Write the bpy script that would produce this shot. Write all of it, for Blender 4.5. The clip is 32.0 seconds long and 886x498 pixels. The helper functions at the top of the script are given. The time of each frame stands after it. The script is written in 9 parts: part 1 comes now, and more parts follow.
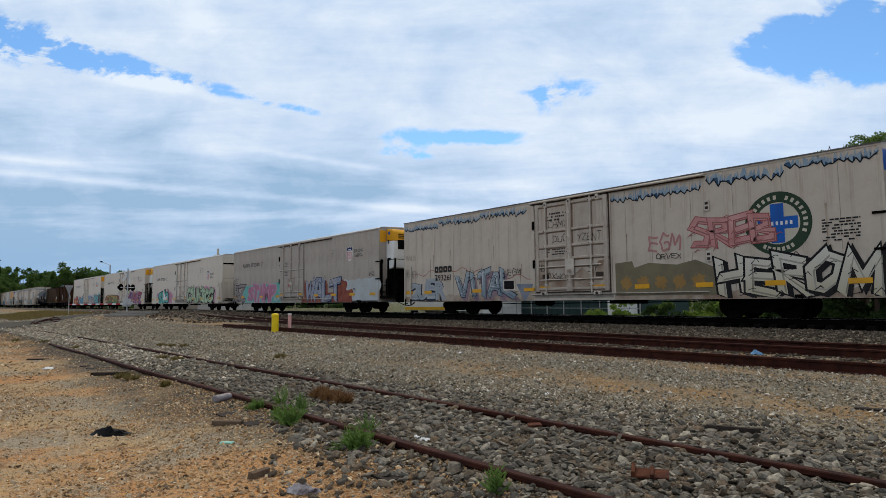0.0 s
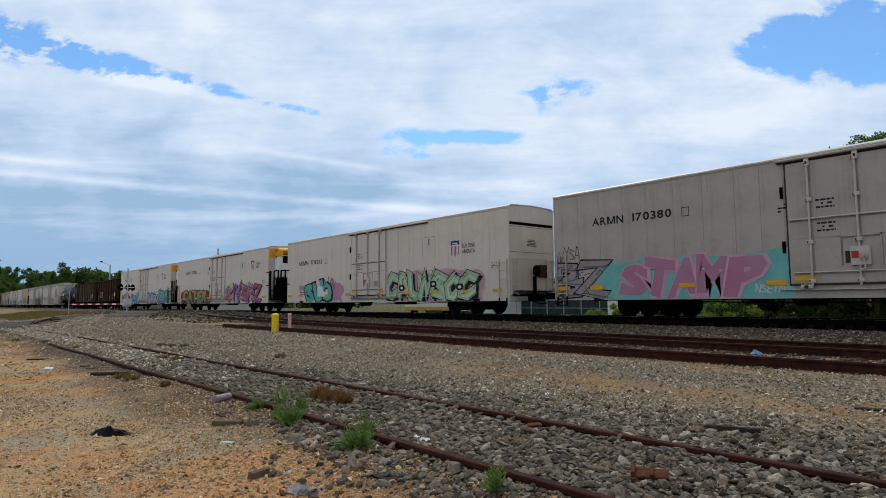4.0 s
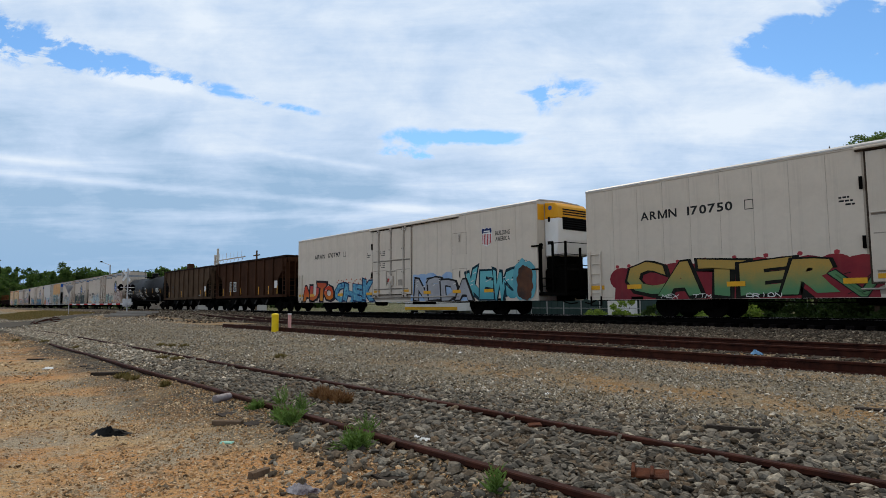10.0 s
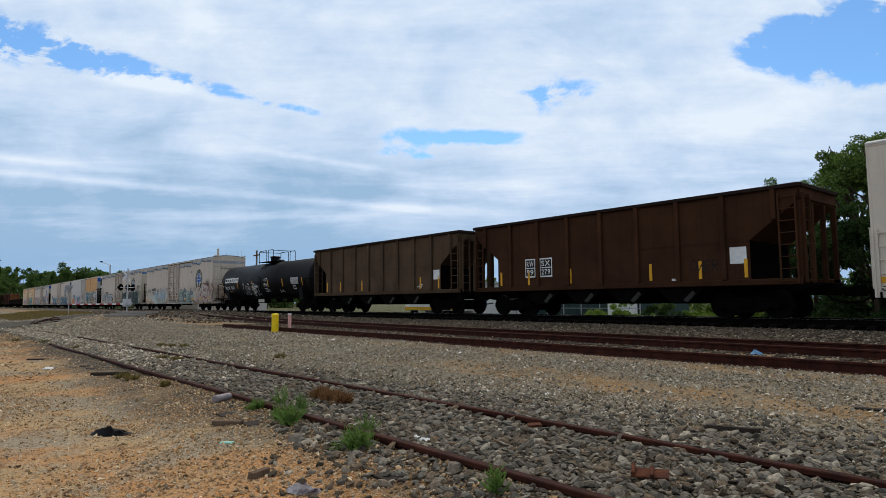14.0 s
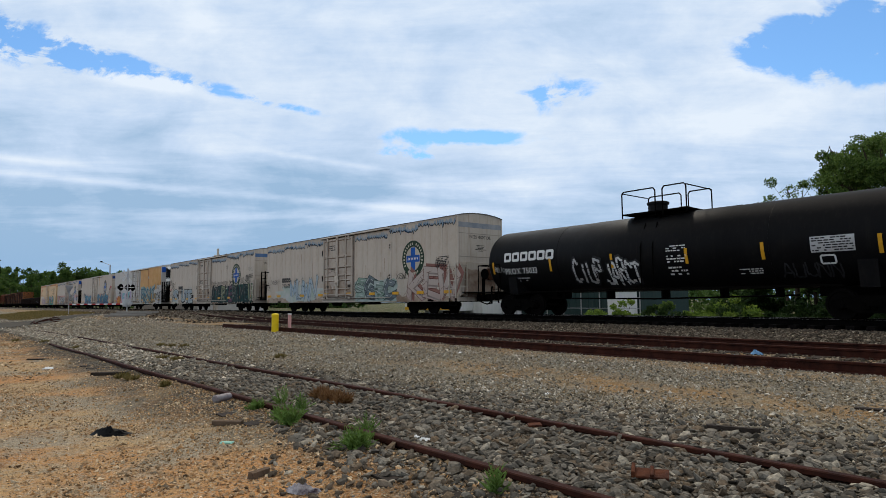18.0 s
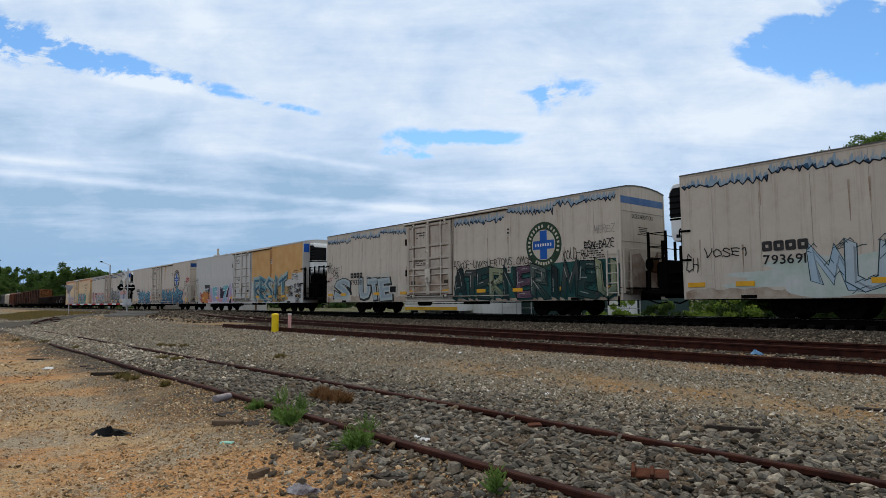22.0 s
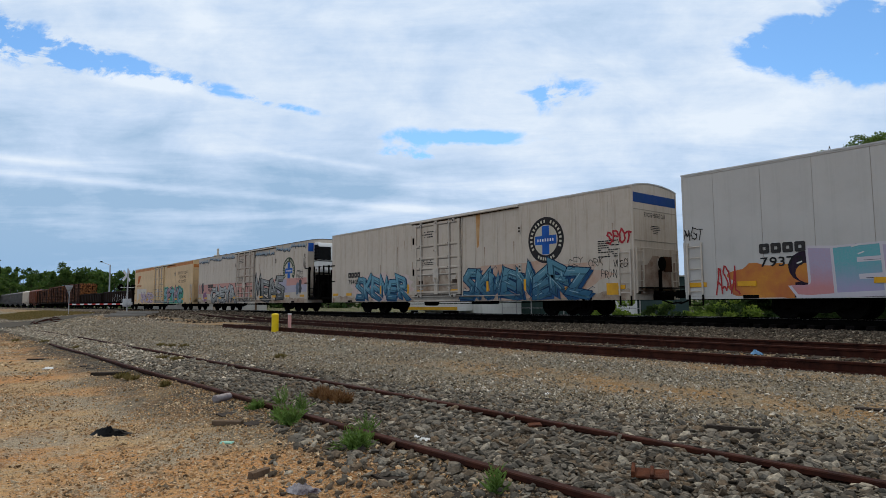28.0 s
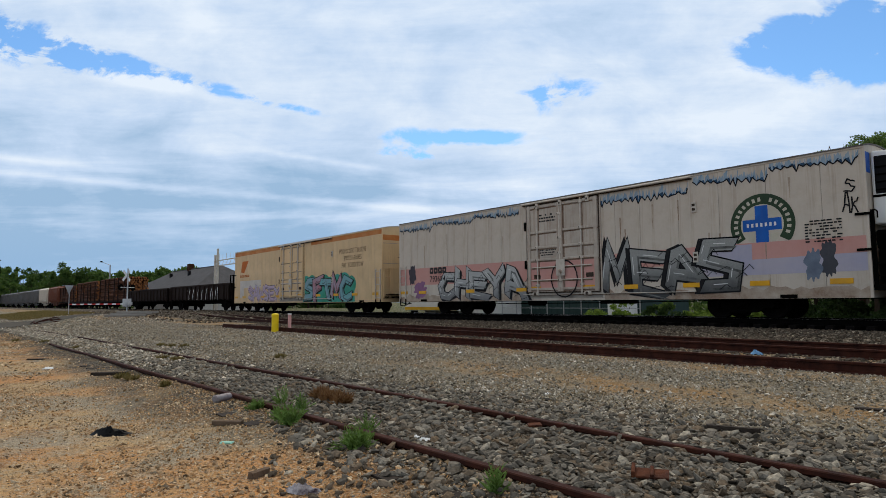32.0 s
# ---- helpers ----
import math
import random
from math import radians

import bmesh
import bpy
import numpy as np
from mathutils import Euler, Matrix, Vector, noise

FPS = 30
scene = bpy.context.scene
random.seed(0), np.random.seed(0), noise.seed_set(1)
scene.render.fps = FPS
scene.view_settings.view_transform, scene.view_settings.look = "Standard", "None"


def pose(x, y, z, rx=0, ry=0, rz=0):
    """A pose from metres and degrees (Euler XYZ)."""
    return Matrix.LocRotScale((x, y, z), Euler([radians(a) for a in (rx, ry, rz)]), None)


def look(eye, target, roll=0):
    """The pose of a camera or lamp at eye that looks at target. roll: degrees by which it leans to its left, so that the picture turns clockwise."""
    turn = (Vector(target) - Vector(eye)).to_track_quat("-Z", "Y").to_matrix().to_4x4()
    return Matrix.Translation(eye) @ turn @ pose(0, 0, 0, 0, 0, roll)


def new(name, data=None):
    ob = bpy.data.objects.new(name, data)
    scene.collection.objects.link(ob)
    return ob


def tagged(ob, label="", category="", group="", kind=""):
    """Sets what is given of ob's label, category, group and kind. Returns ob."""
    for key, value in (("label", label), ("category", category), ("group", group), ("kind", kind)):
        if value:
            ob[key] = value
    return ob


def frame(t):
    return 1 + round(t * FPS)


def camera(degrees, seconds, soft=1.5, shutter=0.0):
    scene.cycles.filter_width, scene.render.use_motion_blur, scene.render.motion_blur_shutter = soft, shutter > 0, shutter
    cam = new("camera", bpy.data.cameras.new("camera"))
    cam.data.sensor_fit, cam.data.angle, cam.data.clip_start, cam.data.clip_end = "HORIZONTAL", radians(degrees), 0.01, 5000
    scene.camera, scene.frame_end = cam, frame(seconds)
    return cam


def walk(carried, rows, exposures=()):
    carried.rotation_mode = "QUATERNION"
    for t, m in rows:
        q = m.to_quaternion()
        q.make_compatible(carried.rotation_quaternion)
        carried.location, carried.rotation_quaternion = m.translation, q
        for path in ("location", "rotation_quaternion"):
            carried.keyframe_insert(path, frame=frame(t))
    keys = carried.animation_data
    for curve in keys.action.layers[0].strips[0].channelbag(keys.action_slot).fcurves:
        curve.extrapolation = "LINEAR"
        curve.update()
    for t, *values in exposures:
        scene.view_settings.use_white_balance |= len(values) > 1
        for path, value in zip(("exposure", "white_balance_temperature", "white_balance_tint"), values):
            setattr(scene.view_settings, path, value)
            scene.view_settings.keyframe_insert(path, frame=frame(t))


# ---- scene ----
# One plan: x along the main line (the train runs towards +x), y away from the camera, z = 0 at the main line's rail top.
EYE = Vector((0.0, 0.0, 0.63))
YAW, PITCH, ROLL = 0.694, 0.0853, -0.458
cam = camera(71.3, 32.0, soft=0.5)
view = look(EYE, EYE + Vector((-math.cos(YAW) * math.cos(PITCH), math.sin(YAW) * math.cos(PITCH), math.sin(PITCH))), ROLL)
walk(cam, [(0.0, view), (32.0, view)], exposures=[(0.0, 0.0), (32.0, 0.0)])

# ---------------------------------------------------------------- light
SUN_FROM = Vector((-0.62, 0.52, 1.0)).normalized()      # behind the train, high
world = bpy.data.worlds.new("sky")
scene.world = world
world.use_nodes = True


def build_sky():
    """A blue sky under broken cloud. a and e below are the tangents of bearing and height about the camera's heading."""
    nt = world.node_tree
    nt.nodes.clear()
    nd, ln = nt.nodes.new, nt.links.new

    def op(kind, a, b=None, c=None):
        n = nd("ShaderNodeMath")
        n.operation = kind
        for i, v in enumerate((a, b, c)):
            if v is None:
                continue
            if isinstance(v, (int, float)):
                n.inputs[i].default_value = v
            else:
                ln(v, n.inputs[i])
        return n.outputs[0]

    def step(v, lo, hi):
        n = nd("ShaderNodeMapRange")
        n.interpolation_type = "SMOOTHSTEP"
        n.inputs[1].default_value, n.inputs[2].default_value = lo, hi
        ln(v, n.inputs[0])
        return n.outputs[0]

    def mix(f, a, b):
        n = nd("ShaderNodeMix")
        n.data_type = "RGBA"
        for i, v in ((0, f), (6, a), (7, b)):
            if isinstance(v, (int, float)):
                n.inputs[i].default_value = v
            elif isinstance(v, tuple):
                n.inputs[i].default_value = (*v, 1)
            else:
                ln(v, n.inputs[i])
        return n.outputs[2]

    sep = nd("ShaderNodeSeparateXYZ")
    ln(nd("ShaderNodeTexCoord").outputs["Generated"], sep.inputs[0])
    x, y, z = sep.outputs
    fx, fy = -math.cos(YAW), math.sin(YAW)
    fwd = op("ADD", op("MULTIPLY", x, fx), op("MULTIPLY", y, fy))
    side = op("ADD", op("MULTIPLY", x, fy), op("MULTIPLY", y, -fx))
    safe = op("ADD", op("ABSOLUTE", fwd), 0.12)
    a, e = op("DIVIDE", side, safe), op("DIVIDE", z, safe)
    flat = nd("ShaderNodeCombineXYZ")
    ln(a, flat.inputs[0])
    ln(e, flat.inputs[1])
    ln(op("MULTIPLY", step(fwd, 0.2, -0.2), 5.0), flat.inputs[2])

    def nz(scale, stretch, turn, detail=8, rgh=0.55, distort=0.0, w=0.0):
        m = nd("ShaderNodeMapping")
        m.inputs["Rotation"].default_value[2] = turn
        m.inputs["Scale"].default_value = (1.0, stretch, 1.0)
        m.inputs["Location"].default_value = (w, w * 0.63, 0)
        ln(flat.outputs[0], m.inputs[0])
        n = nd("ShaderNodeTexNoise")
        n.inputs["Scale"].default_value, n.inputs["Detail"].default_value = scale, detail
        n.inputs["Roughness"].default_value, n.inputs["Distortion"].default_value = rgh, distort
        ln(m.outputs[0], n.inputs["Vector"])
        return n.outputs[0]

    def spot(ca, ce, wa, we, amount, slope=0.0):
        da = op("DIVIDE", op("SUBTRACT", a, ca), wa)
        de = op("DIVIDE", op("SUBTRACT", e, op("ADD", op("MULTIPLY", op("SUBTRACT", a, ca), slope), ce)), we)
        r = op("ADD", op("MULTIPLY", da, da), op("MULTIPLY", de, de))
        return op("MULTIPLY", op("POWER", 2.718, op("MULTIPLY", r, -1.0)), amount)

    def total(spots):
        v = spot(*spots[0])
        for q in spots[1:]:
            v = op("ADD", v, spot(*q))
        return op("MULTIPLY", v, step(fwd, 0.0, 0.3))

    sky = nd("ShaderNodeTexSky")
    sky.sky_type = "NISHITA"
    sky.sun_disc = False
    sky.sun_elevation = math.asin(SUN_FROM.z)
    sky.sun_rotation = math.atan2(SUN_FROM.x, SUN_FROM.y)
    sky.air_density, sky.dust_density, sky.ozone_density = 1.0, 0.3, 2.5
    blue = nd("ShaderNodeMix")
    blue.data_type, blue.blend_type = "RGBA", "MULTIPLY"
    blue.inputs[0].default_value = 1.0
    ln(sky.outputs[0], blue.inputs[6])
    blue.inputs[7].default_value = (*SKY_TINT, 1)

    fine, billow, streak = nz(6.0, 1.7, 0.12, 10, 0.62, 0.4, 3.0), nz(2.2, 2.0, 0.16, 8, 0.5, 0.3, 1.3), nz(1.9, 7.0, 0.12, 10, 0.6, 0.35, 7.7)
    puff = nz(9.0, 1.5, 0.08, 7, 0.58, 0.3, 4.4)
    ragged = nz(15.0, 1.6, 0.10, 8, 0.65, 0.5, 2.2)
    wisp = nz(3.2, 9.0, 0.10, 10, 0.66, 0.6, 5.1)

    def about(v, k):
        return op("MULTIPLY", op("SUBTRACT", v, 0.5), k)

    # brightness of the cloud: soft above, drawn out into flat streaks towards the horizon
    low = step(e, 0.30, 0.10)
    val = op("ADD", op("ADD", about(billow, 1.0), 0.50), op("ADD", about(fine, 1.15), about(puff, 0.75)))
    val = op("ADD", val, op("MULTIPLY", op("ADD", about(streak, 2.0), about(wisp, 1.3)), op("ADD", op("MULTIPLY", low, 0.62), 0.38)))
    val = op("ADD", val, op("MULTIPLY", step(e, 0.12, 0.32), 0.26))
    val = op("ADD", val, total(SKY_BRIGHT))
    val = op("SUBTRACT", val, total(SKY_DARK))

    def ramp(lo, hi):
        n = nd("ShaderNodeMapRange")
        n.inputs[1].default_value, n.inputs[2].default_value = lo, hi
        ln(val, n.inputs[0])
        return n.outputs[0]

    tone = mix(ramp(0.0, 0.55), CLOUD_DARK, CLOUD_MID)
    tone = mix(ramp(0.55, 1.05), tone, CLOUD_LIT)
    # breaks in it
    torn = op("ADD", op("ADD", about(fine, 3.2), about(ragged, 3.0)), about(puff, 4.5))
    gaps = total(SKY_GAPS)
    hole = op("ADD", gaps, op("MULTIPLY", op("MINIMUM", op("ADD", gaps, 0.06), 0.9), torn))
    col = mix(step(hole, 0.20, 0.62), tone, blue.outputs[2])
    col = mix(op("MULTIPLY", step(e, 0.15, 0.0), 0.7), col, CLOUD_HAZE)
    col = mix(step(z, 0.52, 0.8), col, CLOUD_TOP)
    bg = nd("ShaderNodeBackground")
    ln(col, bg.inputs[0])
    bg.inputs[1].default_value = SKY_STRENGTH
    ln(bg.outputs[0], nd("ShaderNodeOutputWorld").inputs[0])


SKY_STRENGTH = 0.1
SKY_TINT = (0.86, 1.20, 1.42)
CLOUD_DARK, CLOUD_MID, CLOUD_LIT = (3.3, 5.0, 7.1), (5.6, 7.0, 9.0), (7.9, 8.8, 9.9)
CLOUD_HAZE, CLOUD_TOP = (2.7, 4.5, 6.9), (6.4, 6.4, 6.3)
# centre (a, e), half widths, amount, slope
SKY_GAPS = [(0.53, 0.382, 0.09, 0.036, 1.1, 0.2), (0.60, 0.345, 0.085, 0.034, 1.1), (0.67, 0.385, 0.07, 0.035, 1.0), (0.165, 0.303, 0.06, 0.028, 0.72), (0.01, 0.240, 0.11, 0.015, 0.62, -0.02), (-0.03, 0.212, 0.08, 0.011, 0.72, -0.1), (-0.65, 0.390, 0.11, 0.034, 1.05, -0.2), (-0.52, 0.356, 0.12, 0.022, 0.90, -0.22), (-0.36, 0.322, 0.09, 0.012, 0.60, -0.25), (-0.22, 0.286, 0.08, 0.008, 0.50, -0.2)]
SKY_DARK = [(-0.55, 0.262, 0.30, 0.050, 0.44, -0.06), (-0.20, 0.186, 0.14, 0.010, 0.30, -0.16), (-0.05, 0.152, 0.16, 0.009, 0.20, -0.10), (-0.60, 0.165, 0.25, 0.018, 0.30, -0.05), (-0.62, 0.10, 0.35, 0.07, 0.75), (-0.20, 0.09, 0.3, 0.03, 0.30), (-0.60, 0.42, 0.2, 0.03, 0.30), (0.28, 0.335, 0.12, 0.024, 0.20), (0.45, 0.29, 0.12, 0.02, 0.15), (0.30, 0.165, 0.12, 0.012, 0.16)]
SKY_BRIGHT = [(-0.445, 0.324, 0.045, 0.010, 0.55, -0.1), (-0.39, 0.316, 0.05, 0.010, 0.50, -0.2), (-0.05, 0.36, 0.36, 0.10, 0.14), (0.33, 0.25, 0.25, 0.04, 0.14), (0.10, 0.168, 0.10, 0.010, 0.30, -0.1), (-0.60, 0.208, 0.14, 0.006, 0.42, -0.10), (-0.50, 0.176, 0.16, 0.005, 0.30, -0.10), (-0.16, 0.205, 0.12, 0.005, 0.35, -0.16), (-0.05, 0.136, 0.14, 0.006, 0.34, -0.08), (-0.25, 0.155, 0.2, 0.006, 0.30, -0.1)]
build_sky()

sun = new("sun", bpy.data.lights.new("sun", "SUN"))
sun.data.energy, sun.data.angle, sun.data.color = 1.5, radians(6), (1.0, 0.91, 0.78)
sun.matrix_world = look(SUN_FROM * 60, (0, 0, 0))


# ---------------------------------------------------------------- materials
def material(name, color, rough=0.6, metal=0.0, var=0.25, scale=3.0, dark=None, dirt=0.0, streak=0.0, bump=0.0, bump_scale=40.0, spread=0.0, spec=0.14, grime=(0.16, 0.13, 0.1)):
    """A surface with a fine grain and a broad stain: color to dark by noise, optional vertical streaks and bump."""
    m = bpy.data.materials.new(name)
    m.use_nodes = True
    nt = m.node_tree
    bsdf = nt.nodes["Principled BSDF"]
    nd, ln = nt.nodes.new, nt.links.new
    co = nd("ShaderNodeTexCoord").outputs["Object"]
    dark = dark or tuple(c * (1 - var) for c in color)

    def nz(vec, s, detail=5, rgh=0.6):
        n = nd("ShaderNodeTexNoise")
        n.inputs["Scale"].default_value, n.inputs["Detail"].default_value, n.inputs["Roughness"].default_value = s, detail, rgh
        ln(vec, n.inputs["Vector"])
        return n.outputs[0]

    def ramp(v, a, b):
        n = nd("ShaderNodeMapRange")
        n.inputs[1].default_value, n.inputs[2].default_value = a, b
        ln(v, n.inputs[0])
        return n.outputs[0]

    def mix(f, a, b, kind="MIX"):
        n = nd("ShaderNodeMix")
        n.data_type, n.blend_type = "RGBA", kind
        for i, v in ((0, f), (6, a), (7, b)):
            if isinstance(v, (int, float)):
                n.inputs[i].default_value = v
            elif isinstance(v, tuple):
                n.inputs[i].default_value = (*v, 1)
            else:
                ln(v, n.inputs[i])
        return n.outputs[2]

    col = mix(ramp(nz(co, scale), 0.35, 0.68), color, dark)
    col = mix(ramp(nz(co, scale * 14, 3), 0.3, 0.75), col, mix(0.35, col, dark))
    if spread:
        info = nd("ShaderNodeObjectInfo")
        hsv = nd("ShaderNodeHueSaturation")
        mr = nd("ShaderNodeMapRange")
        mr.inputs[3].default_value, mr.inputs[4].default_value = 1 - spread, 1 + spread
        ln(info.outputs["Random"], mr.inputs[0])
        ln(mr.outputs[0], hsv.inputs["Value"])
        ln(col, hsv.inputs["Color"])
        col = hsv.outputs[0]
    if streak:
        mp = nd("ShaderNodeMapping")
        mp.inputs["Scale"].default_value = (5.0, 5.0, 0.22)
        ln(co, mp.inputs[0])
        s = ramp(nz(mp.outputs[0], 1.6, 6, 0.65), 0.52, 0.8)
        n = nd("ShaderNodeMath")
        n.operation, n.inputs[1].default_value = "MULTIPLY", streak
        ln(s, n.inputs[0])
        col = mix(n.outputs[0], col, grime)
    if dirt:
        s = ramp(nz(co, 0.9, 8, 0.68), 0.5, 0.78)
        n = nd("ShaderNodeMath")
        n.operation, n.inputs[1].default_value = "MULTIPLY", dirt
        ln(s, n.inputs[0])
        col = mix(n.outputs[0], col, tuple(0.92 * g for g in grime))
    ln(col, bsdf.inputs["Base Color"])
    r = nd("ShaderNodeMapRange")
    r.inputs[3].default_value, r.inputs[4].default_value = max(rough - 0.1, 0.05), min(rough + 0.12, 1.0)
    ln(nz(co, scale * 3), r.inputs[0])
    ln(r.outputs[0], bsdf.inputs["Roughness"])
    bsdf.inputs["Metallic"].default_value = metal
    bsdf.inputs["Specular IOR Level"].default_value = spec
    if bump:
        b = nd("ShaderNodeBump")
        b.inputs["Strength"].default_value, b.inputs["Distance"].default_value = bump, 0.02
        ln(nz(co, bump_scale, 6), b.inputs["Height"])
        ln(b.outputs[0], bsdf.inputs["Normal"])
    return m


M = {}
M["armn_panel"] = material("white_panel", (0.625, 0.55, 0.455), 0.45, var=0.13, scale=0.55, streak=0.22, dirt=0.16, bump=0.05, bump_scale=2.5, spread=0.03)
M["dirty_panel"] = material("grimy_white_panel", (0.42, 0.37, 0.315), 0.55, var=0.2, scale=0.6, streak=0.4, dirt=0.35, bump=0.06, bump_scale=2.5, spread=0.04, grime=(0.17, 0.12, 0.085))
M["old_panel"] = material("worn_white_panel", (0.545, 0.47, 0.385), 0.5, var=0.18, scale=0.5, streak=0.55, dirt=0.34, bump=0.05, bump_scale=2.5, spread=0.03, grime=(0.24, 0.15, 0.09))
M["tan_panel"] = material("tan_panel", (0.66, 0.46, 0.25), 0.5, var=0.15, scale=0.8, streak=0.3, dirt=0.2, bump=0.05, bump_scale=2.5, spread=0.04)
M["gray_panel"] = material("pale_grey_panel", (0.50, 0.475, 0.44), 0.5, var=0.08, scale=0.8, streak=0.15, dirt=0.12, bump=0.05, bump_scale=2.5, spread=0.008)
M["seam"] = material("seam_grey", (0.21, 0.185, 0.155), 0.8, var=0.45, scale=1.4, dark=(0.36, 0.32, 0.27))
M["seam_pale"] = material("pale_seam", (0.40, 0.345, 0.28), 0.8, var=0.3, scale=1.4)
M["door_rust"] = material("worn_door_paint", (0.50, 0.43, 0.355), 0.6, var=0.25, scale=0.8, streak=0.75, dirt=0.55, grime=(0.20, 0.105, 0.06))
M["door_seal"] = material("dark_door_seal", (0.06, 0.042, 0.03), 0.8, var=0.4, scale=3)
# dark strips beside door bars: their shade as colour, rusty on the old doors
M["rust_shade"] = material("rusty_shade_line", (0.115, 0.062, 0.040), 0.9, var=0.4, scale=2.0, dark=(0.27, 0.20, 0.15), spec=0.03)
M["grey_shade"] = material("grey_shade_line", (0.17, 0.145, 0.12), 0.9, var=0.4, scale=2.0, dark=(0.33, 0.29, 0.245), spec=0.03)
M["rod"] = material("door_bar_paint", (0.62, 0.55, 0.46), 0.5, var=0.3, scale=3, dirt=0.35, grime=(0.14, 0.06, 0.035))
M["rod_light"] = material("pale_bar_paint", (0.56, 0.50, 0.43), 0.5, var=0.25, scale=3, dirt=0.2)
M["roof"] = material("galvanized_roof", (0.55, 0.54, 0.52), 0.5, 0.3, var=0.2, scale=0.8, dirt=0.2)
M["roof_dark"] = material("grimy_roof", (0.13, 0.12, 0.11), 0.7, var=0.3, scale=0.8)
# set below real grimy steel, so shade under the cars is in the colour
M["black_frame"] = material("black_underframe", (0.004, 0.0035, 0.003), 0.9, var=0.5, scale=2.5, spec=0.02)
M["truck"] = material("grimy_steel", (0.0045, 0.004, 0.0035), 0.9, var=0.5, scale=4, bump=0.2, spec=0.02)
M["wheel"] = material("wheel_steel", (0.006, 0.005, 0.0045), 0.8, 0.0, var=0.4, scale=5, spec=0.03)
M["tread"] = material("polished_tread", (0.42, 0.40, 0.38), 0.3, 0.9, var=0.2, scale=5)
M["grille"] = material("black_grille", (0.012, 0.012, 0.013), 0.6, var=0.3, scale=3, spec=0.05)
M["unit_white"] = material("unit_white", (0.78, 0.78, 0.76), 0.35, var=0.08, scale=1.2, dirt=0.08)
M["unit_yellow"] = material("unit_yellow", (0.75, 0.36, 0.02), 0.4, var=0.12, scale=1.5, dirt=0.1)
M["unit_blue"] = material("unit_blue", (0.02, 0.10, 0.42), 0.4, var=0.12, scale=1.5)
M["reflector"] = material("reflector_amber", (0.72, 0.36, 0.02), 0.35, var=0.2, scale=4, dirt=0.25)
M["tank_black"] = material("black_tank_paint", (0.006, 0.006, 0.0065), 0.5, var=0.3, scale=0.6, streak=0.04, dirt=0.04, bump=0.03, bump_scale=2, spec=0.07)
M["hopper_brown"] = material("brown_hopper_paint", (0.066, 0.029, 0.015), 0.8, var=0.4, scale=0.7, streak=0.6, dirt=0.5, bump=0.08, bump_scale=5, spread=0.16, spec=0.05, grime=(0.016, 0.009, 0.006))
M["hopper_tan"] = material("dusty_brown_hopper_paint", (0.095, 0.060, 0.037), 0.8, var=0.35, scale=0.7, streak=0.5, dirt=0.4, bump=0.08, bump_scale=5, spread=0.1, spec=0.05, grime=(0.02, 0.012, 0.008))
M["hopper_grey"] = material("grey_hopper_paint", (0.15, 0.145, 0.14), 0.6, var=0.2, scale=0.5, streak=0.4, dirt=0.3, grime=(0.06, 0.045, 0.035))
M["hopper_red"] = material("red_hopper_paint", (0.17, 0.055, 0.03), 0.6, var=0.2, scale=0.5, streak=0.3, dirt=0.2)
M["gondola"] = material("dark_gondola_paint", (0.026, 0.017, 0.014), 0.8, var=0.35, scale=0.7, streak=0.4, dirt=0.3, spec=0.05, grime=(0.012, 0.008, 0.006))
M["chute_frame"] = material("dusty_chute_frame", (0.05, 0.045, 0.04), 0.8, var=0.5, scale=4)
M["ink"] = material("black_lettering", (0.02, 0.02, 0.02), 0.5, var=0.3, scale=6)
M["white_ink"] = material("white_lettering", (0.72, 0.72, 0.7), 0.5, var=0.2, scale=6, dirt=0.2)
M["rail_rust"] = material("rusty_rail", (0.060, 0.017, 0.009), 0.85, 0.0, var=0.5, scale=6, dark=(0.020, 0.006, 0.004), bump=0.25, bump_scale=60)
M["rail_head"] = material("rail_head", (0.34, 0.31, 0.29), 0.35, 0.85, var=0.3, scale=4)
# main rails: grime and the train's shade in one near-black
M["rail_dark"] = material("grimy_shaded_rail", (0.004, 0.0035, 0.003), 0.9, 0.0, var=0.4, scale=6, bump=0.2, spec=0.03)
M["tie"] = material("weathered_tie", (0.045, 0.034, 0.026), 0.9, var=0.5, scale=4, bump=0.5, bump_scale=30, spread=0.15)
# main-line ties: oil, plus the dark under the train put into the colour
M["tie_oily_shaded"] = material("oily_shaded_tie", (0.010, 0.008, 0.007), 0.9, var=0.5, scale=4, bump=0.5, bump_scale=30, spread=0.3, spec=0.05)
M["concrete"] = material("concrete", (0.27, 0.25, 0.225), 0.9, var=0.25, scale=1.5, dirt=0.3, bump=0.2, spec=0.02)
M["asphalt"] = material("worn_asphalt", (0.11, 0.102, 0.09), 0.95, var=0.3, scale=1.2, dirt=0.2, bump=0.3, bump_scale=60, spec=0.0)
M["wood"] = material("weathered_wood", (0.15, 0.10, 0.065), 0.85, var=0.4, scale=8, bump=0.5, bump_scale=30)
M["log"] = material("pine_bark", (0.105, 0.040, 0.020), 0.9, var=0.5, scale=2.0, bump=0.6, bump_scale=12, spread=0.25)
M["log_end"] = material("cut_log_end", (0.34, 0.13, 0.045), 0.85, var=0.35, scale=3, spread=0.2)
M["steel"] = material("galvanized_steel", (0.40, 0.40, 0.41), 0.45, 0.6, var=0.2, scale=3, dirt=0.15)
M["silver"] = material("aluminium_paint", (0.50, 0.50, 0.50), 0.45, 0.2, var=0.2, scale=3, dirt=0.15)
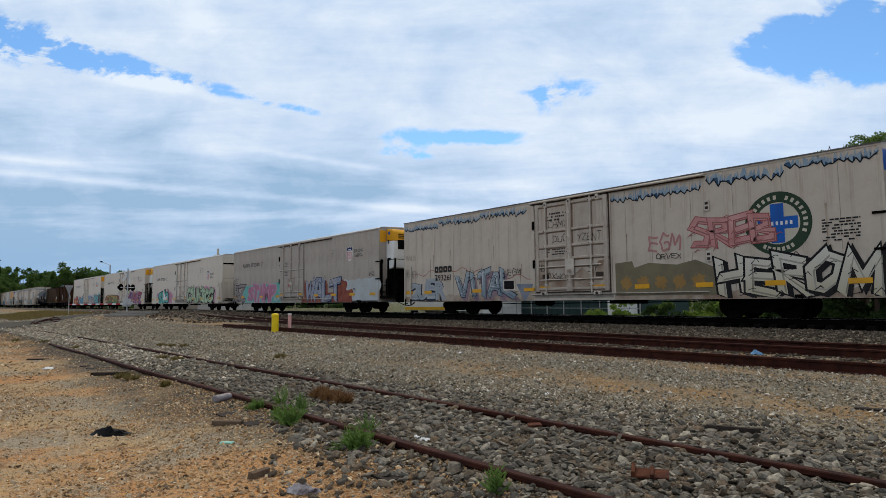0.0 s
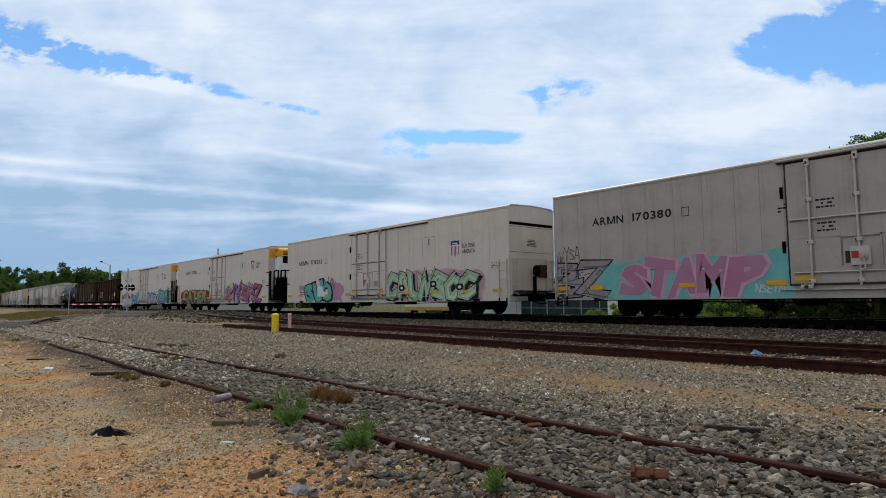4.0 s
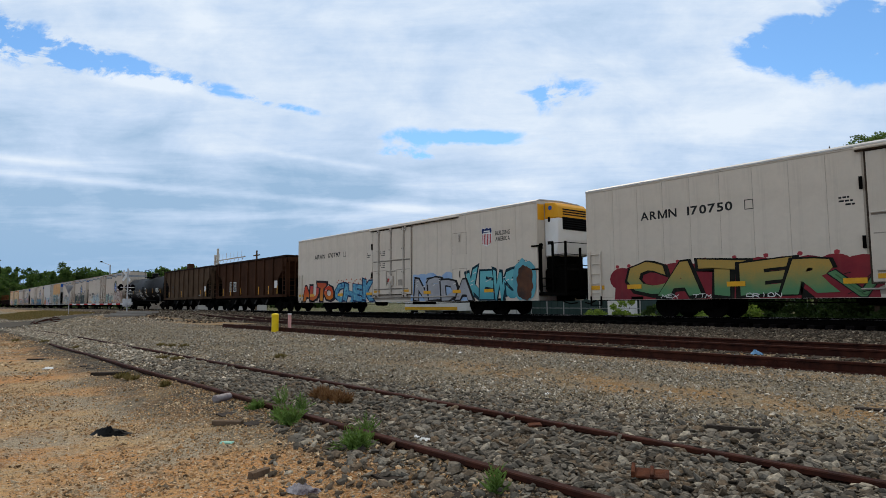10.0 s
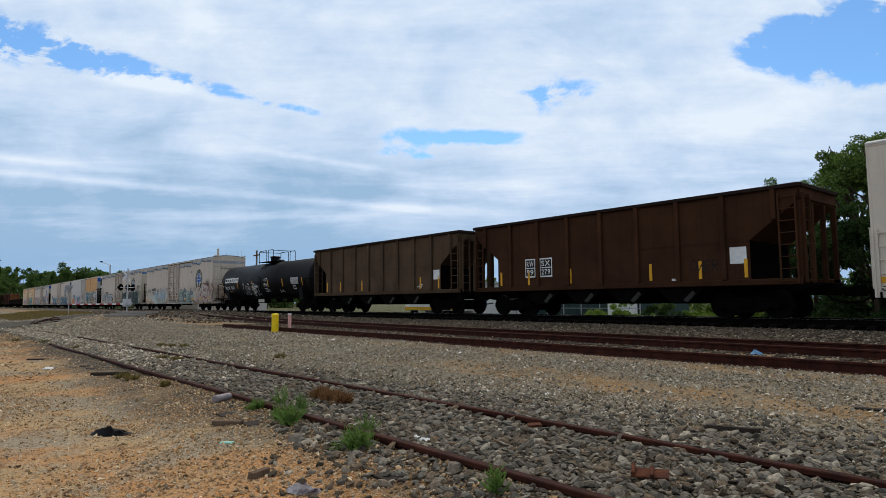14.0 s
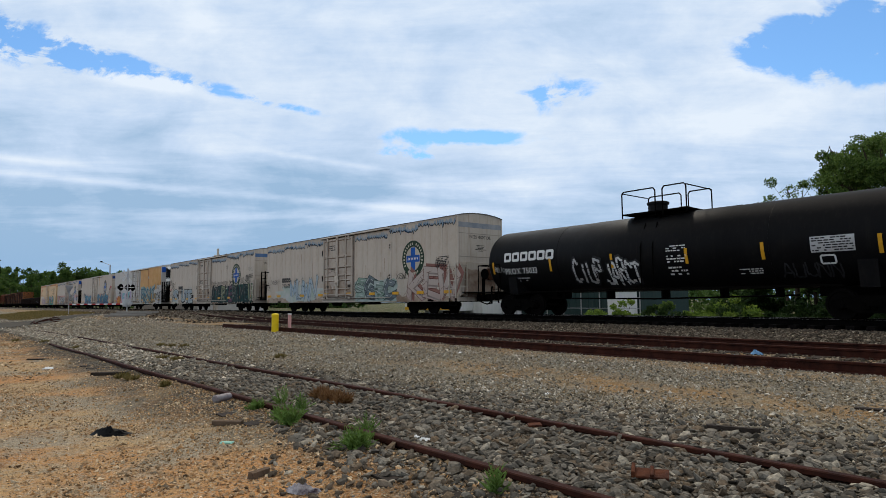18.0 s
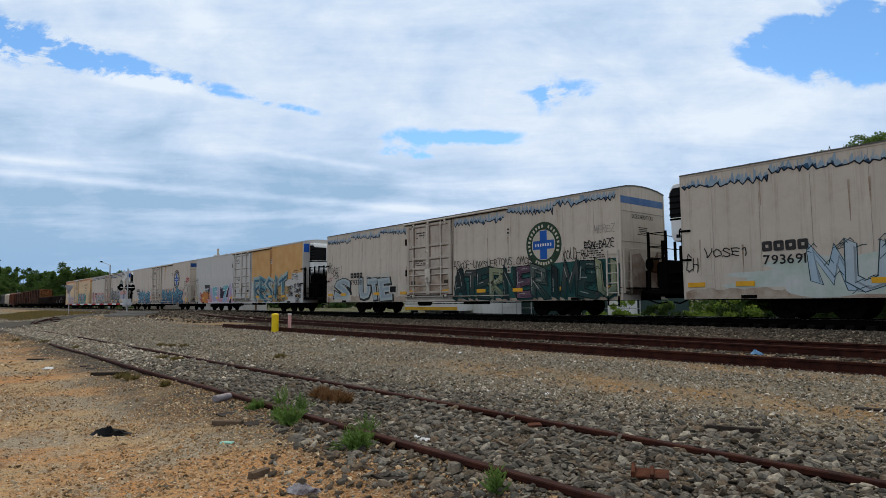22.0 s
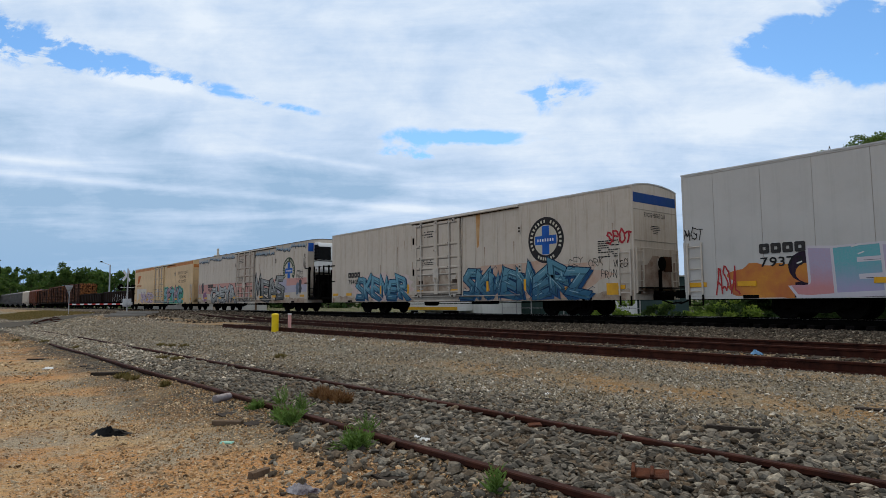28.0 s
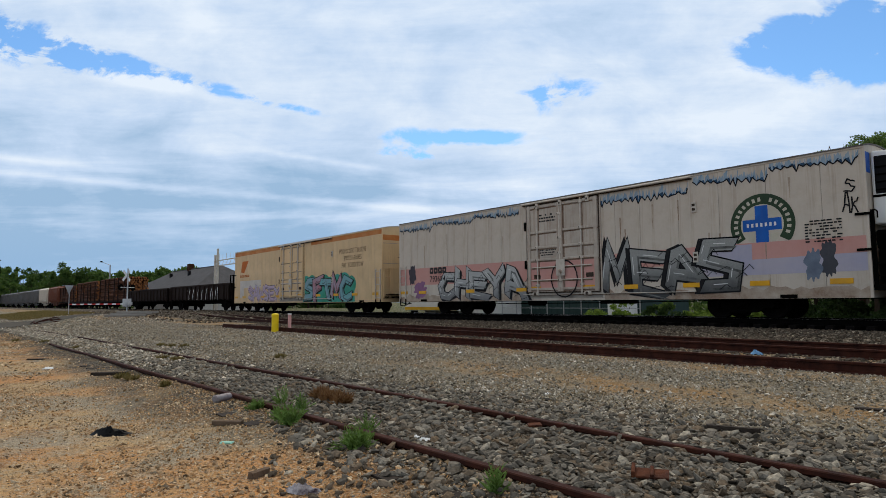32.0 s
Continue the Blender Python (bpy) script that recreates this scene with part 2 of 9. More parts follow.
M["sign_white"] = material("sign_white", (0.75, 0.75, 0.74), 0.5, var=0.1, scale=3)
M["sign_red"] = material("sign_red", (0.45, 0.03, 0.025), 0.45, var=0.15, scale=3)
M["yellow_post"] = material("yellow_plastic", (0.78, 0.55, 0.015), 0.45, var=0.1, scale=4, dirt=0.1)
M["pink_post"] = material("faded_pink_plastic", (0.62, 0.33, 0.30), 0.6, var=0.15, scale=4, dirt=0.15)
M["lens"] = material("lamp_lens", (0.10, 0.008, 0.008), 0.15, var=0.1, scale=3)
M["shingle"] = material("grey_shingle", (0.085, 0.082, 0.085), 0.9, var=0.3, scale=1.0, bump=0.4, bump_scale=20)
M["brick_wall"] = material("pale_wall", (0.45, 0.42, 0.38), 0.85, var=0.15, scale=1.5)
M["white_wall"] = material("white_siding", (0.70, 0.70, 0.68), 0.6, var=0.12, scale=0.7, streak=0.2, dirt=0.15)
M["green_wall"] = material("green_sheet_metal", (0.026, 0.05, 0.047), 0.7, var=0.2, scale=0.7, streak=0.2)
M["yellow_wall"] = material("yellow_trailer_panel", (0.66, 0.38, 0.03), 0.5, var=0.15, scale=0.8, dirt=0.15)
M["bark"] = material("tree_bark", (0.075, 0.055, 0.04), 0.95, var=0.4, scale=5, bump=0.6, bump_scale=20)


def leaf_material(name, color, tips):
    m = bpy.data.materials.new(name)
    m.use_nodes = True
    nt = m.node_tree
    nd, ln = nt.nodes.new, nt.links.new
    bsdf = nt.nodes["Principled BSDF"]
    geo = nd("ShaderNodeNewGeometry")
    mx = nd("ShaderNodeMix")
    mx.data_type = "RGBA"
    mx.inputs[6].default_value, mx.inputs[7].default_value = (*color, 1), (*tips, 1)
    ln(geo.outputs["Random Per Island"], mx.inputs[0])
    ln(mx.outputs[2], bsdf.inputs["Base Color"])
    bsdf.inputs["Roughness"].default_value = 0.6
    bsdf.inputs["Specular IOR Level"].default_value = 0.15
    tr = nd("ShaderNodeBsdfTranslucent")
    ln(mx.outputs[2], tr.inputs[0])
    add = nd("ShaderNodeMixShader")
    add.inputs[0].default_value = 0.35
    ln(bsdf.outputs[0], add.inputs[1])
    ln(tr.outputs[0], add.inputs[2])
    ln(add.outputs[0], nt.nodes["Material Output"].inputs[0])
    return m


# one foliage, with a sunlit and a shaded copy: light put into the colour
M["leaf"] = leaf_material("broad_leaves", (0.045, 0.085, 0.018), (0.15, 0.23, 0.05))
M["leaf_sunlit"] = leaf_material("sunlit_leaves", (0.09, 0.17, 0.025), (0.26, 0.36, 0.06))
M["leaf_shaded"] = leaf_material("shaded_leaves", (0.014, 0.034, 0.009), (0.05, 0.09, 0.022))
M["leaf_far"] = leaf_material("far_leaves", (0.04, 0.085, 0.02), (0.10, 0.16, 0.035))
M["weed"] = leaf_material("weed_leaves", (0.07, 0.13, 0.025), (0.16, 0.25, 0.06))
M["red_weed"] = leaf_material("red_brown_weed", (0.13, 0.06, 0.025), (0.22, 0.12, 0.05))
M["dry_grass"] = leaf_material("dry_grass", (0.12, 0.10, 0.03), (0.22, 0.16, 0.06))


def stone_material(name, tones, rough=0.9):
    m = bpy.data.materials.new(name)
    m.use_nodes = True
    nt = m.node_tree
    nd, ln = nt.nodes.new, nt.links.new
    bsdf = nt.nodes["Principled BSDF"]
    geo = nd("ShaderNodeNewGeometry")
    rp = nd("ShaderNodeValToRGB")
    rp.color_ramp.interpolation = "LINEAR"
    while len(rp.color_ramp.elements) < len(tones):
        rp.color_ramp.elements.new(0.5)
    for i, (e, (cr, cg, cb)) in enumerate(zip(rp.color_ramp.elements, tones)):
        e.position, e.color = i / (len(tones) - 1), (1.02 * cr, 0.97 * cg, 0.90 * cb, 1)
    ln(geo.outputs["Random Per Island"], rp.inputs[0])
    co = nd("ShaderNodeTexCoord")
    nz = nd("ShaderNodeTexNoise")
    nz.inputs["Scale"].default_value, nz.inputs["Detail"].default_value = 34.0, 6
    ln(co.outputs["Object"], nz.inputs["Vector"])
    hs = nd("ShaderNodeHueSaturation")
    mr = nd("ShaderNodeMapRange")
    mr.inputs[3].default_value, mr.inputs[4].default_value = 0.15, 1.9
    ln(nz.outputs[0], mr.inputs[0])
    ln(mr.outputs[0], hs.inputs["Value"])
    ln(rp.outputs[0], hs.inputs["Color"])
    ln(hs.outputs[0], bsdf.inputs["Base Color"])
    bsdf.inputs["Roughness"].default_value = rough
    bsdf.inputs["Specular IOR Level"].default_value = 0.1
    b = nd("ShaderNodeBump")
    b.inputs["Strength"].default_value, b.inputs["Distance"].default_value = 0.9, 0.012
    ln(nz.outputs[0], b.inputs["Height"])
    ln(b.outputs[0], bsdf.inputs["Normal"])
    return m


M["ballast_dark"] = stone_material("dark_ballast_stone", [(0.042, 0.038, 0.033), (0.118, 0.108, 0.093), (0.175, 0.16, 0.137), (0.14, 0.104, 0.071), (0.09, 0.084, 0.073), (0.15, 0.142, 0.126), (0.34, 0.31, 0.255)])
M["ballast_main"] = stone_material("granite_ballast", [(0.03, 0.025, 0.02), (0.09, 0.075, 0.058), (0.14, 0.117, 0.09), (0.08, 0.058, 0.044), (0.055, 0.046, 0.037), (0.29, 0.25, 0.195)])
M["pebble"] = stone_material("mixed_gravel", [(0.06, 0.054, 0.044), (0.27, 0.245, 0.20), (0.42, 0.385, 0.315), (0.15, 0.13, 0.10), (0.31, 0.23, 0.14), (0.22, 0.21, 0.19), (0.66, 0.62, 0.54)])
M["pale_stone"] = stone_material("pale_grey_gravel", [(0.10, 0.09, 0.075), (0.27, 0.25, 0.21), (0.37, 0.345, 0.295), (0.19, 0.165, 0.13), (0.30, 0.235, 0.16), (0.70, 0.66, 0.58)])
M["dirt_pebble"] = stone_material("buff_gravel", [(0.22, 0.13, 0.065), (0.50, 0.34, 0.19), (0.10, 0.075, 0.05), (0.72, 0.58, 0.40), (0.36, 0.27, 0.17), (0.44, 0.25, 0.11), (0.27, 0.235, 0.18)])


def ground_material():
    """Clay near the camera, dark ballast along the siding, buff gravel beyond it, grey shoulder at the main line, grass far off."""
    m = bpy.data.materials.new("yard_ground")
    m.use_nodes = True
    nt = m.node_tree
    nd, ln = nt.nodes.new, nt.links.new
    bsdf = nt.nodes["Principled BSDF"]
    co = nd("ShaderNodeTexCoord").outputs["Object"]
    sp = nd("ShaderNodeSeparateXYZ")
    ln(co, sp.inputs[0])

    def nz(s, detail=6, rgh=0.6, vec=co):
        n = nd("ShaderNodeTexNoise")
        n.inputs["Scale"].default_value, n.inputs["Detail"].default_value, n.inputs["Roughness"].default_value = s, detail, rgh
        ln(vec, n.inputs["Vector"])
        return n.outputs[0]

    def op(kind, a, b=None):
        n = nd("ShaderNodeMath")
        n.operation = kind
        for i, v in enumerate((a, b)):
            if v is None:
                continue
            if isinstance(v, (int, float)):
                n.inputs[i].default_value = v
            else:
                ln(v, n.inputs[i])
        return n.outputs[0]

    def step(v, a, b):
        n = nd("ShaderNodeMapRange")
        n.interpolation_type = "SMOOTHSTEP"
        n.inputs[1].default_value, n.inputs[2].default_value = a, b
        ln(v, n.inputs[0])
        return n.outputs[0]

    def mix(f, a, b):
        n = nd("ShaderNodeMix")
        n.data_type = "RGBA"
        for i, v in ((0, f), (6, a), (7, b)):
            if isinstance(v, (int, float)):
                n.inputs[i].default_value = v
            elif isinstance(v, tuple):
                n.inputs[i].default_value = (*v, 1)
            else:
                ln(v, n.inputs[i])
        return n.outputs[2]

    wob = op("MULTIPLY", op("SUBTRACT", nz(0.45, 5), 0.5), 2.2)
    yy = op("ADD", sp.outputs[1], wob)
    grit = nz(30, 4, 0.7)
    clay = mix(step(nz(0.55, 7), 0.42, 0.62), (0.53, 0.265, 0.10), (0.48, 0.325, 0.165))
    clay = mix(step(nz(0.9, 7), 0.50, 0.62), clay, (0.36, 0.295, 0.205))
    clay = mix(step(nz(2.6, 6), 0.52, 0.72), clay, (0.27, 0.15, 0.075))
    dark = mix(step(nz(3, 5), 0.4, 0.65), (0.045, 0.039, 0.031), (0.11, 0.075, 0.045))
    ochre = op("MAXIMUM", op("MULTIPLY", step(yy, 8.6, 9.3), 0.8), op("MULTIPLY", step(op("ABSOLUTE", op("SUBTRACT", yy, 7.1)), 0.9, 0.3), step(sp.outputs[0], -13.0, -6.0)))
    buff = mix(step(nz(1.1, 7), 0.42, 0.60), (0.185, 0.165, 0.125), (0.26, 0.205, 0.13))
    buff = mix(op("MULTIPLY", ochre, step(nz(1.7, 6), 0.3, 0.6)), buff, (0.30, 0.17, 0.065))
    shoulder = mix(step(nz(3, 5), 0.4, 0.65), (0.088, 0.069, 0.053), (0.055, 0.043, 0.033))
    grass = mix(step(nz(0.25, 6), 0.4, 0.65), (0.05, 0.07, 0.02), (0.11, 0.10, 0.045))
    col = mix(step(yy, 1.7, 2.7), clay, dark)
    col = mix(step(yy, 4.7, 6.2), col, buff)
    col = mix(step(sp.outputs[1], 12.9, 13.4), col, shoulder)
    # near-black under the train: its shade put into the colour, with oily ballast
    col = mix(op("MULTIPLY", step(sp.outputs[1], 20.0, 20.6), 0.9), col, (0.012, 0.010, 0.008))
    col = mix(step(yy, 27.0, 29.0), col, grass)
    def cells(scale):
        n = nd("ShaderNodeTexVoronoi")
        n.inputs["Scale"].default_value = scale
        ln(co, n.inputs["Vector"])
        s = nd("ShaderNodeSeparateColor")
        ln(n.outputs["Color"], s.inputs[0])
        return s.outputs[0], n.outputs["Distance"]

    small, edge = cells(55.0)
    big, edge2 = cells(38.0)
    col = mix(op("MULTIPLY", step(small, 0.55, 1.0), 0.75), col, mix(0.75, col, (0.46, 0.40, 0.31)))
    col = mix(op("MULTIPLY", step(big, 0.4, 0.0), 0.5), col, mix(0.8, col, (0.035, 0.03, 0.025)))
    col = mix(op("MULTIPLY", step(grit, 0.5, 0.75), 0.5), col, mix(0.7, col, (0.40, 0.35, 0.27)))
    ln(col, bsdf.inputs["Base Color"])
    bsdf.inputs["Roughness"].default_value = 0.95
    bsdf.inputs["Specular IOR Level"].default_value = 0.05
    b = nd("ShaderNodeBump")
    b.inputs["Strength"].default_value, b.inputs["Distance"].default_value = 0.7, 0.03
    ln(op("ADD", op("ADD", grit, nz(9, 5)), op("SUBTRACT", op("MULTIPLY", small, 0.9), edge)), b.inputs["Height"])
    ln(b.outputs[0], bsdf.inputs["Normal"])
    return m


M["ground"] = ground_material()


# ---------------------------------------------------------------- mesh helpers
class Geo:
    """Collects boxes, bars and prisms into one mesh."""

    def __init__(self):
        self.v, self.f = [], []

    def add(self, verts, faces):
        n = len(self.v)
        self.v += [tuple(p) for p in verts]
        self.f += [tuple(n + i for i in q) for q in faces]
        return self

    def box(self, x0, x1, y0, y1, z0, z1, c=0.0):
        """A box; c chamfers its four edges along the longest side."""
        if c:
            size = (x1 - x0, y1 - y0, z1 - z0)
            k = size.index(max(size))
            lo, hi = [(x0, x1), (y0, y1), (z0, z1)], None
            a, b = [i for i in range(3) if i != k]
            (a0, a1), (b0, b1) = lo[a], lo[b]
            ring = [(a0 + c, b0), (a1 - c, b0), (a1, b0 + c), (a1, b1 - c), (a1 - c, b1), (a0 + c, b1), (a0, b1 - c), (a0, b0 + c)]
            vs = []
            for e in lo[k]:
                for p, q in ring:
                    w = [0, 0, 0]
                    w[k], w[a], w[b] = e, p, q
                    vs.append(w)
            fs = [(i, (i + 1) % 8, 8 + (i + 1) % 8, 8 + i) for i in range(8)] + [tuple(range(7, -1, -1)), tuple(range(8, 16))]
            return self.add(vs, fs)
        vs = [(x, y, z) for z in (z0, z1) for y in (y0, y1) for x in (x0, x1)]
        return self.add(vs, [(0, 2, 3, 1), (4, 5, 7, 6), (0, 1, 5, 4), (2, 6, 7, 3), (0, 4, 6, 2), (1, 3, 7, 5)])

    def bar(self, p, q, r, seg=8, r2=None):
        """A round bar from p to q."""
        p, q = Vector(p), Vector(q)
        d = (q - p).normalized()
        a = d.orthogonal().normalized()
        b = d.cross(a)
        r2 = r if r2 is None else r2
        vs = []
        for c, rad in ((p, r), (q, r2)):
            vs += [c + (a * math.cos(t) + b * math.sin(t)) * rad for t in (2 * math.pi * i / seg for i in range(seg))]
        fs = [(i, (i + 1) % seg, seg + (i + 1) % seg, seg + i) for i in range(seg)] + [tuple(range(seg - 1, -1, -1)), tuple(range(seg, 2 * seg))]
        return self.add(vs, fs)

    def pipe(self, pts, r, seg=6):
        for a, b in zip(pts, pts[1:]):
            self.bar(a, b, r, seg)
        return self

    def lathe(self, center, axis, prof, seg=20):
        """A turned solid: prof holds (along the axis, radius)."""
        c, d = Vector(center), Vector(axis).normalized()
        a = d.orthogonal().normalized()
        b = d.cross(a)
        vs, fs = [], []
        for h, r in prof:
            vs += [c + d * h + (a * math.cos(t) + b * math.sin(t)) * r for t in (2 * math.pi * i / seg for i in range(seg))]
        for k in range(len(prof) - 1):
            fs += [(k * seg + i, k * seg + (i + 1) % seg, (k + 1) * seg + (i + 1) % seg, (k + 1) * seg + i) for i in range(seg)]
        fs += [tuple(range(seg - 1, -1, -1)), tuple(range((len(prof) - 1) * seg, len(prof) * seg))]
        return self.add(vs, fs)

    def prism(self, ring, lo, hi, axis="x"):
        """A polygon drawn out along an axis. ring: the other two coordinates in order."""
        n = len(ring)
        put = {"x": lambda e, p: (e, p[0], p[1]), "y": lambda e, p: (p[0], e, p[1]), "z": lambda e, p: (p[0], p[1], e)}[axis]
        vs = [put(lo, p) for p in ring] + [put(hi, p) for p in ring]
        fs = [(i, (i + 1) % n, n + (i + 1) % n, n + i) for i in range(n)] + [tuple(range(n - 1, -1, -1)), tuple(range(n, 2 * n))]
        return self.add(vs, fs)

    def mesh(self, name, smooth=False):
        me = bpy.data.meshes.new(name)
        me.from_pydata(self.v, [], self.f)
        bm = bmesh.new()
        bm.from_mesh(me)
        bmesh.ops.recalc_face_normals(bm, faces=bm.faces)
        bm.to_mesh(me)
        bm.free()
        if smooth:
            me.shade_smooth()
            me.set_sharp_from_angle(angle=radians(38))
        else:
            me.shade_flat()
        return me


def part(name, geo, mat, parent, label="", at=None, smooth=False, kind="", bevel=0.0):
    """One mesh object under a thing or a part (or at top level)."""
    me = geo.mesh(name, smooth) if isinstance(geo, Geo) else geo
    if mat is not None and not me.materials:
        me.materials.append(mat)
    ob = new(name, me)
    if parent is not None:
        ob.parent = parent
    if at is not None:
        ob.matrix_basis = at
    if bevel:
        b = ob.modifiers.new("bevel", "BEVEL")
        b.width, b.segments, b.limit_method = bevel, 2, "ANGLE"
    tagged(ob, label=label, kind=kind)
    return ob


def empty(name, m=None, parent=None):
    ob = new(name)
    ob.empty_display_size = 0.2
    if parent is not None:
        ob.parent = parent
    if m is not None:
        ob.matrix_basis = m
    return ob


# ---------------------------------------------------------------- ground and tracks
def smooth(a, b, v):
    t = min(max((v - a) / (b - a), 0.0), 1.0)
    return t * t * (3 - 2 * t)


def ground_z(x, y):
    dip = max(0.0045 * min(x, 0.0), -0.17) * (1 - smooth(5.0, 9.0, y))
    z = -0.56 + 0.07 * smooth(1.6, 2.8, y) + 0.07 * smooth(6.0, 10.0, y) + dip
    z += 0.11 * smooth(13.2, 19.0, y) * (1 - smooth(24.0, 28.0, y)) - 0.15 * smooth(25.0, 30.0, y)
    z += 0.24 * smooth(-36.0, -56.0, x) * smooth(6.5, 11.5, y) * (1 - smooth(20.0, 24.0, y))
    z += 0.02 * smooth(2.5, 2.8, y) * (1 - smooth(4.5, 5.0, y))
    near = 1 - smooth(20, 45, math.hypot(x, y))
    z += near * 0.035 * noise.noise(Vector((x * 0.55, y * 0.55, 0.3))) * (1 - smooth(9.0, 10.0, y) * (1 - smooth(26, 30, y)))
    z += near * 0.012 * noise.noise(Vector((x * 2.3, y * 2.3, 4.1)))
    return z


def build_ground():
    xs = sorted(set([-2500, -1200, -600, -400, -300, -240, -200, -170, -145, -125, -108, -92, -80, -70, -62] + [-56 + 2 * i for i in range(18)] + [round(-20 + 0.25 * i, 2) for i in range(104)] + [6 + 2 * i for i in range(12)] + [34, 45, 60, 90, 150, 300, 700, 2500]))
    ys = sorted(set([-2500, -700, -200, -60, -25, -12, -8, -5, -3, -1.5, -0.5] + [round(0.0 + 0.2 * i, 2) for i in range(40)] + [round(8 + 0.5 * i, 2) for i in range(45)] + [31, 33, 36, 40, 46, 55, 70, 100, 160, 300, 700, 2500]))
    vs = [(x, y, ground_z(x, y)) for y in ys for x in xs]
    n = len(xs)
    fs = [(j * n + i, j * n + i + 1, (j + 1) * n + i + 1, (j + 1) * n + i) for j in range(len(ys) - 1) for i in range(n - 1)]
    me = bpy.data.meshes.new("ground")
    me.from_pydata(vs, [], fs)
    me.shade_smooth()
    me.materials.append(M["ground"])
    return tagged(new("ground", me), "buff clay and gravel yard ground beside the tracks", "ground", kind="structure")


ground = build_ground()

RAIL = [(-0.068, 0), (0.068, 0), (0.068, 0.012), (0.012, 0.03), (0.009, 0.125), (0.035, 0.137), (0.035, 0.165), (0.028, 0.172), (-0.028, 0.172), (-0.035, 0.165), (-0.035, 0.137), (-0.009, 0.125), (-0.012, 0.03), (-0.068, 0.012)]


def rail_along(path, mat, name, parent, label="", offset=0.0):
    """A rail section swept along path, a list of (x, y, z of the rail top)."""
    g = Geo()
    n = len(RAIL)
    for k, (x, y, z) in enumerate(path):
        a, b = path[max(k - 1, 0)], path[min(k + 1, len(path) - 1)]
        d = Vector((b[0] - a[0], b[1] - a[1], 0)).normalized()
        s = Vector((-d.y, d.x, 0))
        g.v += [tuple(Vector((x, y, z - 0.172)) + s * (p + offset) + Vector((0, 0, q))) for p, q in RAIL]
        if k:
            o = (k - 1) * n
            g.f += [(o + i, o + (i + 1) % n, o + n + (i + 1) % n, o + n + i) for i in range(n)]
    g.f += [tuple(range(n)), tuple(range(len(g.v) - n, len(g.v)))]
    return part(name, g, mat, parent, label)


def track_object(name, label):
    return tagged(empty(name), label, "railway track", kind="structure")


# the main line
MAIN_Y = 21.93
main_track = track_object("main_track", "straight main line of steel rails on grimy ties in granite ballast")
main_path = [(x, MAIN_Y, 0.0) for x in range(-700, 121, 20)]
for side in (-0.7525, 0.7525):
    r = rail_along(main_path, M["rail_dark"], "rail", main_track, "grimy black rail with a worn bright head", side)
    part("rail_head", Geo().box(-700, 120, MAIN_Y + side - 0.026, MAIN_Y + side + 0.026, 0.0, 0.002), M["rail_head"], r, "polished rail head")

# the second track, which swings away to join the main line by the crossing
def second_y(x):
    return 12.55 + 6.2 * smooth(-8.0, -85.0, x) if x < -8 else 12.55


second_track = track_object("second_track", "rusty running track curving towards the main line")
sec_path = [(x, second_y(x), -0.25 + 0.16 * smooth(-30, -58, x)) for x in range(-96, 61, 4)]
for off in (0.0, 1.5):
    rail_along(sec_path, M["rail_rust"], "rail", second_track, "rust-brown rail", off)

# a loose rail laid on the ground in front of it
loose_rail = rail_along([(x, 10.0 + 0.03 * math.sin(x * 0.3), -0.25) for x in range(-27, 41, 2)], M["rail_rust"], "loose_rail", None)
for x in (-16.0, -4.0, 8.0):
    bar = part("joint_bar", Geo().box(x - 0.3, x + 0.3, 9.955, 9.985, -0.385, -0.29), M["rail_rust"], loose_rail)
    for k in range(4):
        part("bolt", Geo().lathe((x - 0.22 + 0.147 * k, 9.955, -0.335), (0, -1, 0), [(0, 0.02), (0.025, 0.02)], 6), M["rail_rust"], bar)
tagged(loose_rail, "long rust-brown spare rail lying along the second track", "rail")

# the siding before the camera
siding = track_object("siding_track", "old rusty siding half buried in dark ballast")
sid = [(x, -0.42 + max(0.0045 * min(x, 0.0), -0.17)) for x in range(-40, 31, 1)]
for y0 in (2.88, 4.32):
    rail_along([(x, y0 + 0.008 * math.sin(x * 0.9 + y0) - 0.25 * smooth(-24, -40, x), z + 0.004 * math.sin(x * 0.7)) for x, z in sid if x > (-23 if y0 < 4 else -38)], M["rail_rust"], "rail", siding, "thin rust-brown rail")


def tie_row(parent, xs, yc, length, zt, mat="tie"):
    me = Geo().box(-0.11, 0.11, -length / 2, length / 2, -0.18, 0.0, 0.015).mesh("tie")
    me.materials.append(M[mat])
    for x in xs:
        y = yc(x) if callable(yc) else yc
        part("tie", me, None, parent, at=pose(x + random.uniform(-0.03, 0.03), y + random.uniform(-0.06, 0.06), zt(x) if callable(zt) else zt, 0, 0, random.uniform(-2, 2)))


tie_row(main_track, [-62 + 0.52 * i for i in range(140)], MAIN_Y, 2.6, -0.172, "tie_oily_shaded")
tie_row(second_track, [-34 + 0.55 * i for i in range(75)], lambda x: second_y(x) + 0.75, 2.6, -0.40)
tie_row(siding, [-14 + 0.62 * i for i in range(33)], 3.6, 2.4, lambda x: ground_z(x, 3.6) - 0.035)


# ---------------------------------------------------------------- the train
def run(t):
    """How far the train has gone at t seconds."""
    return 9.0435 * t - 0.018874 * t ** 2 + 0.00061043 * t ** 3 - 0.000010433 * t ** 4


MOVING = []          # (car, its place along the train)
TURNING = []         # (wheelset, its pose in its truck)
WHEEL_R = 0.457


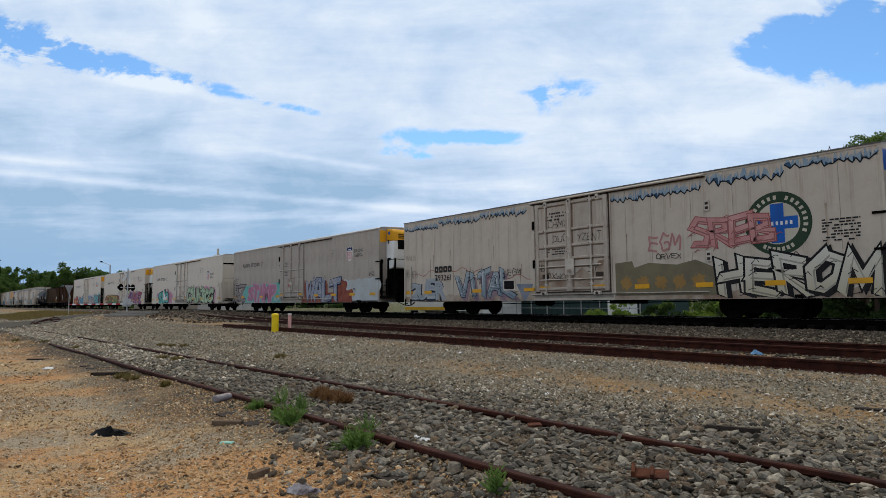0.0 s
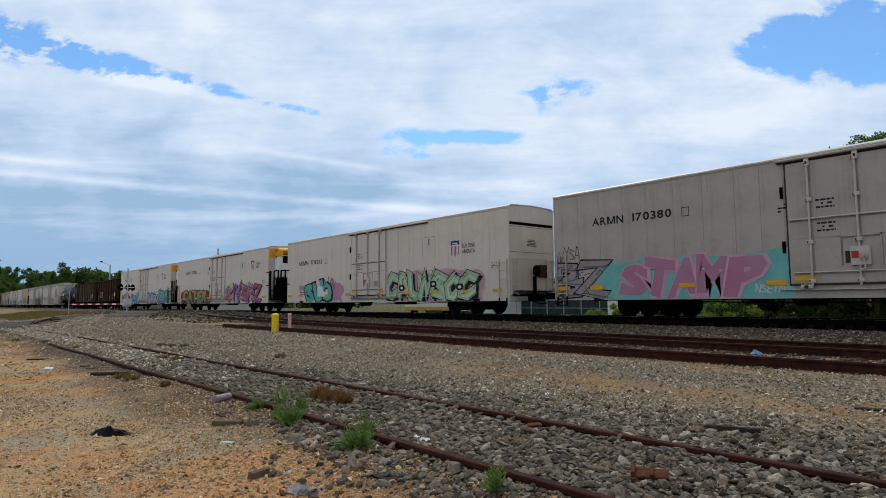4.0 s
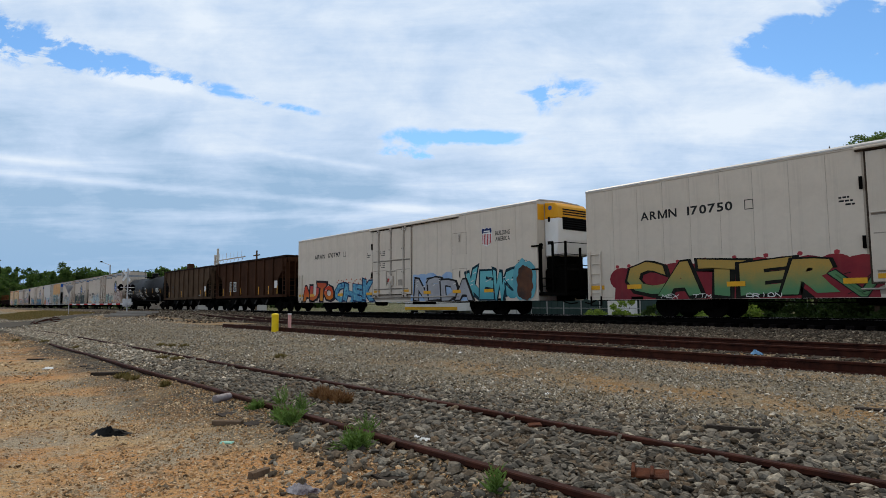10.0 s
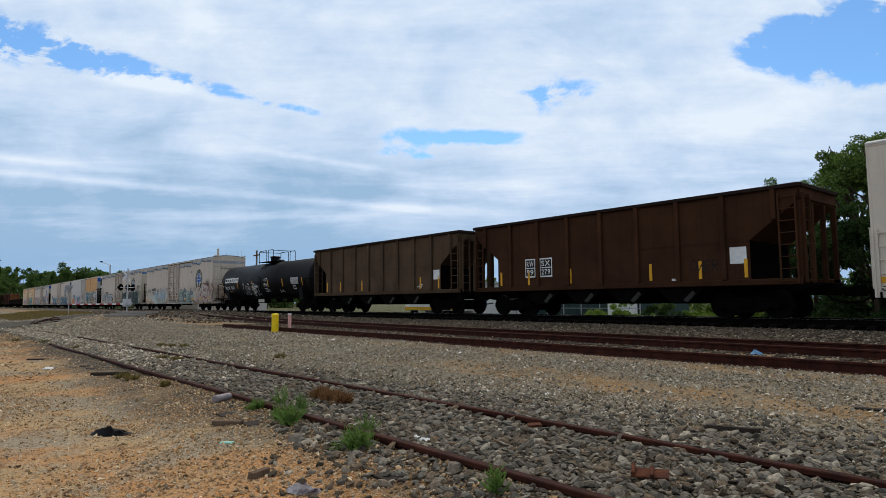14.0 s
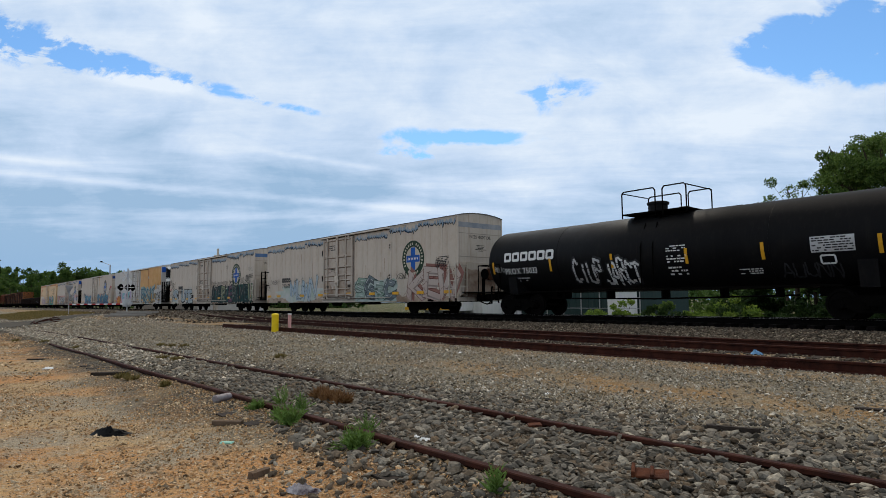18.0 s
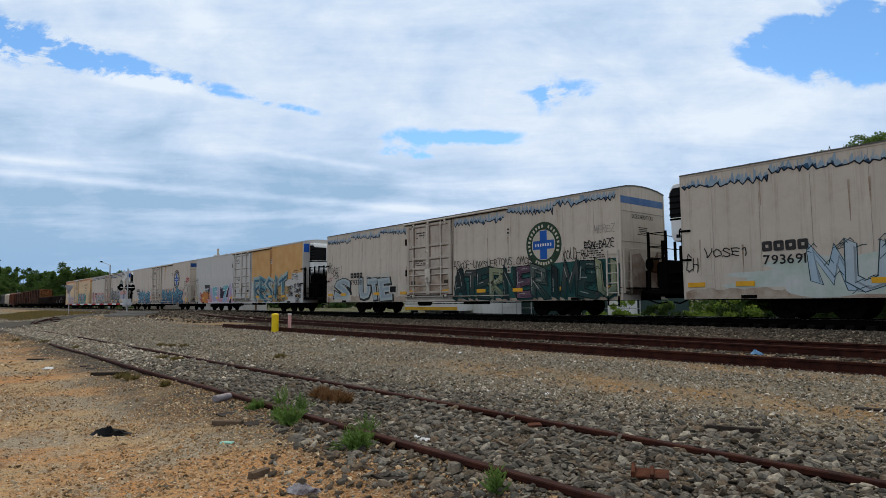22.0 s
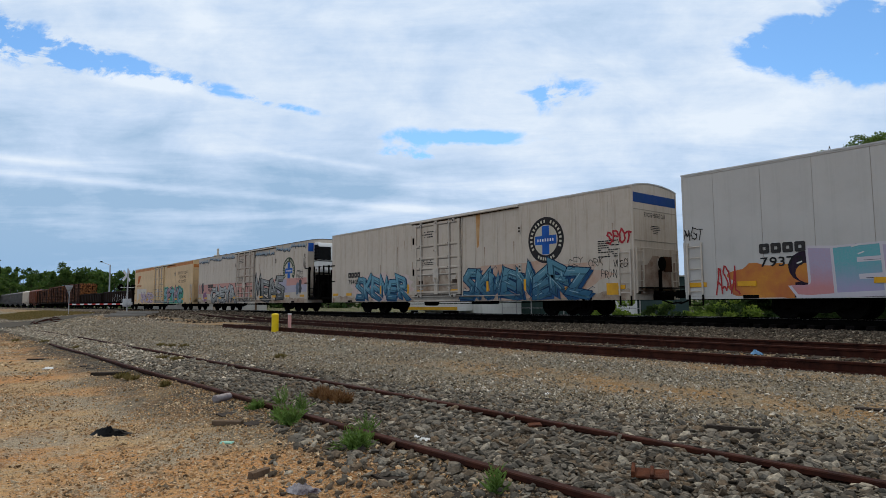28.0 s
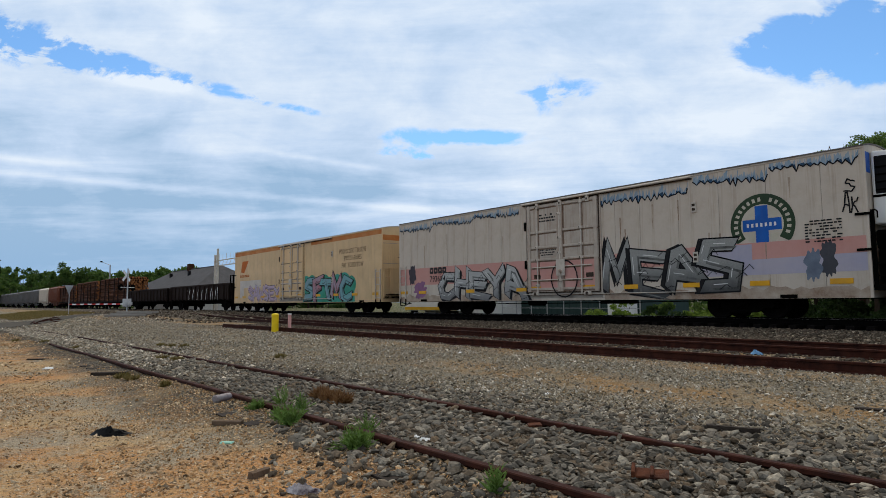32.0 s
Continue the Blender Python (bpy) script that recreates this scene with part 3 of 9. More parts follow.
def wheel_meshes():
    g = Geo()
    for s in (-1, 1):
        g.lathe((0, s * 0.72, 0), (0, s, 0), [(-0.035, 0.487), (-0.01, 0.487), (0.0, 0.46), (0.10, WHEEL_R), (0.10, 0.39), (0.075, 0.37), (0.06, 0.17), (0.12, 0.15), (0.12, 0.09)], 28)
    g.bar((0, -1.0, 0), (0, 1.0, 0), 0.075, 10)
    me = g.mesh("wheelset", True)
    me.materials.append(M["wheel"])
    # cap bolts show that the wheels turn
    g = Geo()
    for s in (-1, 1):
        for k in range(3):
            a = 2.094 * k
            g.lathe((0.05 * math.cos(a), s * 0.99, 0.05 * math.sin(a)), (0, s, 0), [(0, 0.018), (0.03, 0.018)], 6)
    caps = g.mesh("axle_cap")
    caps.materials.append(M["steel"])
    frames = {}
    for s in (-1, 1):
        side = Geo()
        y0, y1 = (s * 1.0 - 0.07, s * 1.0 + 0.07)
        ring = [(-1.12, 0.36), (-1.12, 0.56), (-0.85, 0.66), (-0.45, 0.72), (0.45, 0.72), (0.85, 0.66), (1.12, 0.56), (1.12, 0.36), (0.72, 0.36), (0.42, 0.2), (-0.42, 0.2), (-0.72, 0.36)]
        side.prism(ring, y0, y1, "y")
        for x in (-0.89, 0.89):
            side.lathe((x, s * 0.95, WHEEL_R), (0, s, 0), [(0, 0.13), (0.17, 0.13)], 12)
        for x in (-0.16, 0, 0.16):
            side.lathe((x, s * 1.085, 0.32), (0, 0, 1), [(0, 0.055)] + [(0.065 * k + d, r) for k in range(4) for d, r in ((0.02, 0.075), (0.045, 0.055))], 8)
        frames[s] = side.mesh("side_frame")
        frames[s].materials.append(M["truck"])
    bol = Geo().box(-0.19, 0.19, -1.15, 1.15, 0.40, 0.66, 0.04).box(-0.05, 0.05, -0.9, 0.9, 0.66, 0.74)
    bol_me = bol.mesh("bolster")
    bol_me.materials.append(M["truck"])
    return me, caps, frames, bol_me


WHEELSET, AXLE_CAP, SIDE_FRAME, BOLSTER = wheel_meshes()


def truck(car, x):
    """A two-axle truck under a car."""
    t = empty("truck", pose(x, 0, 0), car)
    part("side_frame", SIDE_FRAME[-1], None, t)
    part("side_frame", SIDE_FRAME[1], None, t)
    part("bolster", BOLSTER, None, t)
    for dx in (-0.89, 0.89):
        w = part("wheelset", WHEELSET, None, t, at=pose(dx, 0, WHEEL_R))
        w["label"] = "grimy steel wheelset"
        if car["place"] > -430:          # the last cars stay far off
            TURNING.append((w, dx))
    return t


def coupler(car, x, way):
    g = Geo()
    g.box(min(x, x + way * 0.75), max(x, x + way * 0.75), -0.09, 0.09, 0.76, 0.94, 0.02)
    g.prism([(x + way * 0.70, -0.16), (x + way * 0.86, -0.2), (x + way * 1.0, -0.1), (x + way * 1.02, 0.1), (x + way * 0.86, 0.17), (x + way * 0.7, 0.15)], 0.70, 1.0, "z")
    part("coupler", g, M["truck"], car, smooth=False)
    h = Geo().pipe([(x, -0.5, 0.85), (x + way * 0.25, -0.5, 0.62), (x + way * 0.6, -0.42, 0.5), (x + way * 0.9, -0.3, 0.55)], 0.028)
    part("brake_hose", h, M["black_frame"], car)


def car_root(name, left, right, label):
    """A car between two places along the train; its own origin lies at its middle, at rail height."""
    c = (left + right) / 2
    car = empty(name, pose(c, MAIN_Y, 0))
    tagged(car, label, "rail car", "cars of the freight train")
    car["place"] = c
    MOVING.append((car, c))
    return car, (right - left) / 2


def ladder(car, x0, x1, y, z0, z1, rungs, mat, name="ladder"):
    g, rows = Geo(), []
    for x in (x0, x1):
        g.box(x - 0.025, x + 0.025, y - 0.075, y - 0.02, z0, z1)
        g.box(x - 0.035, x + 0.035, y - 0.03, y + 0.01, z1 - 0.06, z1 + 0.05)
    for k in range(rungs):
        z = z0 + 0.1 + (z1 - z0 - 0.2) * k / (rungs - 1)
        rows.append(Geo().bar((x0, y - 0.06, z), (x1, y - 0.06, z), 0.018, 6))
    ld = part(name, g, mat, car)
    for r in rows:
        part("rung", r, mat, ld)


def end_ladder(car, x, way, y0, y1, z0, z1, rungs, mat):
    g, rows = Geo(), []
    for y in (y0, y1):
        g.box(min(x, x + way * 0.09), max(x, x + way * 0.09), y - 0.025, y + 0.025, z0, z1)
    for k in range(rungs):
        z = z0 + 0.1 + (z1 - z0 - 0.2) * k / (rungs - 1)
        rows.append(Geo().bar((x + way * 0.07, y0, z), (x + way * 0.07, y1, z), 0.018, 6))
    ld = part("end_ladder", g, mat, car)
    for r in rows:
        part("rung", r, mat, ld)


DOOR = {}          # car: the edges of its door along the side
SILL, EAVE, HALF_W = 0.65, 5.03, 1.57


def reefer_car(n, left, right, style, unit, label):
    """A mechanical refrigerator car. unit: -1 or 1, the end with the cooling unit. x runs from -h to h."""
    car, h = car_root("refrigerator_car", left, right, label)
    X = lambda v: v - h
    shift = -0.45 if n == 2 else 0.0 if unit > 0 else -0.72
    d0, d1 = DOOR[n] = (9.75 + shift, 13.50 + shift)
    panel_mat, end_mat, door_mat, roof_mat, top = {
        "armn": (M["armn_panel"], M["armn_panel"], M["armn_panel"], M["roof"], 0),
        "old": (M["old_panel"], M["old_panel"], M["door_rust"], M["roof_dark"], 1),
        "plain": (M["old_panel"], M["old_panel"], M["old_panel"], M["roof"], 1),
        "gray": (M["gray_panel"], M["gray_panel"], M["gray_panel"], M["roof"], 1),
        "tan": (M["tan_panel"], M["tan_panel"], M["tan_panel"], M["roof"], 1)}[style]
    # body: a hollow-looking shell with arched roof ends
    crown = [(-HALF_W, EAVE), (-1.1, EAVE + 0.10), (-0.5, EAVE + 0.165), (0, EAVE + 0.18), (0.5, EAVE + 0.165), (1.1, EAVE + 0.10), (HALF_W, EAVE)] if top else \
            [(-HALF_W, EAVE + 0.0), (-HALF_W + 0.22, EAVE + 0.09), (0, EAVE + 0.15), (HALF_W - 0.22, EAVE + 0.09), (HALF_W, EAVE + 0.0)]
    inner = HALF_W - 0.012
    g = Geo().prism([(-inner, SILL + 0.02), (inner, SILL + 0.02), (inner, EAVE - 0.06), (-inner, EAVE - 0.06)], -h + 0.012, h - 0.012)
    part("body_shell", g, M["seam_pale"] if style in ("armn", "gray") else M["seam"], car)
    part("end_wall", Geo().prism([(-HALF_W, SILL), (HALF_W, SILL)] + [(y, z - 0.03) for y, z in crown[::-1]], h - 0.012, h), end_mat, car)
    part("end_wall", Geo().prism([(-HALF_W, SILL), (HALF_W, SILL)] + [(y, z - 0.03) for y, z in crown[::-1]], -h, -h + 0.012), end_mat, car)
    lip = 0.035
    ring = [(y * (1 + lip / HALF_W), z) for y, z in crown] + [(y * (1 + lip / HALF_W), z - 0.045) for y, z in crown[::-1]]
    roof = part("roof", Geo().prism(ring, -h - 0.03, h + 0.03), roof_mat, car)
    seam = Geo()
    for a, b in zip(crown, crown[1:]):
        seam.add([(d, p[0], p[1] + e) for e in (0.012, -0.004) for d, p in ((-0.03, a), (0.03, a), (0.03, b), (-0.03, b))],
                 [(0, 1, 2, 3), (0, 4, 5, 1), (3, 2, 6, 7), (1, 5, 6, 2), (0, 3, 7, 4)])
    seam = seam.mesh("roof_seam")
    for k in range(1, 19):
        part("roof_seam", seam, roof_mat, roof, at=pose(-h + 2 * h * k / 19, 0, 0))
    # side panels with open joints, both sides
    if style == "armn":
        edges = [0.0, 1.24, 2.31, 3.36, 4.40, 5.47, 6.56, 7.66, 8.70 + 0.5 * shift, d0 - 0.12, d1 + 0.12, 14.73 + shift, 15.78 + shift, 16.9 + shift, 18.0 + shift, 19.1 + shift, 20.2 + shift, 21.4, 2 * h]
    else:
        edges = [0.0, 1.10, 2.65, 4.17, 5.70, 7.23, 8.05, d0 - 0.12, d1 + 0.12, 14.27 + 0.6 * shift, 15.36, 16.90, 18.38, 19.92, 21.50, 2 * h]
    made = {}
    for s in (-1, 1):
        for a, b in zip(edges, edges[1:]):
            if abs(a - (d0 - 0.12)) < 0.01:
                continue
            key = (round(b - a, 3), s)
            if key not in made:
                w = (b - a) / 2 - (0.005 if style == "armn" else 0.007)
                y0 = s * HALF_W
                y1 = s * (HALF_W - 0.014)
                me = Geo().box(-w, w, min(y0, y1), max(y0, y1), SILL + 0.10, EAVE - 0.06).mesh("side_panel")
                made[key] = me
            me = made[key]
            mat = panel_mat
            part("side_panel", me, mat, car, at=pose(X((a + b) / 2), 0, 0))
        # bottom sill strip
        y0, y1 = s * (HALF_W + 0.001), s * (HALF_W - 0.02)
        part("side_sill", Geo().box(-h, h, min(y0, y1), max(y0, y1), SILL, SILL + 0.094), panel_mat, car)
        y0, y1 = s * (HALF_W + 0.02), s * (HALF_W - 0.03)
        part("top_rail", Geo().box(-h, h, min(y0, y1), max(y0, y1), EAVE - 0.10, EAVE - 0.035, 0.008), panel_mat, car)
        plug_door(car, X, s, door_mat, style, d0, d1)
    # corner posts
    for x in (-h, h):
        for s in (-1, 1):
            y0, y1 = s * (HALF_W + 0.012), s * (HALF_W - 0.05)
            part("corner_post", Geo().box(x - 0.03, x + 0.03, min(y0, y1), max(y0, y1), SILL, EAVE - 0.04, 0.006), panel_mat, car)
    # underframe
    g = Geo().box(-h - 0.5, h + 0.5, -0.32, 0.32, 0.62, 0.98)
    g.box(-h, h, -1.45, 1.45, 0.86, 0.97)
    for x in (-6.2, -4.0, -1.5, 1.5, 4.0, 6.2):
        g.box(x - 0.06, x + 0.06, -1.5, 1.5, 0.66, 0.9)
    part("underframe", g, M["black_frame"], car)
    part("brake_reservoir", Geo().lathe((-2.2, -0.9, 0.62), (1, 0, 0), [(0, 0.1), (0.08, 0.2), (0.9, 0.2), (0.98, 0.1)], 14), M["truck"], car)
    part("brake_rod", Geo().pipe([(-6.5, -1.2, 0.6), (-3, -1.2, 0.52), (3, -1.25, 0.55), (6.6, -1.2, 0.6)], 0.02), M["truck"], car)
    part("equipment_box", Geo().box(2.0, 3.3, -1.35, -0.75, 0.5, 0.82, 0.03), M["truck"], car)
    for x in (-h + 3.85, h - 3.85):
        truck(car, x)
    for way in (-1, 1):
        coupler(car, way * (h + 0.25), way)
    plain_end(car, h, -unit, end_mat, style)
    unit_end(car, h, unit, style)
    side_furniture(car, X, h, unit, style, shift)
    return car, X, h


def plug_door(car, X, s, mat, style, d0, d1):
    """A wide plug door: ribbed face, locking rods on brackets, a crank in its frame, hangers and running tracks."""
    def bx(g, a, b, lo, hi, z0, z1, c=0.0):
        """A box between two stations of the side, lo to hi proud of it."""
        return g.box(X(a), X(b), min(s * (HALF_W + lo), s * (HALF_W + hi)), max(s * (HALF_W + lo), s * (HALF_W + hi)), z0, z1, c)

    armn = style == "armn"
    rusty = style == "old"
    z0, z1 = (1.08, 4.80) if armn else (1.02, 4.80)
    rod_mat = M["rod"] if rusty else M["rod_light"]
    line = M["rust_shade"] if rusty else M["grey_shade"]
    d = part("plug_door", bx(Geo(), d0, d1, -0.02, 0.055, z0, z1, 0.02), mat, car, "wide plug door with locking bars")
    # open joints round it
    g = bx(Geo(), d0 - 0.06, d0, 0.0, 0.02, z0, z1)
    bx(g, d1, d1 + 0.07, 0.0, 0.02, z0, z1)
    bx(g, d0 - 0.06, d1 + 0.07, 0.0, 0.022, z1, z1 + 0.035)
    bx(g, d0 - 0.06, d1 + 0.07, 0.0, 0.022, z0 - 0.05, z0)
    part("door_seal", g, M["door_seal"], d, "dark rubber seal round the door")

    def rail(a, b, z, r=0.026, proud=0.105):
        """A level bar with the shade under it put in as a dark strip."""
        part("dirt_line", bx(Geo(), a, b, 0.052, 0.058, z - 0.075, z - 0.015), line, d)
        part("operating_bar", Geo().bar((X(a), s * (HALF_W + proud), z), (X(b), s * (HALF_W + proud), z), r, 8), rod_mat, d)

    def upright(x, lo, hi, brackets, r=0.03):
        part("dirt_line", bx(Geo(), x + 0.03, x + 0.085, 0.052, 0.0575, lo + 0.1, hi), line, d)
        rod = part("locking_bar", Geo().bar((X(x), s * (HALF_W + 0.11), lo), (X(x), s * (HALF_W + 0.11), hi), r, 8), rod_mat, d)
        for z in brackets:
            part("rod_bracket", bx(Geo(), x - 0.09, x + 0.09, 0.055, 0.145, z - 0.055, z + 0.055, 0.012), rod_mat, rod)
            part("bolt", bx(Geo(), x - 0.075, x - 0.045, 0.145, 0.155, z - 0.03, z + 0.03), M["door_seal"], rod)

    def level_rib(z, a=d0, b=d1):
        part("dirt_line", bx(Geo(), a, b, 0.052, 0.0585, z - 0.10, z - 0.05), line, d)
        part("door_rib", bx(Geo(), a, b, 0.055, 0.10, z - 0.05, z + 0.05, 0.018), mat, d)

    if armn:
        for x in (d0 + 0.62, d0 + 1.87, d0 + 3.11):
            upright(x, z0 - 0.06, z1 + 0.04, (z0 + 0.08, 2.32, 3.62, z1 - 0.1))
        rail(d0 + 0.05, d1 - 0.05, 3.04)
        rail(d0 + 0.12, d1 - 0.25, 1.42, 0.02)
        level = bx(Geo(), d0 + 0.08, d1 - 0.08, 0.055, 0.062, 2.44, 2.47)
        part("face_joint", level, M["seam"], d)
        f0, f1 = d0 + 1.36, d0 + 2.42
        g = bx(Geo(), f0, f0 + 0.045, 0.055, 0.09, 1.56, 2.46)
        bx(g, f1 - 0.045, f1, 0.055, 0.09, 1.56, 2.46)
        bx(g, f0, f1, 0.055, 0.09, 2.42, 2.46)
        fr = part("crank_frame", g, mat, d)
        part("dirt_line", bx(Geo(), f0 + 0.05, f1 - 0.05, 0.052, 0.060, 2.36, 2.42), line, fr)
        part("dirt_line", bx(Geo(), f0 + 0.045, f0 + 0.09, 0.052, 0.060, 1.6, 2.36), line, fr)
        crank = part("door_crank", bx(Geo(), d0 + 1.64, d0 + 2.14, 0.055, 0.15, 1.58, 2.12, 0.03), rod_mat, d)
        g = Geo().lathe((X(d0 + 1.98), s * (HALF_W + 0.15), 1.82), (0, s, 0), [(0, 0.13), (0.04, 0.12), (0.05, 0.06), (0.10, 0.05)], 14)
        part("crank_hub", g, mat, crank)
        part("crank_handle", Geo().pipe([(X(d0 + 1.98), s * (HALF_W + 0.2), 1.82), (X(d0 + 2.02), s * (HALF_W + 0.2), 1.5), (X(d0 + 1.9), s * (HALF_W + 0.2), 1.42)], 0.022), rod_mat, crank)
        part("crank_tag", bx(Geo(), d0 + 1.68, d0 + 1.86, 0.15, 0.156, 1.78, 1.98), M["sign_red"], crank, "small red tag")
        # dark block standing in for the shade beside the crank
        part("crank_shade", bx(Geo(), d0 + 1.5, d0 + 1.62, 0.055, 0.07, 1.66, 2.0), M["door_seal"], crank)
        part("notice", bx(Geo(), d0 + 2.55, d0 + 3.0, 0.055, 0.058, 1.56, 1.9), M["seam"], d)
    else:
        for x in (d0 + 0.10, d1 - 0.10):
            part("door_stile", bx(Geo(), x - 0.09, x + 0.09, 0.055, 0.105, z0, z1, 0.02), mat, d)
        for z in (3.60, 2.93, 2.40, 1.14, z1 - 0.09):
            level_rib(z)
        part("dirt_line", bx(Geo(), d0 + 1.98, d0 + 2.06, 0.052, 0.0592, z0, z1), line, d)
        part("door_mullion", bx(Geo(), d0 + 1.68, d0 + 1.98, 0.055, 0.115, z0, z1, 0.02), mat, d)
        for x in (d0 + 0.60, d0 + 2.95):
            upright(x, z0 - 0.08, z1 + 0.04, (1.3, 2.4, 2.95, 3.62, z1 - 0.12))
        upright(d0 + 1.83, z0 + 0.2, z1, (1.5, 2.66, 3.3, 4.3), 0.026)
        for z in (2.07, 1.52):
            rail(d0 + 0.25, d1 - 0.3, z, 0.022, 0.12)
        crank = part("door_crank", bx(Geo(), d0 + 1.66, d0 + 2.12, 0.115, 0.17, 1.68, 2.36, 0.02), rod_mat, d)
        g = Geo().lathe((X(d0 + 1.9), s * (HALF_W + 0.17), 1.85), (0, s, 0), [(0, 0.10), (0.05, 0.09), (0.06, 0.05), (0.10, 0.05)], 14)
        part("crank_hub", g, mat, crank)
        part("crank_handle", Geo().pipe([(X(d0 + 1.9), s * (HALF_W + 0.22), 1.85), (X(d0 + 1.95), s * (HALF_W + 0.22), 1.5)], 0.022), rod_mat, crank)
        for a in (d0 + 0.36, d1 - 0.62):
            part("defect_card", bx(Geo(), a, a + 0.36, 0.056, 0.066, 1.58, 1.76), M["door_seal"], d, "dark card holder")
    # hangers over the door and rollers under it
    for x in (d0 + 0.62, d0 + 1.9, d1 - 0.45):
        hang = part("door_hanger", bx(Geo(), x - 0.07, x + 0.07, 0.05, 0.15, z1 - 0.16, z1 + 0.06, 0.02), rod_mat, d)
        part("hanger_pin", bx(Geo(), x - 0.03, x + 0.03, 0.15, 0.158, z1 - 0.10, z1 - 0.02), M["door_seal"], hang)
    for x in (d0 + 0.45, d1 - 0.55):
        part("roller_box", bx(Geo(), x - 0.16, x + 0.16, 0.02, 0.13, z0 - 0.16, z0 - 0.02, 0.03), rod_mat, d)
        part("roller", Geo().lathe((X(x), s * (HALF_W + 0.125), z0 - 0.09), (0, s, 0), [(0, 0.06), (0.03, 0.06)], 12), M["door_seal"], d)
    for a in (d0 + 0.12, d1 - 0.78):
        part("reflector", bx(Geo(), a, a + 0.6, 0.055, 0.066, z0 + 0.10, z0 + 0.24), M["reflector"], d)
    # the jamb that the door slides over
    part("door_jamb", bx(Geo(), d1 + 0.075, d1 + 0.13, 0.0, 0.035, z0 - 0.1, z1 + 0.04), mat, car)
    # tracks
    end = d0 + 7.72
    hood = part("door_track", bx(Geo(), d0 - 0.25, end, 0.0, 0.16, 4.87, 4.945, 0.02), mat if armn else M["rod"], car, "door hood and running track")
    # the shade under the hood, put in as a near-black strip
    part("track_gap", bx(Geo(), d0 - 0.25, end, 0.0, 0.09, 4.835, 4.868), M["door_seal"], hood)
    track = part("lower_track", bx(Geo(), d0 - 0.3, end, 0.0, 0.075, 0.90, 0.925), rod_mat, car)
    # a thinner strip for the shade under the lower track
    part("track_gap", bx(Geo(), d0 - 0.3, end, 0.0, 0.012, 0.868, 0.898), line, track)
    for z in (2.05, 3.75):
        part("door_stop", bx(Geo(), d0 - 0.2, d0 - 0.12, 0.0, 0.06, z, z + 0.36), M["black_frame"], car, "black rubber door stop")


def plain_end(car, h, way, mat, style):
    """Hand brake, grab irons and crossover steps on the end without a cooling unit."""
    x = way * h
    g = Geo()
    for z in (2.9, 4.1):
        g.box(min(x, x + way * 0.012), max(x, x + way * 0.012), -HALF_W + 0.05, HALF_W - 0.05, z, z + 0.03)
    part("end_seam", g, M["seam"], car)
    wheel = empty("hand_brake", pose(x + way * 0.12, 0.15, 2.05), car)
    part("brake_wheel", Geo().lathe((0, 0, 0), (way, 0, 0), [(0, 0.25), (0.03, 0.28), (0.06, 0.25)], 20), M["truck"], wheel)
    part("brake_housing", Geo().box(min(0, -way * 0.12), max(0, -way * 0.12), -0.14, 0.14, -0.22, 0.2, 0.03), mat, wheel)
    part("brake_chain_guard", Geo().box(min(x, x + way * 0.1), max(x, x + way * 0.1), 0.05, 0.2, 0.9, 1.8), M["truck"], car)
    end_ladder(car, x, way, -HALF_W + 0.1, -HALF_W + 0.55, 0.9, 2.6, 5, mat)
    end_ladder(car, x, way, HALF_W - 0.55, HALF_W - 0.1, 0.9, 2.6, 5, mat)
    g = Geo().pipe([(x + way * 0.1, -HALF_W + 0.1, 2.62), (x + way * 0.14, -0.3, 2.62), (x + way * 0.14, 0.9, 2.62), (x + way * 0.1, HALF_W - 0.1, 2.62)], 0.018)
    part("grab_iron", g, mat, car)
    g = Geo().box(min(x, x + way * 0.45), max(x, x + way * 0.45), -1.3, 1.3, 1.08, 1.12)
    part("crossover_platform", g, M["truck"], car)
    part("access_box", Geo().box(min(x, x + way * 0.08), max(x, x + way * 0.08), 0.45, 1.0, 1.75, 2.35, 0.02), M["hopper_brown"], car)


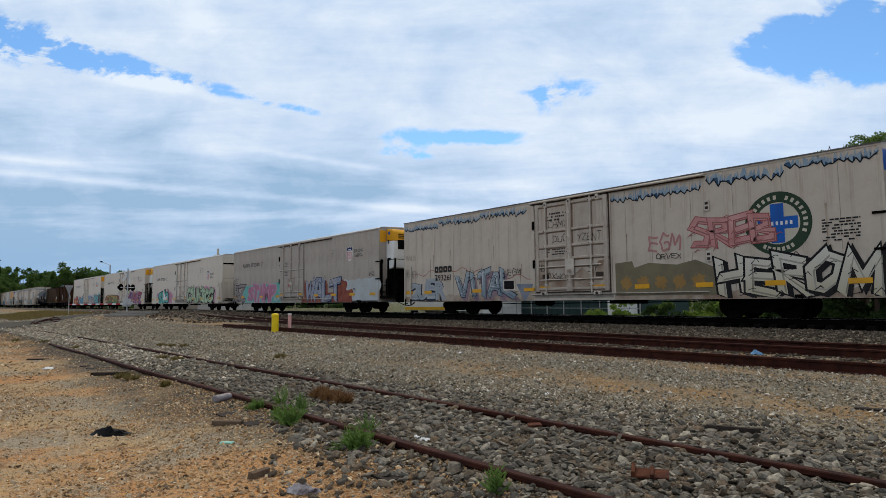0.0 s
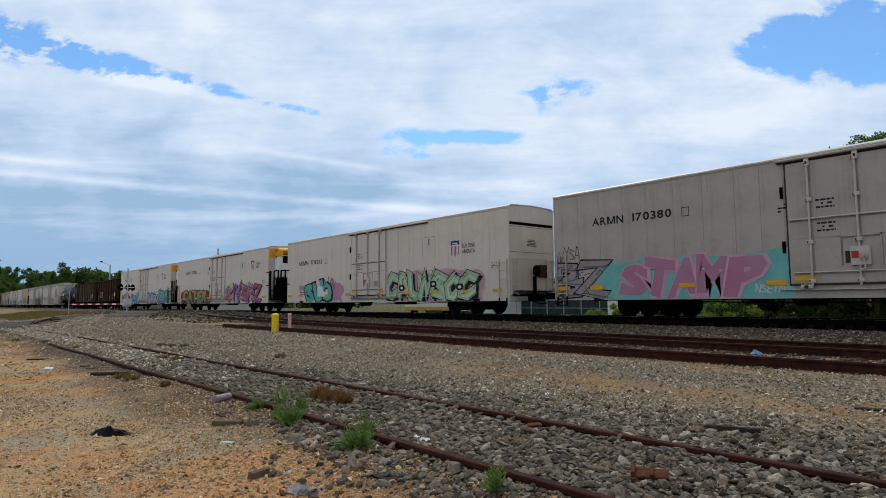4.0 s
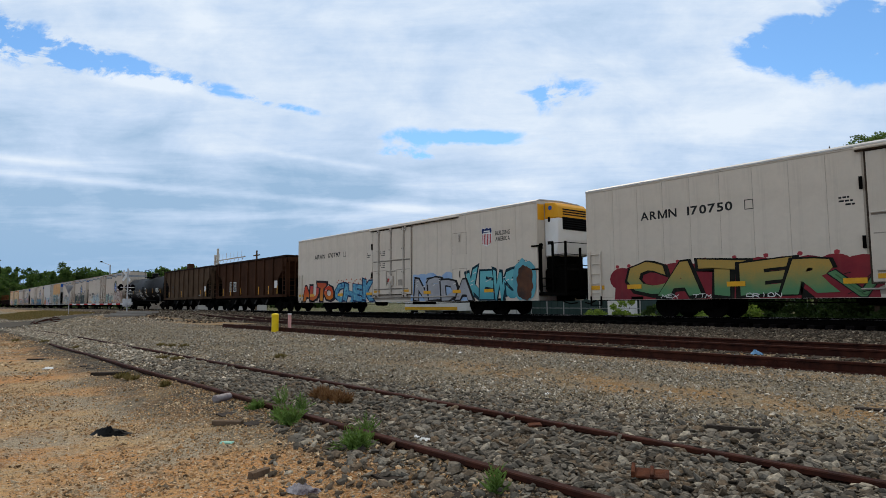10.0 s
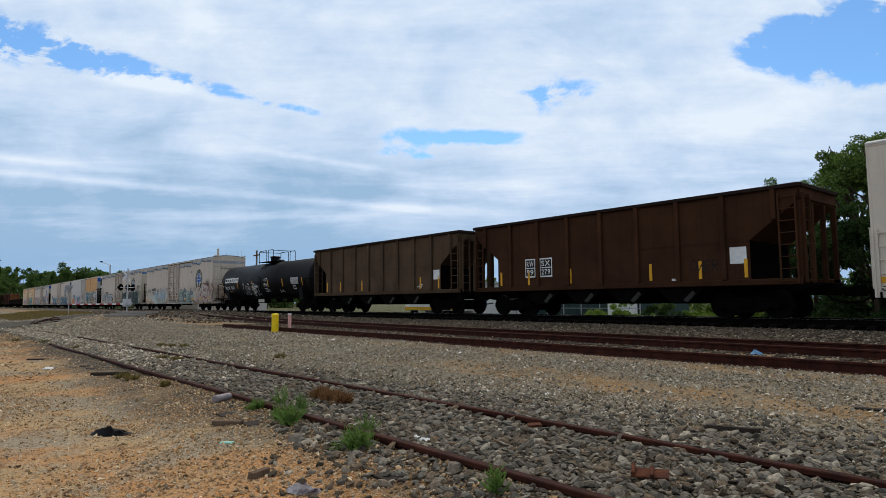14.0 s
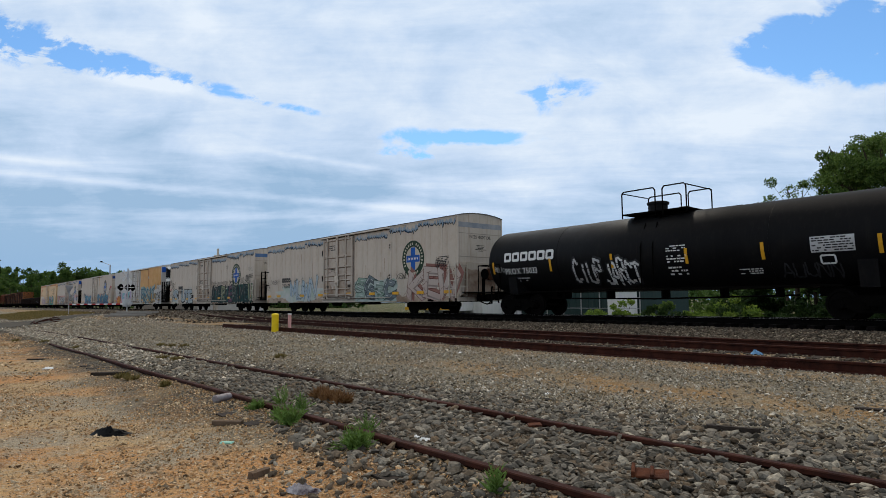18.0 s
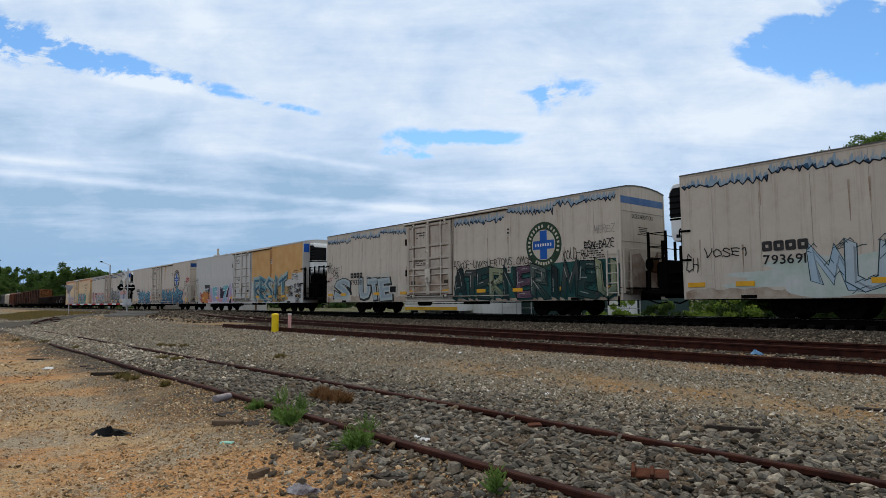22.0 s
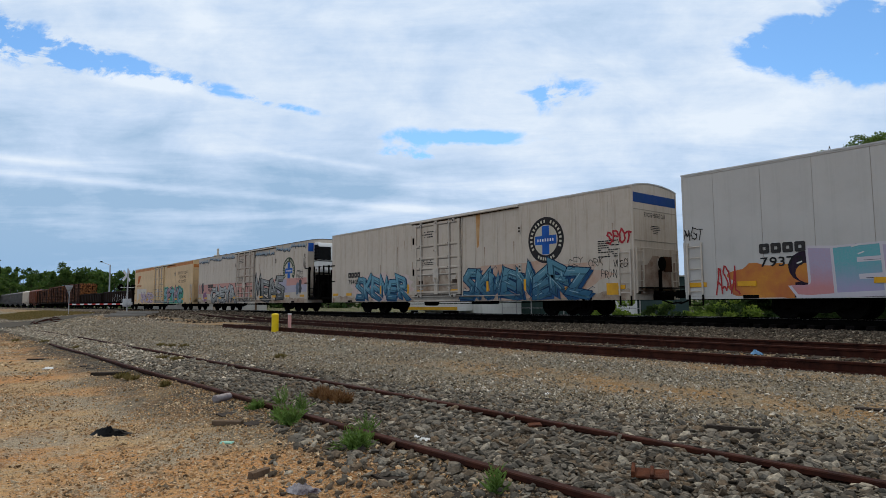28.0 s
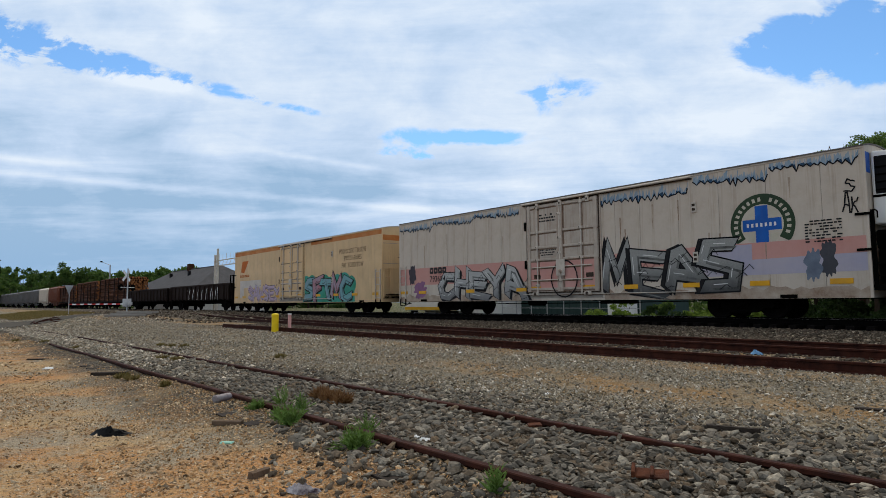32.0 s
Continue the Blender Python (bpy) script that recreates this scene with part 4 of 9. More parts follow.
def unit_end(car, h, way, style):
    """The open platform with the cooling unit, its fuel tank and railings."""
    x = way * h

    def bx(g, a, b, y0, y1, z0, z1, c=0.0):
        return g.box(min(x + way * a, x + way * b), max(x + way * a, x + way * b), y0, y1, z0, z1, c)

    part("end_platform", bx(Geo(), 0.0, 1.55, -1.5, 1.5, 0.86, 1.02), M["black_frame"], car)
    tank = part("fuel_tank", bx(Geo(), 0.1, 1.3, -1.15, 1.3, 1.02, 2.05, 0.12), M["black_frame"], car, "black fuel tank")
    part("tank_step", bx(Geo(), 0.15, 0.7, -1.48, -1.16, 1.25, 1.29), M["truck"], car)
    part("tank_step", bx(Geo(), 0.15, 0.7, -1.48, -1.16, 1.6, 1.64), M["truck"], car)
    u = empty("cooling_unit", pose(x, 0, 0), car)

    def ub(a, b, y0, y1, z0, z1, c=0.0):
        return Geo().box(min(way * a, way * b), max(way * a, way * b), y0, y1, z0, z1, c)

    if style == "armn":
        ring = [(0.0, 2.55), (0.72, 2.62), (0.80, 3.3), (0.80, 4.35), (0.74, 4.86), (0.55, 4.97), (0.0, 4.97)]
        part("housing", Geo().prism([(way * a, z) for a, z in [(0.02, 2.55), (0.70, 2.62), (0.78, 3.3), (0.78, 4.25), (0.02, 4.25)]], -1.06, 1.06, "y"), M["unit_white"], u, "white cooling unit housing", bevel=0.05)
        part("top_cover", Geo().prism([(way * a, z) for a, z in [(0.02, 4.25), (0.78, 4.25), (0.74, 4.78), (0.56, 4.95), (0.02, 4.97)]], -1.06, 1.06, "y"), M["unit_yellow"], u, "yellow top cover", bevel=0.05)
        part("corner_mark", ub(-0.01, 0.012, -HALF_W + 0.02, -1.08, 4.2, 4.9), M["unit_yellow"], u, "faded yellow corner panel")
        grille = part("grille", ub(0.72, 0.80, -0.75, 0.95, 3.75, 4.3), M["grille"], u, "black louvred grille")
        for k in range(5):
            part("louvre", ub(0.79, 0.83, -0.72, 0.92, 3.8 + 0.1 * k, 3.84 + 0.1 * k), M["black_frame"], grille)
        slot = [part("vent_slot", ub(0.70, 0.785, -0.7, 0.9, 4.4 + 0.11 * k, 4.45 + 0.11 * k), M["grille"], u) for k in range(3)]
        part("display", ub(0.2, 0.5, -1.09, -1.05, 3.1, 3.24), M["grille"], u)
        part("vent", ub(0.24, 0.34, -1.09, -1.05, 4.1, 4.32), M["grille"], u)
        part("maker_badge", Geo().lathe((way * 0.35, -1.06, 4.72), (0, -1, 0), [(0, 0.1), (0.012, 0.1)], 16), M["unit_blue"], u, "blue oval badge")
    else:
        part("housing", Geo().prism([(way * a, z) for a, z in [(0.02, 2.75), (0.62, 2.75), (0.72, 2.95), (0.72, 4.65), (0.60, 4.86), (0.02, 4.9)]], -1.08, 1.08, "y"), M["unit_white"], u, "white cooling unit housing", bevel=0.06)
        grille = part("grille", Geo().prism([(way * a, z) for a, z in [(0.10, 3.62), (0.735, 3.62), (0.735, 4.55), (0.60, 4.72), (0.10, 4.74)]], -1.10, -0.1, "y"), M["grille"], u, "black louvred grille", bevel=0.04)
        for k in range(4):
            part("louvre", ub(0.12, 0.74, -1.125, -1.09, 3.72 + 0.22 * k, 3.76 + 0.22 * k), M["truck"], grille)
        part("trim_band", ub(0.04, 0.735, -1.09, 1.09, 3.53, 3.60), M["black_frame"], u, "black trim band")
        part("maker_badge", ub(0.73, 0.742, 0.25, 0.6, 3.95, 4.3), M["black_frame"], u)
        part("corner_mark", ub(-0.01, 0.014, -HALF_W + 0.02, -1.1, 4.25, 4.85), M["unit_blue"], u, "blue corner panel")
        for y in (0.1, 0.3, 0.5):
            part("vent", ub(0.70, 0.735, y, y + 0.12, 2.95, 3.05), M["grille"], u)
        part("display", ub(0.35, 0.5, -1.10, -1.06, 2.88, 3.0), M["grille"], u)
    # lower machinery and railings
    part("machinery", bx(Geo(), 0.02, 0.5, -0.95, 0.95, 2.05, 2.6, 0.04), M["truck"], car)
    r = empty("railing", pose(0, 0, 0), car)
    for a, y in ((0.08, -1.42), (0.75, -1.42), (1.45, -1.42), (1.45, -0.45), (1.45, 0.45), (1.45, 1.42), (0.75, 1.42)):
        part("railing_post", bx(Geo(), a - 0.04, a + 0.04, y - 0.04, y + 0.04, 1.0, 3.15 if (a < 1.4 or abs(y) > 1) else 2.9), M["black_frame"], r)
    g = Geo()
    for z in (2.15, 2.6, 3.1):
        g.pipe([(x + way * 0.75, -1.42, z), (x + way * 1.45, -1.42, z), (x + way * 1.45, 1.42, z), (x + way * 0.75, 1.42, z)], 0.018)
    part("handrail", g, M["black_frame"], r)
    g = Geo().pipe([(x + way * 0.05, -1.5, 1.1), (x + way * 0.05, -1.5, 3.05), (x + way * 0.13, -1.46, 3.15), (x + way * 0.2, -1.42, 3.1), (x + way * 0.2, -1.42, 2.9)], 0.022)
    part("grab_iron", g, M["black_frame"], car)
    for z in (1.98, 3.0):
        part("railing_bracket", Geo().box(min(x - way * 0.3, x + way * 0.1), max(x - way * 0.3, x + way * 0.1), -HALF_W - 0.05, -HALF_W, z, z + 0.07), M["black_frame"], car)


def side_furniture(car, X, h, unit, style, shift):
    """Ladders, reflectors and jacking pads along the side sill."""
    x0 = h - 0.62 if unit < 0 else -h + 0.12
    ladder(car, x0, x0 + 0.5, -HALF_W, 0.82, 2.55, 5, M["armn_panel"] if style == "armn" else M["rod"])
    sx = h - 0.37 if unit < 0 else -h + 0.37
    part("sill_step", Geo().box(sx - 0.26, sx - 0.22, -HALF_W - 0.06, -HALF_W, 0.45, 0.8).box(sx + 0.22, sx + 0.26, -HALF_W - 0.06, -HALF_W, 0.45, 0.8).box(sx - 0.26, sx + 0.26, -HALF_W - 0.08, -HALF_W, 0.43, 0.47), M["truck"], car)
    xs = (0.15, 1.8, 5.6, 9.0 + shift, 14.6, 17.0, 19.3, 21.6)
    for k, v in enumerate(xs):
        if style == "plain" and 2 <= k <= 5:
            part("reflector", Geo().box(X(v), X(v) + 0.13, -HALF_W - 0.03, -HALF_W, 1.1, 1.6), M["reflector"], car)
        else:
            part("reflector", Geo().box(X(v), X(v) + 0.6, -HALF_W - 0.03, -HALF_W, 1.06, 1.22), M["reflector"], car)
    for v in (2.2, 2 * h - 2.2):
        part("jacking_pad", Geo().box(X(v) - 0.25, X(v) + 0.25, -HALF_W - 0.01, -1.3, 0.66, 0.77), M["black_frame"], car)
    # service hatch outlines to the right of the door
    if style == "armn":
        for z0, z1 in ((2.98, 4.06), (1.30, 2.26)):
            a, b = X(16.97 + shift), X(18.02 + shift)
            hatch = part("service_hatch", Geo().box(a, b, -HALF_W - 0.006, -HALF_W, z0, z1), M["armn_panel"], car)
            part("hatch_gap", Geo().box(a, b, -HALF_W - 0.008, -HALF_W, z1, z1 + 0.018).box(a - 0.016, a, -HALF_W - 0.008, -HALF_W, z0, z1).box(b, b + 0.016, -HALF_W - 0.008, -HALF_W, z0, z1), M["seam"], hatch)
            lat = part("hatch_latch", Geo().box(a + 0.50, a + 0.64, -HALF_W - 0.035, -HALF_W - 0.006, z1 - 0.46, z1 - 0.06, 0.015), M["rod_light"], hatch)
            part("latch_slot", Geo().box(a + 0.545, a + 0.595, -HALF_W - 0.04, -HALF_W - 0.034, z1 - 0.42, z1 - 0.1), M["door_seal"], lat)
    else:
        # the latches at the end of the upper track, above and below
        for z in (3.66, 1.92):
            lat = part("track_latch", Geo().box(X(17.41 + shift), X(17.60 + shift), -HALF_W - 0.05, -HALF_W, z, z + 0.36, 0.02), M["rod_light"], car)
            for dz in (0.06, 0.21):
                part("latch_slot", Geo().box(X(17.45 + shift), X(17.56 + shift), -HALF_W - 0.056, -HALF_W - 0.048, z + dz, z + dz + 0.09), M["door_seal"], lat)




CARS = {}
CARS[1] = reefer_car(1, -27.82, -5.23, "old", 1, "weathered white refrigerator car with a painted mountain stripe and graffiti")
CARS[2] = reefer_car(2, -52.95, -30.4, "armn", 1, "grimy white refrigerator car with a shield emblem and faded graffiti")
CARS[3] = reefer_car(3, -78.33, -55.68, "armn", -1, "white refrigerator car with a shield emblem and pale green graffiti")
CARS[4] = reefer_car(4, -104.4, -81.75, "armn", 1, "clean white refrigerator car with red and purple graffiti")
CARS[5] = reefer_car(5, -129.75, -107.1, "armn", 1, "clean white refrigerator car with orange and blue graffiti")
CARS[9] = reefer_car(9, -205.13, -182.45, "old", -1, "white refrigerator car with a mountain stripe and brown lettering graffiti")
CARS[10] = reefer_car(10, -230.40, -207.68, "old", -1, "white refrigerator car with a mountain stripe and dark green graffiti")
CARS[11] = reefer_car(11, -256.6, -233.9, "gray", 1, "half grey, half orange refrigerator car with bright graffiti")
CARS[12] = reefer_car(12, -281.25, -258.66, "plain", -1, "cream white refrigerator car with a round emblem and blue graffiti")
CARS[13] = reefer_car(13, -307.42, -284.78, "old", 1, "white refrigerator car with a pink band and black and silver graffiti")
CARS[14] = reefer_car(14, -331.78, -309.2, "tan", -1, "tan refrigerator car with an orange top stripe and green graffiti")

# the second car has not been washed for years
for ob in CARS[2][0].children_recursive:
    for slot in ob.material_slots:
        if slot.material == M["armn_panel"]:
            ob.data.materials[0] = M["dirty_panel"]


def brake_gear(car, h, zc=0.0):
    for way in (-1, 1):
        coupler(car, way * (h + 0.15), way)


def coal_hopper(left, right, mat, label, ribs, spine=0.0):
    """An open-top hopper with outside stakes, sloped end sheets and open ends."""
    car, h = car_root("hopper_car", left, right, label)
    W, Z0, Z1 = 1.55, 1.28, 4.14
    inset = 1.55
    side_ring = [(-h + inset, Z0), (h - inset, Z0), (h - inset, 2.55), (h, 3.72), (h, Z1), (-h, Z1), (-h, 3.72), (-h + inset, 2.55)]
    for s in (-1, 1):
        y0, y1 = s * W, s * (W - 0.012)
        part("side_sheet", Geo().prism(side_ring, min(y0, y1), max(y0, y1), "y"), mat, car)
        n = ribs
        y2 = s * (W + 0.11)
        for k in range(n):
            x = -h + 0.75 + (2 * h - 1.5) * k / (n - 1)
            zlo = Z0 if abs(x) < h - inset else 2.55 + (abs(x) - h + inset) * 0.75
            part("stake", Geo().box(x - 0.08, x + 0.08, min(s * W, y2), max(s * W, y2), zlo, Z1 - 0.05, 0.02), mat, car)
            rv = Geo()
            for j in range(4):
                for d in (-0.13, 0.13):
                    rv.lathe((x + d, s * W, Z1 - 0.35 - 0.16 * j), (0, s, 0), [(0, 0.022), (0.015, 0.015)], 6)
            part("rivet", rv, mat, car, kind="stuff")
        part("top_chord", Geo().box(-h - 0.04, h + 0.04, min(s * (W - 0.06), s * (W + 0.12)), max(s * (W - 0.06), s * (W + 0.12)), Z1 - 0.06, Z1 + 0.07, 0.02), M["gondola"], car)
        part("side_sill", Geo().box(-h, h, min(s * (W - 0.12), s * (W + 0.06)), max(s * (W - 0.12), s * (W + 0.06)), Z0 - 0.2, Z0, 0.02), mat, car)
        part("weld_line", Geo().box(-h + inset, h - inset, min(s * W, s * (W + 0.012)), max(s * W, s * (W + 0.012)), 2.52, 2.56), mat, car)
    for way in (-1, 1):
        e = lambda a: way * a
        part("slope_sheet", Geo().prism([(e(h), 3.74), (e(h), 3.70), (e(h - 3.2), 1.3), (e(h - 3.2), 1.34)], -W + 0.02, W - 0.02, "y"), mat, car)
        part("end_sheet", Geo().box(min(e(h - 0.012), e(h)), max(e(h - 0.012), e(h)), -W, W, 3.68, Z1), mat, car)
        part("top_chord", Geo().box(min(e(h - 0.05), e(h + 0.08)), max(e(h - 0.05), e(h + 0.08)), -W, W, Z1 - 0.06, Z1 + 0.07, 0.02), M["gondola"], car)
        for y in (-W + 0.06, -0.5, 0.5, W - 0.06):
            part("end_post", Geo().box(min(e(h - 0.14), e(h)), max(e(h - 0.14), e(h)), y - 0.06, y + 0.06, 1.1, 3.75), mat, car)
        part("end_sill", Geo().box(min(e(h - 0.3), e(h + 0.06)), max(e(h - 0.3), e(h + 0.06)), -W, W, 0.95, 1.15, 0.02), M["black_frame"], car)
        part("bulkhead", Geo().box(min(e(h - 1.6), e(h - 1.56)), max(e(h - 1.6), e(h - 1.56)), -W + 0.1, W - 0.1, 1.1, 2.6), M["black_frame"], car)
        end_ladder(car, e(h), way, -W + 0.15, -W + 0.6, 1.1, 3.9, 8, mat)
        ladder(car, min(e(h - 0.6), e(h - 0.1)), max(e(h - 0.6), e(h - 0.1)), -W - 0.02, 1.1, 3.9, 8, mat)
        part("grab_iron", Geo().pipe([(e(h - 0.1), -W - 0.03, 1.2), (e(h - 0.1), -W - 0.03, 3.6)], 0.02), mat, car)
        truck(car, e(h - 1.95))
    g = Geo().box(-h - 0.4, h + 0.4, -0.3, 0.3, 0.75, 1.1)
    part("centre_sill", g, M["black_frame"], car)
    for k in range(4):
        x = -h + 4.1 + k * (2 * h - 8.2) / 3
        for s in (-1, 1):
            part("hopper_chute", Geo().prism([(x - 1.0, 1.1), (x + 1.0, 1.1), (x + 0.28, 0.5), (x - 0.28, 0.5)], s * 0.8 - 0.65, s * 0.8 + 0.65, "y"), M["truck"], car)
            part("chute_door_frame", Geo().prism([(x + 0.3, 0.55), (x + 0.62, 0.85), (x + 0.5, 0.95), (x + 0.15, 0.62)], s * 1.48 - 0.02, s * 1.48 + 0.02, "y"), M["chute_frame"], car)
    for x in (-h + 1.7, -h + 3.4, -1.6, 2.1, h - 3.3, h - 1.75):
        part("reflector", Geo().box(x, x + 0.11, -W - 0.012, -W, 1.34, 1.95), M["reflector"], car)
    brake_gear(car, h)
    return car, h


def tank_car(left, right, label):
    car, h = car_root("tank_car", left, right, label)
    R, zc = 1.47, 2.47
    cap = [(-h + 0.62 * (1 - math.cos(a)), R * math.sin(a)) for a in [0.04, 0.25, 0.5, 0.75, 1.0, 1.25, 1.45]]
    prof = cap + [(-h + 0.62, R), (-3, R), (-2.98, R + 0.012), (-0.02, R + 0.012), (0.02, R + 0.012), (2.98, R + 0.012), (3, R), (h - 0.62, R)] + [(-a, r) for a, r in cap[::-1]]
    part("tank_shell", Geo().lathe((0, 0, zc), (1, 0, 0), prof, 56), M["tank_black"], car, "glossy black cylindrical tank", smooth=True)
    for x in (-h + 0.62, -h + 4.6, h - 4.6, h - 0.62):
        part("weld_ring", Geo().lathe((x, 0, zc), (1, 0, 0), [(-0.012, R), (-0.008, R + 0.006), (0.008, R + 0.006), (0.012, R)], 56), M["tank_black"], car)
    for way in (-1, 1):
        e = lambda a: way * a
        part("stub_sill", Geo().box(min(e(h - 3.6), e(h + 0.35)), max(e(h - 3.6), e(h + 0.35)), -0.3, 0.3, 0.72, 1.12), M["black_frame"], car)
        part("saddle", Geo().prism([(-1.3, 0.95), (1.3, 0.95), (1.42, 1.75), (1.0, 1.45), (0, 1.15), (-1.0, 1.45), (-1.42, 1.75)], e(h - 1.95) - 0.25, e(h - 1.95) + 0.25), M["tank_black"], car)
        part("end_platform", Geo().box(min(e(h - 0.35), e(h + 0.3)), max(e(h - 0.35), e(h + 0.3)), -1.4, 1.4, 1.05, 1.1), M["black_frame"], car)
        part("handrail", Geo().pipe([(e(h - 1.2), -1.45, 1.1), (e(h - 1.2), -1.45, 2.35), (e(h + 0.28), -1.45, 2.35), (e(h + 0.28), 1.45, 2.35), (e(h - 1.2), 1.45, 2.35), (e(h - 1.2), 1.45, 1.1)], 0.024), M["black_frame"], car)
        part("railing_post", Geo().bar((e(h + 0.28), -1.45, 1.0), (e(h + 0.28), -1.45, 2.35), 0.024), M["black_frame"], car)
        part("railing_post", Geo().bar((e(h + 0.28), 1.45, 1.0), (e(h + 0.28), 1.45, 2.35), 0.024), M["black_frame"], car)
        ladder(car, min(e(h - 1.1), e(h - 0.65)), max(e(h - 1.1), e(h - 0.65)), -1.42, 0.55, 1.3, 3, M["black_frame"], "sill_step")
        truck(car, e(h - 1.95))
    part("running_board", Geo().box(-h + 2.6, h - 2.6, -1.5, -1.32, 1.0, 1.06), M["black_frame"], car)
    part("running_board", Geo().box(-h + 2.6, h - 2.6, 1.32, 1.5, 1.0, 1.06), M["black_frame"], car)
    part("brake_rod", Geo().pipe([(-5, -1.0, 0.75), (0, -1.05, 0.68), (5, -1.0, 0.75)], 0.03), M["truck"], car)
    for x in (-4.2, -2.0, 0.4, 2.6, 4.4):
        part("bracket", Geo().box(x - 0.04, x + 0.04, -1.2, -0.7, 0.7, 1.05), M["black_frame"], car)
    top = zc + R
    part("walkway", Geo().box(-1.35, 1.35, -0.95, 0.95, top + 0.02, top + 0.07), M["black_frame"], car)
    man = part("manway", Geo().lathe((-0.35, 0, top - 0.05), (0, 0, 1), [(0, 0.36), (0.48, 0.36), (0.48, 0.42), (0.56, 0.42), (0.6, 0.3)], 24), M["tank_black"], car, smooth=True)
    part("valve_housing", Geo().lathe((0.75, 0.0, top - 0.05), (0, 0, 1), [(0, 0.3), (0.18, 0.3), (0.26, 0.2)], 16), M["tank_black"], car)
    for y in (-0.95, 0.95):
        for x0, x1 in ((-1.35, 0.1), (0.4, 1.35)):
            part("handrail", Geo().pipe([(x0, y, top - 0.1), (x0, y, top + 0.85), (x0 + 0.08, y, top + 0.95), (x1 - 0.08, y, top + 0.95), (x1, y, top + 0.85), (x1, y, top - 0.1)], 0.026), M["black_frame"], car)
    part("handrail", Geo().pipe([(-1.35, -0.95, top + 0.9), (-1.35, 0.95, top + 0.9)], 0.024), M["black_frame"], car)
    part("handrail", Geo().pipe([(1.35, -0.95, top + 0.9), (1.35, 0.95, top + 0.9)], 0.024), M["black_frame"], car)
    part("side_ladder", Geo().pipe([(-0.25, -1.1, top - 0.4), (-0.25, -1.52, 2.6), (-0.25, -1.5, 1.05)], 0.022).pipe([(0.25, -1.1, top - 0.4), (0.25, -1.52, 2.6), (0.25, -1.5, 1.05)], 0.022), M["black_frame"], car)
    brake_gear(car, h)
    return car, h


def gondola_car(left, right, mat, label, zt):
    car, h = car_root("gondola_car", left, right, label)
    W = 1.5
    for s in (-1, 1):
        part("side_wall", Geo().box(-h, h, min(s * W, s * (W - 0.05)), max(s * W, s * (W - 0.05)), 1.0, zt), mat, car)
        part("top_chord", Geo().box(-h, h, min(s * (W + 0.08), s * (W - 0.08)), max(s * (W + 0.08), s * (W - 0.08)), zt - 0.1, zt + 0.05, 0.02), mat, car)
        for k in range(14):
            x = -h + 0.3 + (2 * h - 0.6) * k / 13
            part("stake", Geo().box(x - 0.07, x + 0.07, min(s * W, s * (W + 0.1)), max(s * W, s * (W + 0.1)), 0.95, zt - 0.1, 0.02), mat, car)
    for way in (-1, 1):
        part("end_wall", Geo().box(min(way * h, way * (h - 0.06)), max(way * h, way * (h - 0.06)), -W, W, 1.0, zt), mat, car)
        truck(car, way * (h - 2.2))
        ladder(car, min(way * (h - 0.6), way * (h - 0.1)), max(way * (h - 0.6), way * (h - 0.1)), -W - 0.1, 0.9, 2.2, 4, mat)
    part("floor", Geo().box(-h, h, -W, W, 0.95, 1.05), M["black_frame"], car)
    part("centre_sill", Geo().box(-h - 0.4, h + 0.4, -0.3, 0.3, 0.6, 0.95), M["black_frame"], car)
    brake_gear(car, h)
    return car, h


LOG_MESH = {}


def log_mesh(r, length):
    key = (round(r, 2), round(length, 1))
    if key not in LOG_MESH:
        g = Geo().lathe((0, 0, 0), (1, 0, 0), [(-length / 2, r * 0.95), (-length / 4, r * 1.03), (0, r), (length / 4, r * 0.97), (length / 2, r * 0.9)], 9)
        me = g.mesh("log", True)
        me.materials.append(M["log"])
        me.materials.append(M["log_end"])
        for p in me.polygons[-2:]:
            p.material_index = 1
        LOG_MESH[key] = me
    return LOG_MESH[key]


def log_car(left, right, label, stack_top=4.4, seed=1):
    car, h = car_root("log_car", left, right, label)
    rnd = random.Random(seed)
    part("deck", Geo().box(-h, h, -1.4, 1.4, 0.95, 1.2), M["gondola"], car)
    part("centre_sill", Geo().box(-h - 0.4, h + 0.4, -0.3, 0.3, 0.6, 0.95), M["black_frame"], car)
    n = 3
    seg = (2 * h - 0.6) / n
    for k in range(n):
        xc = -h + 0.3 + seg * (k + 0.5)
        for dx in (-0.3, 0.3):
            for s in (-1, 1):
                part("stake", Geo().box(xc + dx * seg - 0.06, xc + dx * seg + 0.06, s * 1.45 - 0.06, s * 1.45 + 0.06, 1.0, stack_top - 0.15), M["gondola"], car)
        z = 1.36
        row = 0
        while z < stack_top:
            y = -1.2 + (0.12 if row % 2 else 0)
            while y < 1.3:
                r = rnd.choice((0.13, 0.15, 0.18))
                part("log", log_mesh(r, seg * 0.94), None, car, at=pose(xc + rnd.uniform(-0.25, 0.25), y, z + rnd.uniform(-0.03, 0.03), rnd.uniform(0, 180), rnd.uniform(-1, 1), rnd.uniform(-1, 1)))
                y += 2 * r + 0.02
            z += 0.29
            row += 1
    for way in (-1, 1):
        truck(car, way * (h - 2.0))
    brake_gear(car, h)
    return car, h


